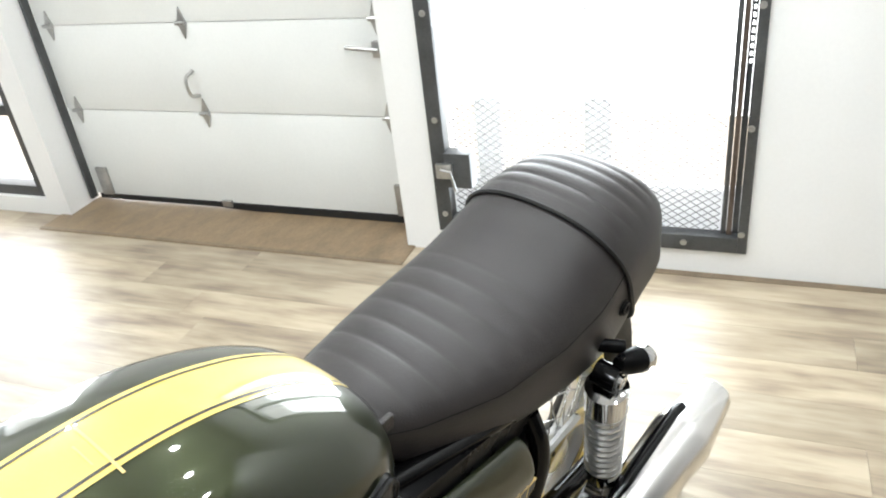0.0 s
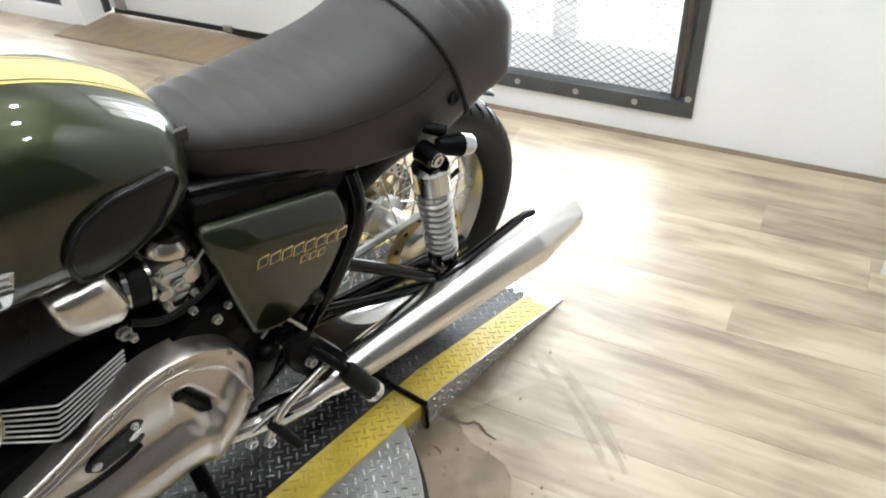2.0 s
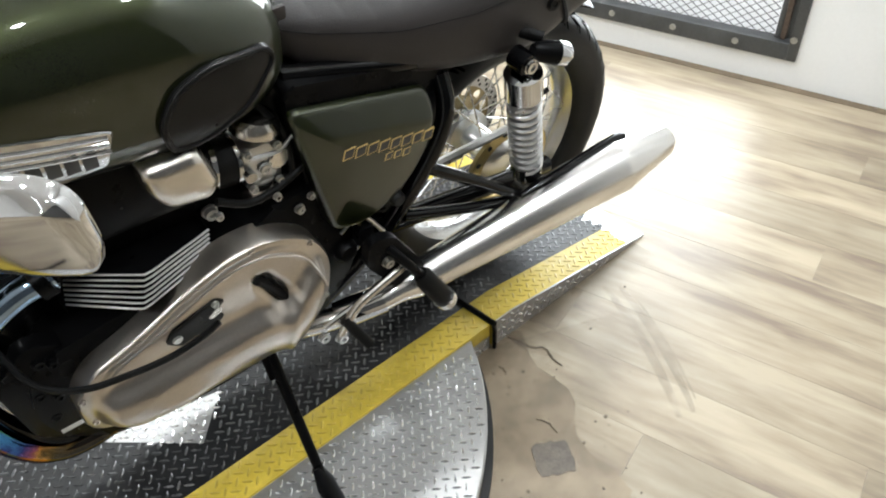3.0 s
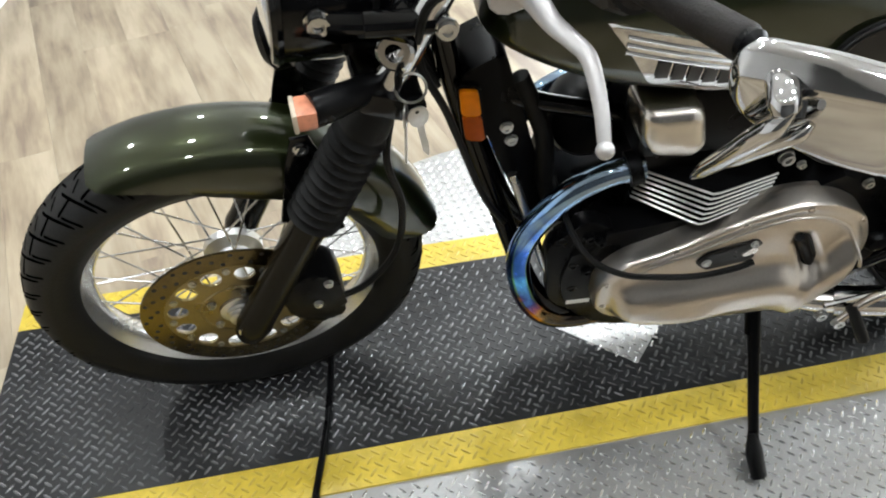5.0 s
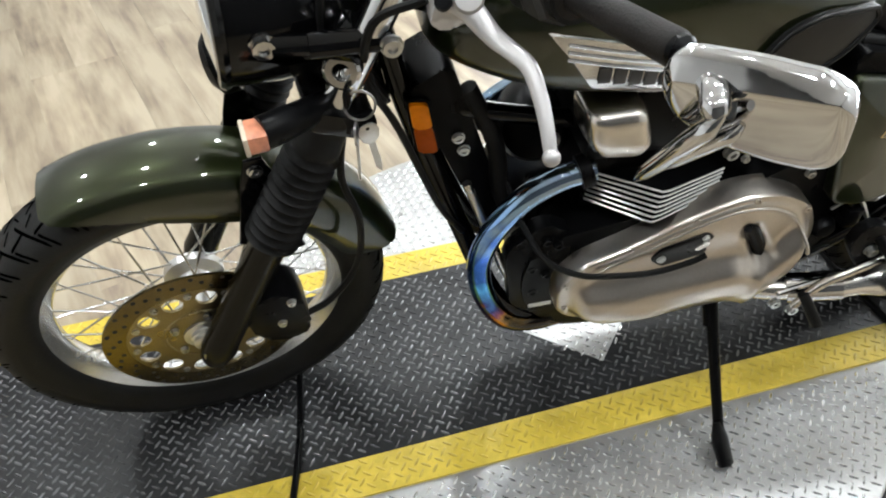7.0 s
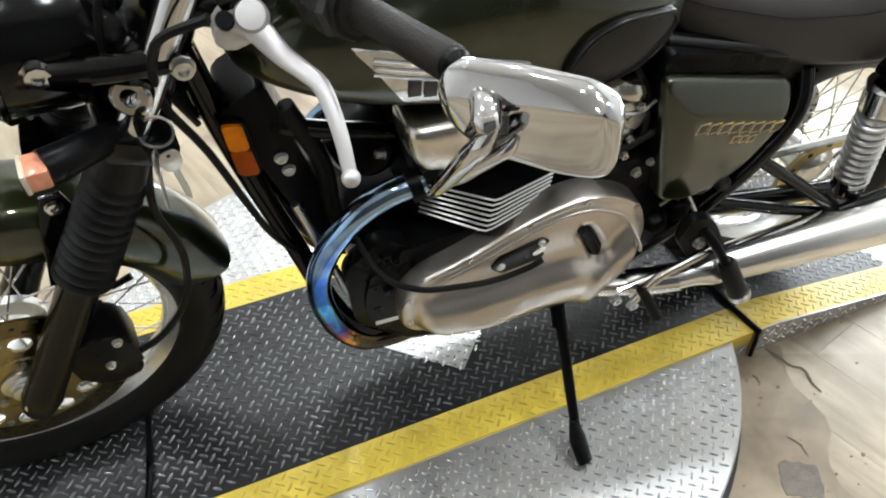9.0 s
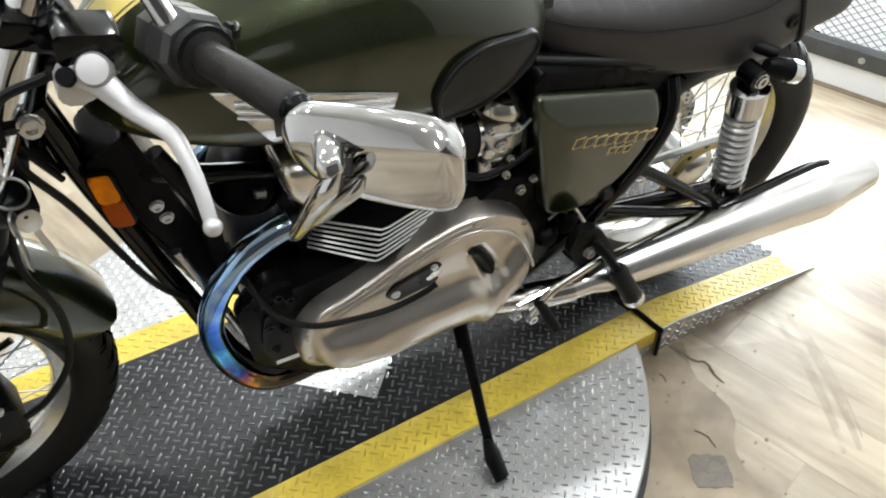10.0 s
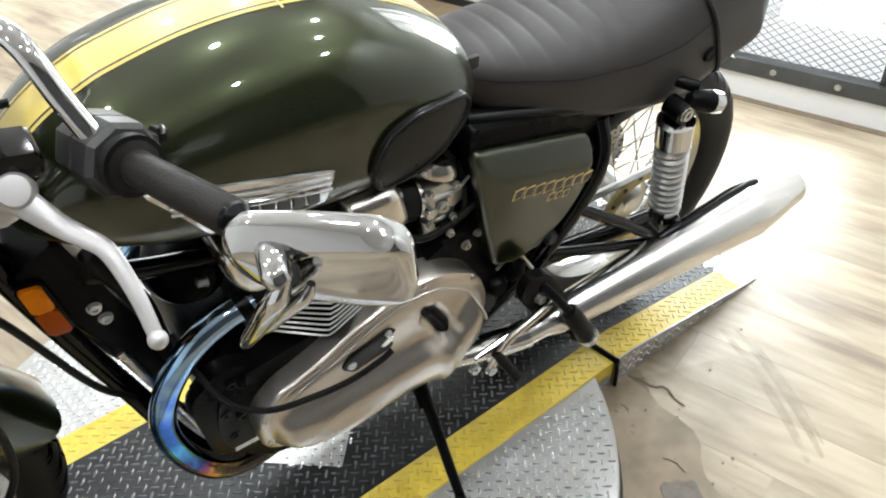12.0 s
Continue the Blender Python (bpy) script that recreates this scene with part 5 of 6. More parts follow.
def tank_section(x, n=64):
    top, bot, hw = tank_at(x)
    zc = bot + (top - bot) * 0.42
    ring = []
    for j in range(n):
        a = 2 * math.pi * j / n
        c, s = math.cos(a), math.sin(a)
        e = TN if s >= 0 else 3.4
        ring.append(Vector((x, hw * math.copysign(abs(c) ** (2 / e), c), zc + ((top - zc) if s >= 0 else (zc - bot)) * math.copysign(abs(s) ** (2 / e), s))))
    return ring


tk = B()
skin(tk, [tank_section(x) for x in fl(-0.350, -0.322, 9) + fl(-0.317, 0.24, 70) + fl(0.243, 0.262, 7)])
tank = part("fuel_tank", tk, M_GREEN, bike, "dark green fuel tank with yellow stripe", 60)


def tank_strip(y0, y1, lift, x0=-0.335, x1=0.25, n=60, k=8):
    bm = B()
    rows = []
    for x in fl(x0, x1, n):
        rows.append([bm.verts.new((x, y, tank_z(x, y) + lift)) for y in fl(y0, y1, k)])
    for a, b in zip(rows, rows[1:]):
        for i in range(k - 1):
            bm.faces.new((a[i], a[i + 1], b[i + 1], b[i]))
    return bm


part("stripe", tank_strip(-0.037, 0.037, 0.0008), M_YELLOW_STRIPE, tank, "broad yellow centre stripe")
for y in (-0.030, 0.030):
    part("pinstripe", tank_strip(y - 0.0016, y + 0.0016, 0.0012, k=3), M_PIN, tank)


def on_tank(x, z, lift):
    return Vector((x, -tank_y(x, z) - lift, z))


def tank_plate(poly, lift, thick, n=22):
    """A thin plate that hugs the tank's left side inside an x, z outline."""
    bm = B()
    c = Vector((sum(p[0] for p in poly) / len(poly), sum(p[1] for p in poly) / len(poly)))
    rings = []
    for f_ in (1.0, 0.97, 0.8, 0.55, 0.25):
        lf = lift if f_ == 1.0 else lift + thick
        rings.append([bm.verts.new(on_tank(*(c + (Vector(p) - c) * f_), lf)) for p in poly])
    for a, b in zip(rings, rings[1:]):
        for i in range(len(poly)):
            bm.faces.new((a[i], a[(i + 1) % len(poly)], b[(i + 1) % len(poly)], b[i]))
    bm.faces.new(rings[-1])
    return bm


pad = rounded([(0.046, 0.775), (0.075, 0.818), (0.125, 0.832), (0.21, 0.820), (0.222, 0.80), (0.17, 0.752), (0.10, 0.722), (0.058, 0.724)], 0.02, 5)
part("knee_pad", tank_plate(pad, -0.001, 0.009), M_PAD, tank, "black rubber knee pad")
bdg = [(-0.225, 0.852), (-0.15, 0.838), (-0.06, 0.815), (0.0, 0.796), (-0.015, 0.75), (-0.08, 0.745), (-0.165, 0.768), (-0.195, 0.815)]
pc_ = Vector((0.135, 0.778))
lip = [on_tank(*(pc_ + (Vector(p) - pc_) * 0.95), 0.0075) for p in pad]
part("pad_lip", tube(B(), lip + lip[:1], 0.0042, 8), M_PAD, tank, "raised lip of the knee pad")
badge = part("badge", tank_plate(rounded(bdg, 0.006, 2), 0.0005, 0.004), M_CHROME, tank, "chrome tank badge with bars")

# seat
SX = [0.235, 0.26, 0.30, 0.40, 0.50, 0.58, 0.63, 0.70, 0.78, 0.845, 0.89, 0.917, 0.93]
STOP = [0.810, 0.818, 0.820, 0.815, 0.822, 0.838, 0.856, 0.873, 0.875, 0.858, 0.828, 0.79, 0.765]
SBOT = [0.765, 0.742, 0.716, 0.670, 0.642, 0.636, 0.645, 0.668, 0.680, 0.715, 0.735, 0.748, 0.76]
SHW = [0.055, 0.072, 0.093, 0.128, 0.142, 0.146, 0.144, 0.139, 0.130, 0.115, 0.093, 0.066, 0.033]


def seat_section(x, n=48, grow=0.0):
    top, bot, hw = (eased(x, SX, q) for q in (STOP, SBOT, SHW))
    zc, hw, top = bot + (top - bot) * 0.45, hw + grow, top + grow
    lean_ = 0.45 * max(0.0, min(1.0, (x - 0.3) / 0.25, (0.93 - x) / 0.14))
    pleat = 0.0
    if 0.27 < x < 0.52:
        pleat = 0.0036 * (abs(math.sin(math.pi * (x - 0.27) / 0.036)) ** 0.5 - 0.7)
    if 0.69 < x < 0.86:
        pleat = 0.0044 * (abs(math.sin(math.pi * (x - 0.69) / 0.034)) ** 0.6 - 0.6)
    ring = []
    for j in range(n):
        a = 2 * math.pi * j / n
        c, s = math.cos(a), math.sin(a)
        e = 2.25 if s >= 0 else 6.0
        z = zc + ((top - zc) if s >= 0 else (zc - bot)) * math.copysign(abs(s) ** (2 / e), s)
        flat = pleat * max(0.0, min(1.0, (s - 0.35) * 3)) * (1 if abs(c) < 0.75 else 0.3)
        ring.append(Vector((x + (0.88 - z) * lean_, hw * math.copysign(abs(c) ** (2 / e), c), z + flat)))
    return ring


ss = B()
skin(ss, [seat_section(x) for x in fl(0.235, 0.665, 130)])
seat = part("seat", ss, M_VINYL, bike, "black vinyl seat", 60)
sc_ = B()
skin(sc_, [seat_section(x, grow=0.003) for x in fl(0.658, 0.888, 60) + fl(0.892, 0.93, 8)])
part("seat_cowl", sc_, M_VINYL, seat, "ribbed vinyl seat hump", 60)
sm = B()
tube(sm, [p for p in seat_section(0.661, 60, 0.0035)] + [seat_section(0.661, 60, 0.0035)[0]], 0.004, 6)
part("seam_piping", sm, M_SEAL, seat)
part("press_stud", bolt(B(), (0.708, -0.144, 0.722), (0, -1, 0), 0.011, 0.006), M_RUBBER, seat)

# side panel
PANEL = [Vector(p) for p in rounded([(0.222, 0.709), (0.461, 0.657), (0.466, 0.622), (0.450, 0.562), (0.422, 0.514), (0.378, 0.476), (0.32, 0.455), (0.266, 0.472)], 0.018, 5)]
PC = Vector((0.345, 0.585))


def panel_y(x, z):
    """The panel's face: a flat flank whose upper band rolls in towards the seat."""
    d = (0.709 - 0.2176 * (x - 0.222)) - z
    band = max(0.0, 0.062 - d)
    return -0.163 + 0.50 * band * band / (band + 0.018) + 0.05 * (x - 0.345) ** 2 + 0.02 * max(0.0, 0.50 - z)


pn = B()
rings = [[Vector((p.x, -0.128, p.y)) for p in PANEL]]
for f_, back in ((1.0, 0.008), (0.985, 0.0025), (0.96, 0.0006), (0.92, 0.0), (0.82, 0.0), (0.70, 0.0), (0.57, 0.0), (0.43, 0.0), (0.28, 0.0), (0.12, 0.0)):
    rings.append([Vector((q.x, panel_y(q.x, q.y) + back, q.y)) for q in (PC + (p - PC) * f_ for p in PANEL)])
skin(pn, rings)
panel = part("side_panel", pn, M_GREEN, bike, "dark green side panel with gold lettering")


# airbox and battery cover behind the carburettors
ab = B()
prism(ab, rounded([(0.225, 0.74), (0.50, 0.685), (0.53, 0.62), (0.44, 0.46), (0.30, 0.44), (0.25, 0.52)], 0.02), -0.125, 0.125, 0.01)
part("airbox", ab, M_SATIN, bike, "black airbox behind the side panel")
part("inner_mudguard", tube(B(), [(0.42, 0, 0.34), (0.40, 0, 0.46), (0.45, 0, 0.60), (0.56, 0, 0.685)], [0.05, 0.06, 0.065, 0.07], 16, 5), M_RUBBER, bike)

# lettering on panel and badges as plain bars
def bars(parent, mat, x0, z0, x1, z1, y, n, h, w, slant=0.25, name="lettering"):
    bm = B()
    for k in range(n):
        u = (k + 0.5) / n
        x, z = x0 + (x1 - x0) * u, z0 + (z1 - z0) * u
        sl = slant * h
        yy = panel_y(x, z + h / 2) - y
        prism(bm, [(x - w / 2, z), (x + w / 2, z), (x + w / 2 + sl, z + h), (x - w / 2 + sl, z + h)], yy, yy + 0.0030)
    return part(name, bm, mat, parent)


bars(panel, M_GOLD, 0.288, 0.611, 0.456, 0.574, 0.0002, 8, 0.0185, 0.0190)
bars(panel, M_INK, 0.2886, 0.6125, 0.4568, 0.5752, 0.0004, 8, 0.0150, 0.0158, 0.25)
bars(panel, M_GOLD, 0.362, 0.574, 0.412, 0.563, 0.0002, 3, 0.0135, 0.0140)
bars(panel, M_INK, 0.363, 0.5755, 0.413, 0.5645, 0.0004, 3, 0.0105, 0.0105)
part("panel_knob", revolve(B(), [(0, 0.012), (0.01, 0.012), (0.014, 0.006), (0.014, 0)], axis_to((0.39, -0.157, 0.475), (0, -1, 0)), 16), M_RUBBER, panel)
lt = B()
for k in range(7):
    x = -0.152 + k * 0.0195
    z = 0.779 - k * 0.0035
    w = 0.0078
    rows = [[lt.verts.new(on_tank(x + dx * w, z + 0.004 * i, 0.0066)) for dx in (-1, 0, 1)] for i in range(7)]
    for a, b in zip(rows, rows[1:]):
        for i in range(2):
            lt.faces.new((a[i], a[i + 1], b[i + 1], b[i]))
part("badge_lettering", lt, M_INK, badge)
for k in range(3):
    rib = [on_tank(-0.20 + 0.19 * i / 10, 0.838 - 0.045 * i / 10 - 0.010 * k, 0.0052) for i in range(11)]
    part("badge_rib", tube(B(), rib, 0.0022, 6), M_CHROME, badge)
# small emblem lying across the stripe
em = B()
for x, w, y0, y1 in ((0.004, 0.0014, -0.045, 0.03), (-0.008, 0.0009, -0.022, 0.006)):
    rows = []
    for i in range(9):
        y = y0 + (y1 - y0) * i / 8
        rows.append([em.verts.new((x + dx, y, tank_z(x + dx, y) + 0.0016)) for dx in (-w, w)])
    for a, b in zip(rows, rows[1:]):
        em.faces.new((a[0], a[1], b[1], b[0]))
part("stripe_emblem", em, M_GOLD, tank, "small gold emblem across the stripe")

# seat trim
for sg in (-1, 1):
    ln_ = []
    for x in fl(0.25, 0.66, 24):
        top, bot, hw = (float(np.interp(x, SX, q)) for q in (STOP, SBOT, SHW))
        zc = bot + (top - bot) * 0.45
        z = bot + (top - bot) * 0.62
        lean_ = 0.45 * max(0.0, min(1.0, (x - 0.3) / 0.25))
        ln_.append((x + (0.88 - z) * lean_, sg * (hw * (max(0, 1 - ((z - zc) / (top - zc)) ** 2.7)) ** (1 / 2.7) + 0.0004), z))
    part("side_seam", tube(B(), ln_, 0.0008, 6), M_RUBBER, seat)
part("seat_tab", box(B(), (0.236, -0.09, 0.815), (0.262, -0.082, 0.835), 0.003), M_VINYL, seat)

# bars and controls of the left side
GI, GO = Vector((-0.232, -0.222, 0.952)), Vector((-0.196, -0.372, 0.988))
part("handlebar", tube(B(), [(-0.32, -0.03, 1.02), (-0.30, -0.08, 1.045), (-0.277, -0.135, 1.045), (-0.262, -0.17, 1.0), (-0.248, -0.195, 0.965), GI, GO], 0.0115, 14, 5), M_CHROME, bike, "chrome handlebar")
part("handlebar", tube(B(), [(-0.32, 0.03, 1.02), (-0.30, 0.08, 1.045), (-0.29, 0.14, 1.03), (-0.25, 0.22, 0.97), (-0.21, 0.37, 0.985)], 0.0115, 14, 5), M_CHROME, bike, "chrome handlebar")
part("grip", tube(B(), [GI.lerp(GO, -0.04), GI.lerp(GO, 0.04), GI.lerp(GO, 0.06), GI.lerp(GO, 0.98), GI.lerp(GO, 1.0)], [0.024, 0.024, 0.0165, 0.0165, 0.0145], 22), M_GRIP, bike, "black rubber grip")
part("bar_end", tube(B(), [GI.lerp(GO, 1.0), GI.lerp(GO, 1.04), GI.lerp(GO, 1.08)], [0.0145, 0.0145, 0.009], 18), M_SATIN, bike)
gd = (GO - GI).normalized()
sb = B()
hs = axis_to(GI, gd) @ Matrix.Rotation(radians(20), 4, "Z")
revolve(sb, [(0.0, -0.090), (0.026, -0.090), (0.034, -0.083), (0.0375, -0.074), (0.0375, -0.047), (0.0360, -0.0455), (0.0360, -0.0435), (0.0375, -0.042), (0.0375, -0.016), (0.033, -0.008), (0.022, -0.005), (0.0, -0.005)], hs @ Matrix.Rotation(radians(22.5), 4, "Z"), 8)
box(sb, (-0.026, 0.006, -0.082), (0.022, 0.0345, -0.012), 0.010, hs)
sw_ = part("switch_housing", sb, M_SWITCH, bike, "black faceted left switch housing", 25)
for k, (dx, dy) in enumerate(((0.0, 0.037), (-0.022, 0.036), (0.016, 0.036))):
    kb = B()
    box(kb, (dx - 0.007, dy - 0.004, -0.048 + 0.012 * k), (dx + 0.007, dy + 0.008, -0.032 + 0.012 * k), 0.002, axis_to(GI, gd) @ Matrix.Rotation(radians(20), 4, "Z"))
    part("switch_button", kb, M_RUBBER if k else M_BRUSHED, sw_)
# a raised black plate stands for the dark slot round the switch
part("switch_dark_plate", box(B(), (-0.016, 0.033, -0.070), (0.014, 0.0372, -0.052), 0.003, hs), M_SEAL, sw_)
part("dip_switch", box(B(), (-0.006, 0.036, -0.066), (0.010, 0.044, -0.056), 0.002, hs), M_GRIP, sw_)
for dx, dz in ((-0.028, -0.020), (0.022, -0.020), (0.024, -0.070)):
    part("housing_screw", bolt(B(), hs @ Vector((dx, 0.0355, dz)), hs.to_3x3() @ Vector((0, 1, 0)), 0.004, 0.003), M_STEEL, sw_)
part("housing_collar", tube(B(), [GI - gd * 0.006, GI + gd * 0.006], 0.029, 24), M_RUBBER, sw_)
pc = B()
prism(pc, rounded([(-0.366, 0.905), (-0.360, 0.936), (-0.335, 0.945), (-0.31, 0.94), (-0.31, 0.925), (-0.335, 0.90)], 0.01), -0.182, -0.155, 0.006)
part("lever_perch", pc, M_LEVER, bike, "silver clutch lever perch")
pc2 = B()
prism(pc2, rounded([(-0.352, 0.975), (-0.292, 0.962), (-0.30, 0.934), (-0.355, 0.940)], 0.008), -0.176, -0.13, 0.006)
part("cable_adjuster_boot", pc2, M_BLACK, bike)
lp = [(-0.352, -0.172, 0.934), (-0.330, -0.182, 0.930), (-0.307, -0.210, 0.908), (-0.292, -0.232, 0.902), (-0.280, -0.252, 0.896), (-0.275, -0.275, 0.880), (-0.273, -0.297, 0.862), (-0.273, -0.318, 0.842)]
part("clutch_lever", tube(B(), lp, [0.013, 0.0145, 0.0108, 0.0096, 0.0090, 0.0082, 0.0075, 0.0070], 14, 4, flat=0.6), M_LEVER, bike, "silver ball-end clutch lever")
part("lever_ball", revolve(B(), [(0.0095 * math.sin(a), 0.0095 * math.cos(a)) for a in (math.pi * i / 10 for i in range(11))], Matrix.Translation((-0.273, -0.323, 0.838)), 16), M_LEVER, bike)
part("lever_pivot", revolve(B(), [(0, 0.012), (0.014, 0.011), (0.0165, 0.006), (0.0165, -0.012), (0, -0.012)], axis_to((-0.326, -0.182, 0.936), (-0.15, -0.75, 0.65)), 24), M_LEVER, bike)
part("lever_bolt", revolve(B(), [(0, 0.008), (0.008, 0.008), (0.0095, 0.004), (0.0095, -0.01), (0, -0.01)], axis_to((-0.351, -0.180, 0.934), (-0.15, -0.75, 0.65)), 16), M_SATIN, bike)
# instruments and loom ahead of the bars
for y in (-0.05, 0.05):
    im = Matrix.Translation((-0.375, y, 1.0)) @ Matrix.Rotation(radians(-30), 4, "Y")
    ck = part("instrument", revolve(B(), [(0.02, -0.055), (0.04, -0.045), (0.044, 0.0), (0.04, 0.004), (0, 0.004)], im, 32), M_SATIN, bike, "black round clock with chrome bezel")
    part("bezel", revolve(B(), [(0.038, 0.0), (0.0455, -0.002), (0.046, 0.007), (0.039, 0.009)], im, 32, True), M_CHROME, ck)
    part("dial", revolve(B(), [(0, 0.005), (0.038, 0.005), (0.038, 0.0042), (0, 0.0042)], im, 32), M_INK, ck)
for k in range(5):
    y = -0.07 + k * 0.03
    part("control_cable", tube(B(), [(-0.30 - 0.01 * k, y * 1.4, 0.97), (-0.40, y * 1.3, 0.97 - 0.012 * k), (-0.455, y, 0.90), (-0.44, y * 0.7, 0.80), (-0.40, y * 0.5, 0.70)], 0.0045, 8, 5), M_RUBBER, bike)
part("headlamp_bar", tube(B(), [(-0.49, -0.122, 0.864), (-0.40, -0.118, 0.858)], 0.015, 12, flat=0.7), M_BLACK, bike)
part("clamp_bolt", bolt(B(), (-0.400, -0.128, 0.855), (0, -1, 0), 0.011, 0.010), M_STEEL, bike)
lk = part("ignition_lock", tube(B(), [(-0.440, -0.07, 0.850), (-0.454, -0.114, 0.832), (-0.457, -0.122, 0.829)], [0.026, 0.026, 0.023], 24), M_BLACK, bike)
part("lock_face", revolve(B(), [(0.011, 0.004), (0.019, 0.004), (0.0225, 0.001), (0.0225, -0.004), (0.011, -0.004)], axis_to((-0.4585, -0.126, 0.827), (-0.3, -0.9, 0.25)), 28, True), M_CHROME, lk, "chrome ignition ring")

# keys hang in the lock
ky = tagged(new("key_ring"), "two steel keys on a ring hanging from the ignition lock", "keys")
ky.matrix_world = bike.matrix_world.copy()
part("ring", tube(B(), [Vector((-0.444, -0.140, 0.786)) + Vector((0.018 * math.cos(a), 0.006 * math.sin(a), 0.0165 * math.sin(a))) for a in (2 * math.pi * i / 28 for i in range(29))], 0.0016, 6), M_STEEL, ky)
part("ignition_key", prism(B(), rounded([(-0.0115, 0.012), (0.0115, 0.012), (0.0125, -0.014), (-0.0125, -0.014)], 0.006), -0.002, 0.002, 0.0008, Matrix.Translation((-0.457, -0.142, 0.806)) @ Matrix.Rotation(radians(70), 4, "Z")), M_SATIN, ky, "black key head in the lock")
for kx, ky_, kz, tilt, turn_, wide in ((-0.440, -0.149, 0.764, -9, 12, 0.0135), (-0.452, -0.146, 0.766, 10, 74, 0.0115)):
    kb = B()
    km = Matrix.Translation((kx, ky_, kz)) @ Matrix.Rotation(radians(turn_), 4, "Z") @ Matrix.Rotation(radians(tilt), 4, "Y")
    prism(kb, rounded([(-wide * 0.6, 0.0), (wide * 0.6, 0.0), (wide, -0.011), (wide * 0.8, -0.024), (0.004, -0.030), (-0.004, -0.030), (-wide * 0.8, -0.024), (-wide, -0.011)], 0.006), -0.0012, 0.0012, 0.0004, km)
    prism(kb, [(-0.0042, -0.030), (0.0042, -0.030), (0.0036, -0.045), (0.0044, -0.058), (0.0034, -0.070), (0.001, -0.082), (-0.0042, -0.072)], -0.001, 0.001, 0, km)
    part("key", kb, M_STEEL, ky)
    # black disc in place of a real hole in the key head
    part("key_dot", revolve(B(), [(0, -0.0016), (0.0025, -0.0016), (0.0025, 0.0016), (0, 0.0016)], km @ Matrix.Translation((0, 0, -0.006)) @ Matrix.Rotation(radians(90), 4, "X"), 10), M_SEAL, ky)

# bar-end mirror: a chrome shell turned half forward, with a sloping upper facet
MF = Matrix(((0.743, -0.669, 0, -0.214), (-0.669, -0.743, 0, -0.381), (0, 0, 1, 0), (0, 0, 0, 1)))
HEADP = [(0.003, 0.982), (0.008, 0.999), (0.022, 1.007), (0.07, 1.014), (0.120, 1.017), (0.141, 1.009), (0.149, 0.994), (0.153, 0.956), (0.149, 0.940), (0.136, 0.931), (0.105, 0.926), (0.060, 0.926), (0.022, 0.940), (0.006, 0.962)]
hp_ = [Vector(p) for p in rounded(HEADP, 0.012, 5)]


def ridge_of(p):
    """The point of the shell's ridge that faces an outline point."""
    u = min(0.134, max(0.016, p.x))
    return Vector((u, 0.980 + 0.205 * (u - 0.010)))


mb = B()
rings = []
for f_, n_ in ((0.04, -0.010), (0.0, -0.008), (0.0, 0.001), (0.03, 0.0032), (0.08, 0.0044), (0.2, 0.0062), (0.4, 0.0085), (0.6, 0.0108), (0.8, 0.0128), (0.92, 0.0138), (0.985, 0.0142)):
    rings.append([MF @ Vector((q.x, n_, q.y)) for q in (p.lerp(ridge_of(p), f_) for p in hp_)])
skin(mb, rings)
mir = part("mirror", mb, M_CHROME, bike, "chrome bar-end mirror", 50)
gl = B()
skin(gl, [[MF @ Vector((q.x, -0.0102 + k, q.y)) for q in (p.lerp(ridge_of(p), 0.1) for p in hp_)] for k in (0.0, -0.002)])
part("mirror_glass", gl, M_CHROME, mir)
kn = B()
tube(kn, [(-0.186, -0.408, 0.986), (-0.190, -0.428, 0.986), (-0.194, -0.441, 0.982), (-0.197, -0.447, 0.977)], [0.011, 0.0125, 0.0125, 0.007], 18, 3)
part("mirror_knuckle", kn, M_CHROME, mir)
# black plug in place of the shade between the joint's halves
part("knuckle_gap_plug", tube(B(), [(-0.1835, -0.438, 0.985), (-0.186, -0.447, 0.976)], [0.0075, 0.0065], 14), M_SEAL, mir, "black plug standing for the shaded joint gap")
part("mirror_arm", tube(B(), [(-0.190, -0.447, 0.984), (-0.196, -0.444, 0.968), (-0.202, -0.433, 0.945), (-0.2085, -0.417, 0.912), (-0.214, -0.402, 0.884), (-0.2165, -0.393, 0.867)], [0.006, 0.0135, 0.0145, 0.0125, 0.0100, 0.0045], 20, 4, flat=0.65), M_CHROME, mir, "teardrop chrome arm")
part("mirror_arm", tube(B(), [(-0.172, -0.449, 0.971), (-0.178, -0.448, 0.960), (-0.187, -0.436, 0.940), (-0.198, -0.419, 0.910), (-0.206, -0.405, 0.889)], [0.005, 0.0105, 0.0110, 0.0085, 0.004], 18, 4, flat=0.65), M_CHROME, mir, "teardrop chrome arm")
part("mirror_clamp", tube(B(), [GI.lerp(GO, 1.1), (-0.185, -0.398, 0.985)], 0.008, 12), M_CHROME, mir)

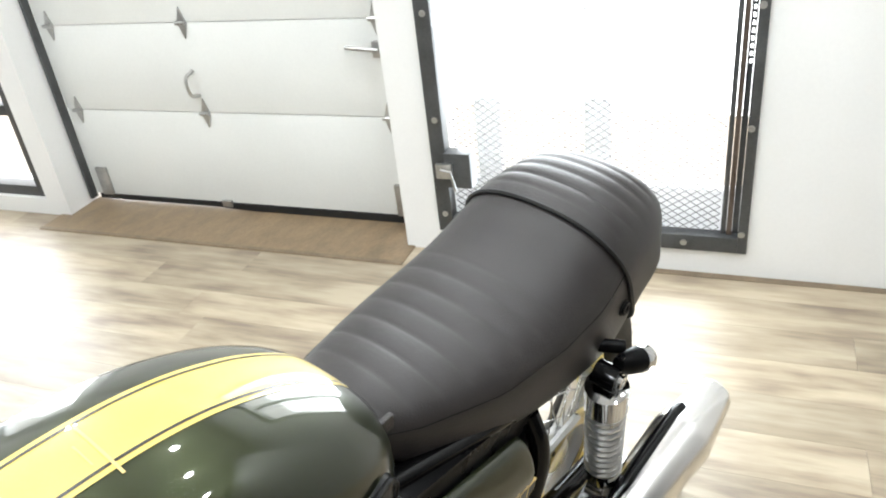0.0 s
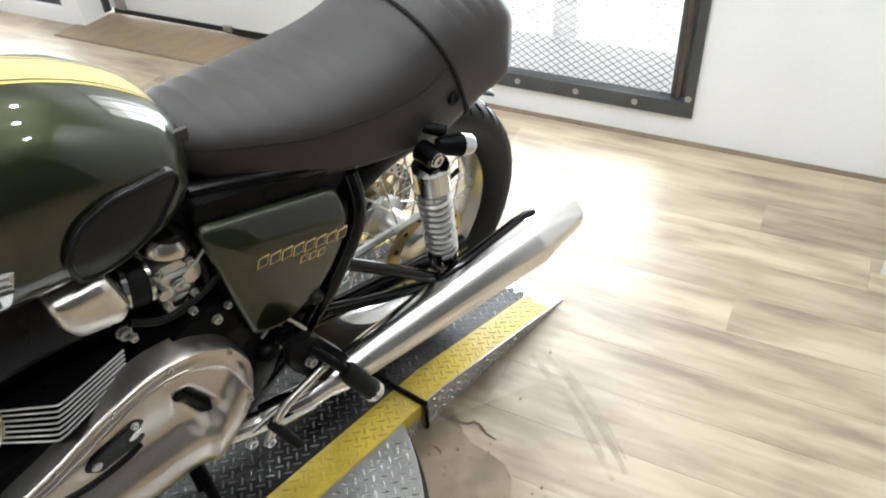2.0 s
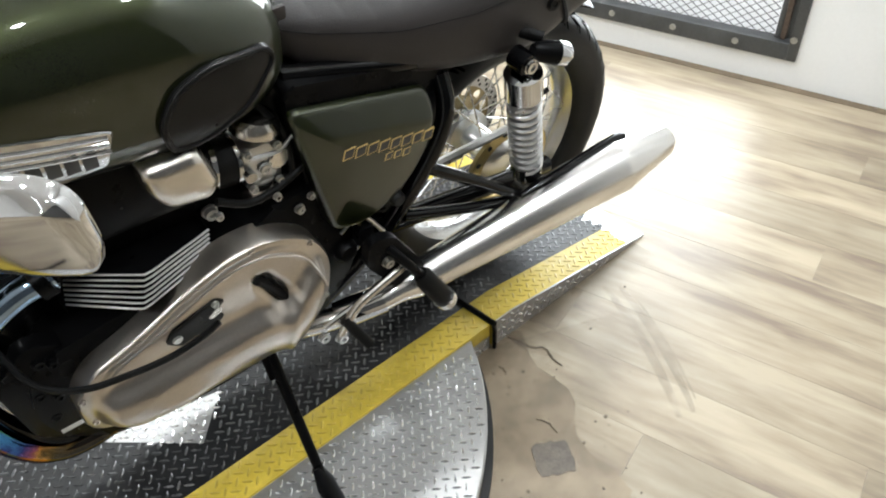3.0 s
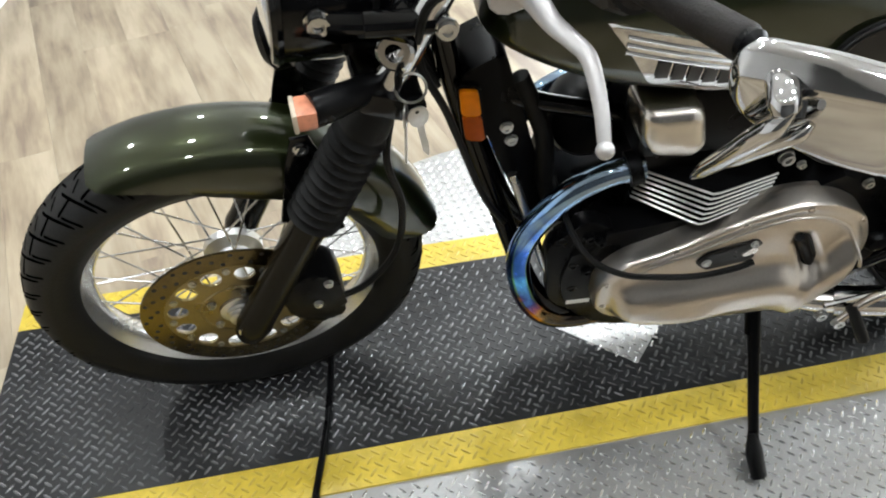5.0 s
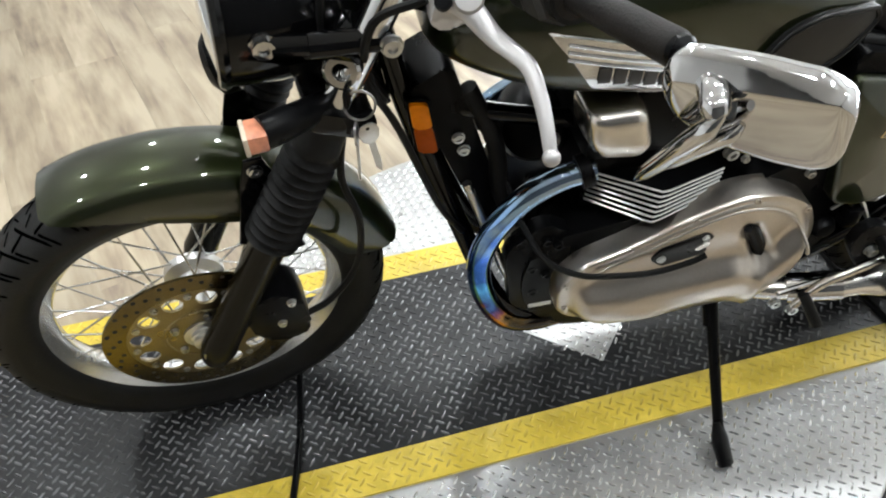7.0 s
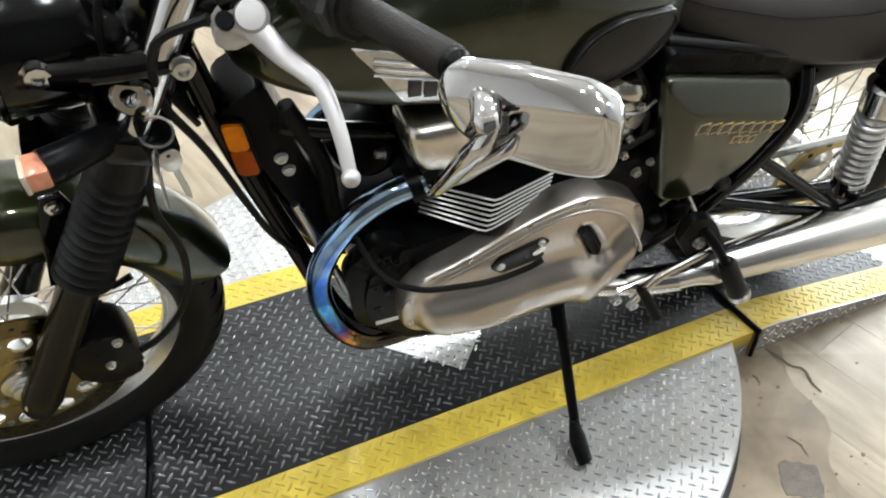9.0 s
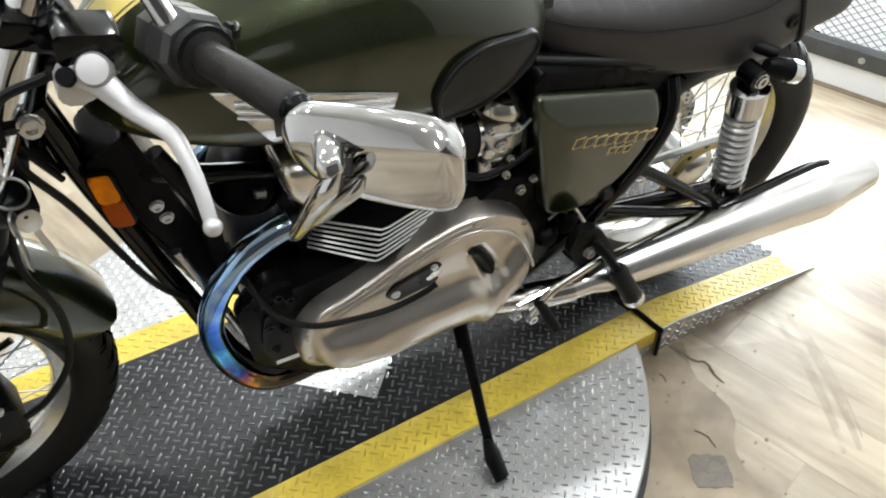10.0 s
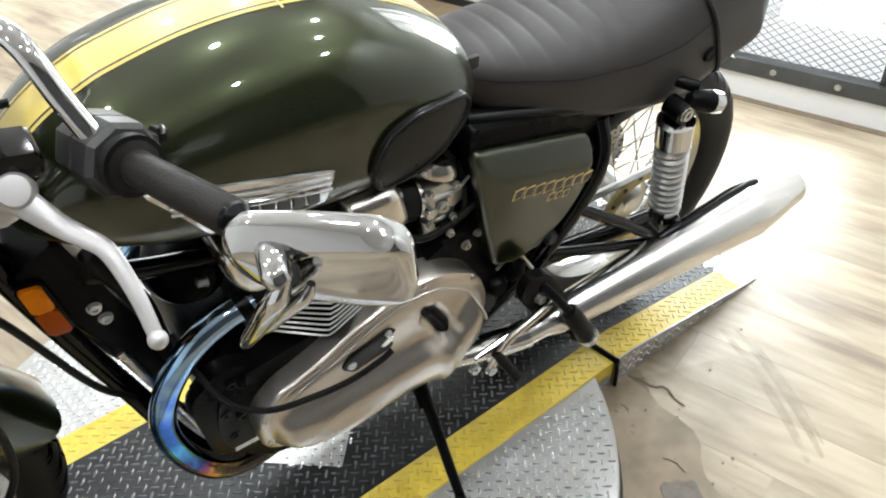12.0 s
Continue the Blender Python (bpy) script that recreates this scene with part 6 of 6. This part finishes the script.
# rear-set footrest, gear linkage, side stand
pk = part("footrest", tube(B(), [(0.374, -0.250, 0.378), (0.380, -0.253, 0.368), (0.415, -0.268, 0.305)], [0.015, 0.0205, 0.0205], 18, flat=0.8), M_RUBBER, bike, "black rubber footrest")
pk.data.update()
part("footrest_end", tube(B(), [(0.414, -0.268, 0.307), (0.421, -0.271, 0.294), (0.424, -0.272, 0.288)], [0.021, 0.020, 0.013], 18), M_RIM, pk)
part("footrest_arm", tube(B(), [(0.335, -0.212, 0.435), (0.352, -0.235, 0.412), (0.378, -0.252, 0.372)], 0.0085, 12, 3), M_SATIN, bike)
part("footrest_bracket", prism(B(), rounded([(0.30, 0.47), (0.345, 0.46), (0.40, 0.37), (0.43, 0.30), (0.39, 0.285), (0.33, 0.36), (0.29, 0.42)], 0.015), -0.215, -0.195, 0.005), M_SATIN, bike)
part("gear_lever", tube(B(), [(0.36, -0.222, 0.385), (0.31, -0.226, 0.372), (0.262, -0.228, 0.352), (0.225, -0.232, 0.305)], [0.009, 0.008, 0.008, 0.007], 12, 4), M_ALU, bike, "polished gear lever")
part("gear_peg", tube(B(), [(0.236, -0.228, 0.335), (0.262, -0.262, 0.283)], 0.0095, 12), M_RUBBER, bike)
part("gear_rod", tube(B(), [(0.21, -0.205, 0.31), (0.38, -0.205, 0.35)], 0.005, 8), M_CHROME, bike)
for p in ((0.20, -0.215, 0.305), (0.225, -0.23, 0.30), (0.33, -0.216, 0.41), (0.39, -0.216, 0.33)):
    part("linkage_bolt", bolt(B(), p, (0, -1, 0), 0.009, 0.010), M_STEEL, bike)
ft = Vector((0.107, -0.362, 0.062))
part("side_stand", tube(B(), [(0.122, -0.15, 0.285), (0.120, -0.20, 0.225), (0.113, -0.285, 0.135), ft], [0.011, 0.0105, 0.0095, 0.009], 14, 3), M_SATIN, bike, "black side stand")
part("stand_foot", tube(B(), [ft + Vector((0, 0.045, 0.045)), ft + Vector((0.002, 0.02, 0.018)), ft + Vector((0.004, -0.018, -0.006))], [0.014, 0.028, 0.025], 18, 3, flat=0.5), M_SATIN, bike)
part("stand_spring", tube(B(), [(0.110, -0.16, 0.275), (0.108, -0.195, 0.232)], 0.006, 8), M_SATIN, bike)

# odds and ends round the engine
part("rear_brace", tube(B(), [(0.30, -0.14, 0.50), (0.345, -0.15, 0.44), (0.37, -0.15, 0.40)], 0.004, 8), M_STEEL, bike)
eb = B()
prism(eb, rounded([(-0.25, 0.445), (-0.19, 0.50), (-0.13, 0.46), (-0.14, 0.33), (-0.19, 0.27), (-0.235, 0.30)], 0.02), -0.128, -0.10, 0.006)
part("front_engine_plate", eb, M_SATIN, bike)
for x, z in ((-0.185, 0.462), (-0.152, 0.362), (-0.205, 0.40), (-0.20, 0.34)):
    part("plate_bolt", bolt(B(), (x, -0.129, z), (0, -1, 0), 0.008, 0.008), M_SATIN if z != 0.362 else M_STEEL, bike)
part("breather_hose", tube(B(), [(-0.29, -0.03, 0.70), (-0.25, -0.04, 0.60), (-0.24, -0.05, 0.50), (-0.21, -0.06, 0.44)], 0.014, 12, 5), M_RUBBER, bike)
part("regulator", revolve(B(), [(0, 0.05), (0.045, 0.045), (0.06, 0.02), (0.06, -0.04), (0, -0.045)], axis_to((-0.17, 0.03, 0.565), (-0.3, -0.9, 0.3)), 28), M_SATIN, bike)

# ---- floor planks, torn edge and scuffs ----
fl_root = tagged(new("floor"), "pale oak vinyl plank floor with a soft sheen", "floor", kind="structure")
PW, PL = 0.152, 1.22
pbm = B()
box(pbm, (0.0003, 0.0003, -0.0035), (PL - 0.0003, PW - 0.0003, 0.0))
finish(pbm)
pme = bpy.data.meshes.new("plank")
pbm.to_mesh(pme)
pbm.free()
pme.materials.append(M_PLANK)
rnd = random.Random(4)
for r in range(38):
    off = rnd.random() * PL
    for k in range(9):
        s, d = -3.4 + off + (k - 1) * PL, -(r + 1) * PW + 0.02
        c = on_wall(s + PL / 2, d + PW / 2, 0)
        if not (-3.9 < c.x < 2.9 and -2.62 < c.y < 5.0):
            continue
        ob = new("plank", pme)
        ob.parent = fl_root
        ob.matrix_basis = WALL @ Matrix.Translation((s, d, FLOOR))
# bare ring of subfloor round the turntable, with a torn edge
tr = B()
ro, ri_ = [], []
for k in range(144):
    a = 2 * math.pi * k / 144
    w = 0.055 + 0.05 * noise.noise(Vector((math.cos(a) * 2.2, math.sin(a) * 2.2, 0.3))) + 0.02 * noise.noise(Vector((math.cos(a) * 9, math.sin(a) * 9, 1.3)))
    b_ = a - 2 * math.pi
    if -1.35 < b_ < -0.38:
        w += 0.075 + 0.13 * max(0.0, math.sin(math.pi * (b_ + 1.35) / 0.85)) * (1 if b_ < -0.5 else 0) * (0.7 + 0.6 * noise.noise(Vector((b_ * 7, 0.4, 2.0))))
    ro.append(tr.verts.new((CX + (CR + 0.012 + max(0.01, w)) * math.cos(a), CY + (CR + 0.012 + max(0.01, w)) * math.sin(a), FLOOR + 0.0012)))
    ri_.append(tr.verts.new((CX + (CR + 0.011) * math.cos(a), CY + (CR + 0.011) * math.sin(a), FLOOR + 0.0012)))
for k in range(144):
    tr.faces.new((ri_[k], ro[k], ro[(k + 1) % 144], ri_[(k + 1) % 144]))
thing("torn_floor_edge", tr, M_SUB, "worn adhesive ring where the planks are torn", "floor", "structure")


def scuff_material():
    m, t, b = nodes("grey_tyre_scuff")
    b.inputs["Base Color"].default_value = (0.20, 0.16, 0.12, 1)
    b.inputs["Roughness"].default_value = 0.5
    nz = put(t, "ShaderNodeTexNoise", Scale=22.0, Detail=5.0)
    co = put(t, "ShaderNodeTexCoord")
    t.links.new(co.outputs["Object"], nz.inputs["Vector"])
    mr = put(t, "ShaderNodeMapRange")
    mr.inputs[1].default_value, mr.inputs[2].default_value, mr.inputs[3].default_value, mr.inputs[4].default_value = 0.35, 0.75, 0.03, 0.30
    t.links.new(nz.outputs[0], mr.inputs[0])
    t.links.new(mr.outputs[0], b.inputs["Alpha"])
    return m


M_SCUFF = scuff_material()
for rr, wd, lo, hi in ((1.187, 0.011, -38, -19), (1.220, 0.010, -37.5, -19.5), (1.234, 0.004, -36, -22)):
    sc2 = B()
    rows = []
    for k in range(25):
        a = radians(lo + (hi - lo) * k / 24)
        w_ = wd * (0.25 + 0.75 * math.sin(math.pi * (k + 0.5) / 25) ** 0.5)
        rows.append([sc2.verts.new((-0.1 + (rr + q) * math.cos(a), 0.035 + (rr + q) * math.sin(a), FLOOR + 0.0017)) for q in (-w_, w_)])
    for a, b in zip(rows, rows[1:]):
        sc2.faces.new((a[0], a[1], b[1], b[0]))
    thing("tyre_scuff", sc2, M_SCUFF, "grey curved tyre scuff on the floor", "scuff", "structure")

def ramp_film_material():
    """Brown film that thins out away from the ramp, broken up by noise."""
    m, t, b = nodes("brown_floor_film")
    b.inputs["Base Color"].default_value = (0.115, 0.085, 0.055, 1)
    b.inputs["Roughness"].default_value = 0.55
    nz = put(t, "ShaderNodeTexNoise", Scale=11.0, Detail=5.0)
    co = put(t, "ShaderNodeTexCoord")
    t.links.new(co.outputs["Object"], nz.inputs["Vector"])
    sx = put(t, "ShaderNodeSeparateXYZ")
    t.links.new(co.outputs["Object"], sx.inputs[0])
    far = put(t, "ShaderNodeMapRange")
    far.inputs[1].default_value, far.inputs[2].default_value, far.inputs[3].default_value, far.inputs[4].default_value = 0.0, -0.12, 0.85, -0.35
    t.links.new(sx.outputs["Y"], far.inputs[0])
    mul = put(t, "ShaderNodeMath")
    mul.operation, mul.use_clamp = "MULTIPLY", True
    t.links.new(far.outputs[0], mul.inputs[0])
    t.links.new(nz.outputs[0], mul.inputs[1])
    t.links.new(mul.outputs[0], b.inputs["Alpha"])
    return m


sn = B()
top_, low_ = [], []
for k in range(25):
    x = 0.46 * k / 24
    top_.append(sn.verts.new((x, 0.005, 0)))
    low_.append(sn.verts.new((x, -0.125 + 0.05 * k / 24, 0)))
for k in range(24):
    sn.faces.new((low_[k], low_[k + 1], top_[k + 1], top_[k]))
stain = thing("ramp_side_film", sn, ramp_film_material(), "brown film on the floor that thins away from the ramp", "stain", "structure")
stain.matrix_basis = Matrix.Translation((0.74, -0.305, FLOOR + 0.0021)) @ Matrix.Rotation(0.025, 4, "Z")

def grime_material():
    """Brown foot traffic grime that thins out away from the turntable."""
    m, t, b = nodes("brown_traffic_grime")
    b.inputs["Base Color"].default_value = (0.15, 0.108, 0.066, 1)
    b.inputs["Roughness"].default_value = 0.45
    co = put(t, "ShaderNodeTexCoord")
    nz = put(t, "ShaderNodeTexNoise", Scale=6.0, Detail=6.0, Roughness=0.65)
    t.links.new(co.outputs["Object"], nz.inputs["Vector"])
    ln = put(t, "ShaderNodeVectorMath")
    ln.operation = "LENGTH"
    t.links.new(co.outputs["Object"], ln.inputs[0])
    far = put(t, "ShaderNodeMapRange")
    far.inputs[1].default_value, far.inputs[2].default_value, far.inputs[3].default_value, far.inputs[4].default_value = CR, CR + 0.50, 0.36, 0.0
    t.links.new(ln.outputs["Value"], far.inputs[0])
    spot = put(t, "ShaderNodeMapRange")
    spot.inputs[1].default_value, spot.inputs[2].default_value, spot.inputs[3].default_value, spot.inputs[4].default_value = 0.34, 0.66, 0.12, 1.0
    t.links.new(nz.outputs[0], spot.inputs[0])
    mul = put(t, "ShaderNodeMath")
    mul.operation, mul.use_clamp = "MULTIPLY", True
    t.links.new(far.outputs[0], mul.inputs[0])
    t.links.new(spot.outputs[0], mul.inputs[1])
    t.links.new(mul.outputs[0], b.inputs["Alpha"])
    return m


gm = B()
rows = []
for k in range(49):
    a = radians(-125 + 101 * k / 48)
    rows.append([gm.verts.new(((CR + q) * math.cos(a), (CR + q) * math.sin(a), 0)) for q in (0.014, 0.26, 0.51)])
for a, b in zip(rows, rows[1:]):
    for i in range(2):
        gm.faces.new((a[i], a[i + 1], b[i + 1], b[i]))
grime = thing("floor_grime", gm, grime_material(), "brown grime worn into the floor round the turntable", "stain", "structure")
grime.matrix_basis = Matrix.Translation((CX, CY, FLOOR + 0.0015))

# ---- finer fittings ----
for sg in (-1, 1):
    y = sg * 0.122
    part("choke_rod", tube(B(), [(0.165, y, 0.645), (0.21, y, 0.64), (0.235, y * 0.98, 0.655)], 0.003, 6, 3), M_STEEL, bike)
    part("fuel_pipe", tube(B(), [(0.19, y * 0.9, 0.60), (0.225, y, 0.585), (0.225, y * 0.9, 0.66), (0.19, y * 0.7, 0.72)], 0.0055, 8, 5), M_RUBBER, bike)
    for k, (x, z) in enumerate(((0.163, 0.655), (0.208, 0.652), (0.163, 0.592), (0.205, 0.59), (0.185, 0.62))):
        part("carburettor_screw", bolt(B(), (x, y, z), (0, sg, 0), 0.0055 + 0.003 * (k == 4), 0.007), M_STEEL, bike)
    part("throttle_wheel", revolve(B(), [(0, 0.004), (0.016, 0.004), (0.018, 0.002), (0.018, -0.004), (0, -0.004)], axis_to((0.21, sg * 0.118, 0.625), (0.2, sg, 0)), 20), M_ALU, bike)
part("boot_clamp", tube(B(), [(0.146, -0.088, 0.628), (0.152, -0.088, 0.627)], 0.0385, 24), M_CHROME, bike)
part("oil_line", tube(B(), [(-0.30, -0.075, 0.56), (-0.262, -0.095, 0.44), (-0.235, -0.11, 0.36), (-0.19, -0.118, 0.30)], 0.007, 10, 5), M_STEEL, bike)
part("oil_line", tube(B(), [(0.105, -0.125, 0.60), (0.15, -0.128, 0.575), (0.20, -0.128, 0.58), (0.25, -0.125, 0.60)], 0.006, 10, 5), M_RUBBER, bike)
part("clutch_cable", tube(B(), [(-0.365, -0.165, 0.93), (-0.42, -0.15, 0.90), (-0.43, -0.11, 0.80), (-0.395, -0.095, 0.70), (-0.345, -0.09, 0.54), (-0.305, -0.07, 0.45)], 0.0052, 8, 6), M_RUBBER, bike)
part("breather_tube", tube(B(), [(0.33, -0.145, 0.43), (0.31, -0.15, 0.46), (0.285, -0.15, 0.445)], 0.003, 6, 4), M_STEEL, bike)
part("brake_pedal_switch", box(B(), (0.315, -0.16, 0.40), (0.345, -0.135, 0.44), 0.006), M_SATIN, bike)
part("swingarm_pivot", revolve(B(), [(0, 0.012), (0.016, 0.010), (0.022, 0.0), (0.022, -0.02), (0, -0.02)], axis_to((0.30, -0.14, 0.385), (0, -1, 0)), 20), M_SATIN, bike)
part("engine_number_tab", box(B(), (-0.205, -0.136, 0.298), (-0.165, -0.130, 0.308), 0.001), M_WALL, bike, "small white tag")
part("exhaust_stud", bolt(B(), (-0.165, -0.07, 0.615), (-1, 0, 0.2), 0.007, 0.014), M_STEEL, bike)
part("headlamp_loom", tube(B(), [(-0.50, -0.04, 0.80), (-0.47, -0.05, 0.76), (-0.43, -0.05, 0.74)], 0.016, 10, 4), M_RUBBER, bike)
part("throttle_cable", tube(B(), [(-0.33, 0.10, 0.99), (-0.42, 0.06, 0.98), (-0.47, 0.0, 0.91), (-0.43, -0.03, 0.82)], 0.005, 8, 5), M_RUBBER, bike)
part("brake_reservoir_hose", tube(B(), [(-0.33, -0.02, 0.985), (-0.44, -0.07, 0.955), (-0.475, -0.09, 0.86), (-0.46, -0.1, 0.76)], 0.005, 8, 5), M_RUBBER, bike)
M_CRUMB = textured("brown_broken_vinyl", (0.11, 0.085, 0.058), 0.6, 0, 0.4, 40, 200, 0.3)
# chips and torn bits of flooring near the ramp
rnd2 = random.Random(9)
ch = B()
for k in range(46):
    a = -0.30 - rnd2.random() * 0.85
    rr = CR + 0.03 + rnd2.random() ** 1.5 * 0.42
    x, y, q = CX + rr * math.cos(a), CY + rr * math.sin(a), 0.001 + rnd2.random() * 0.0028
    n = 5
    ring = [(x + q * (0.6 + rnd2.random()) * math.cos(2 * math.pi * i / n), y + q * (0.6 + rnd2.random()) * math.sin(2 * math.pi * i / n)) for i in range(n)]
    vt = [ch.verts.new((p[0], p[1], FLOOR + 0.0022)) for p in ring]
    vb = [ch.verts.new((p[0], p[1], FLOOR + 0.0002)) for p in ring]
    ch.faces.new(vt)
    for i in range(n):
        ch.faces.new((vt[i], vb[i], vb[(i + 1) % n], vt[(i + 1) % n]))
thing("floor_chip", ch, M_CRUMB, "scattered dark crumbs of broken flooring", "debris", "stuff")


def torn(pts, width, seed, name, label, mat):
    """A ragged lip of lifted vinyl along pts."""
    r = random.Random(seed)
    path = catmull([Vector((*p, 0)) for p in pts], 7)
    bm = B()
    rows = []
    for i, p in enumerate(path):
        d = (path[min(i + 1, len(path) - 1)] - path[max(i - 1, 0)]).normalized()
        nrm = Vector((-d.y, d.x, 0))
        j = nrm * (r.random() - 0.5) * 0.0035
        w = width * (0.3 + 0.7 * math.sin(math.pi * (i + 0.5) / len(path))) * (0.7 + 0.6 * r.random())
        rows.append([bm.verts.new(p + j + nrm * o * w + Vector((0, 0, FLOOR + h))) for o, h in ((-1, 0.0014), (0, 0.0034), (0.25, 0.0012))])
    for a, b in zip(rows, rows[1:]):
        for i in range(2):
            bm.faces.new((a[i], a[i + 1], b[i + 1], b[i]))
    return thing(name, bm, mat, label, "floor damage", "structure")


torn([(0.742, -0.306), (0.752, -0.330), (0.761, -0.363), (0.778, -0.384), (0.769, -0.419), (0.768, -0.446)], 0.0055, 1, "torn_vinyl", "ragged torn edge of vinyl flooring", M_CRUMB)
torn([(0.625, -0.501), (0.636, -0.525), (0.632, -0.553)], 0.003, 2, "torn_vinyl", "ragged torn edge of vinyl flooring", M_CRUMB)
torn([(0.667, -0.352), (0.670, -0.366), (0.663, -0.380)], 0.003, 5, "torn_vinyl", "ragged torn edge of vinyl flooring", M_CRUMB)
pt = B()
ring = []
r3 = random.Random(3)
for k in range(30):
    a = 2 * math.pi * k / 30
    q = 0.044 / max(abs(math.cos(a)), abs(math.sin(a))) ** 0.8 * (0.93 + 0.14 * r3.random())
    ring.append((0.583 + 0.85 * q * math.cos(a - 0.55), -0.586 + q * 0.85 * math.sin(a - 0.55)))
vt = [pt.verts.new((x, y, FLOOR + 0.0026)) for x, y in ring]
vb = [pt.verts.new((x, y, FLOOR + 0.0003)) for x, y in ring]
pt.faces.new(vt)
for i in range(30):
    pt.faces.new((vt[i], vb[i], vb[(i + 1) % 30], vt[(i + 1) % 30]))
thing("floor_patch", pt, M_SCAB, "square scab of old adhesive on the floor", "floor damage", "structure")
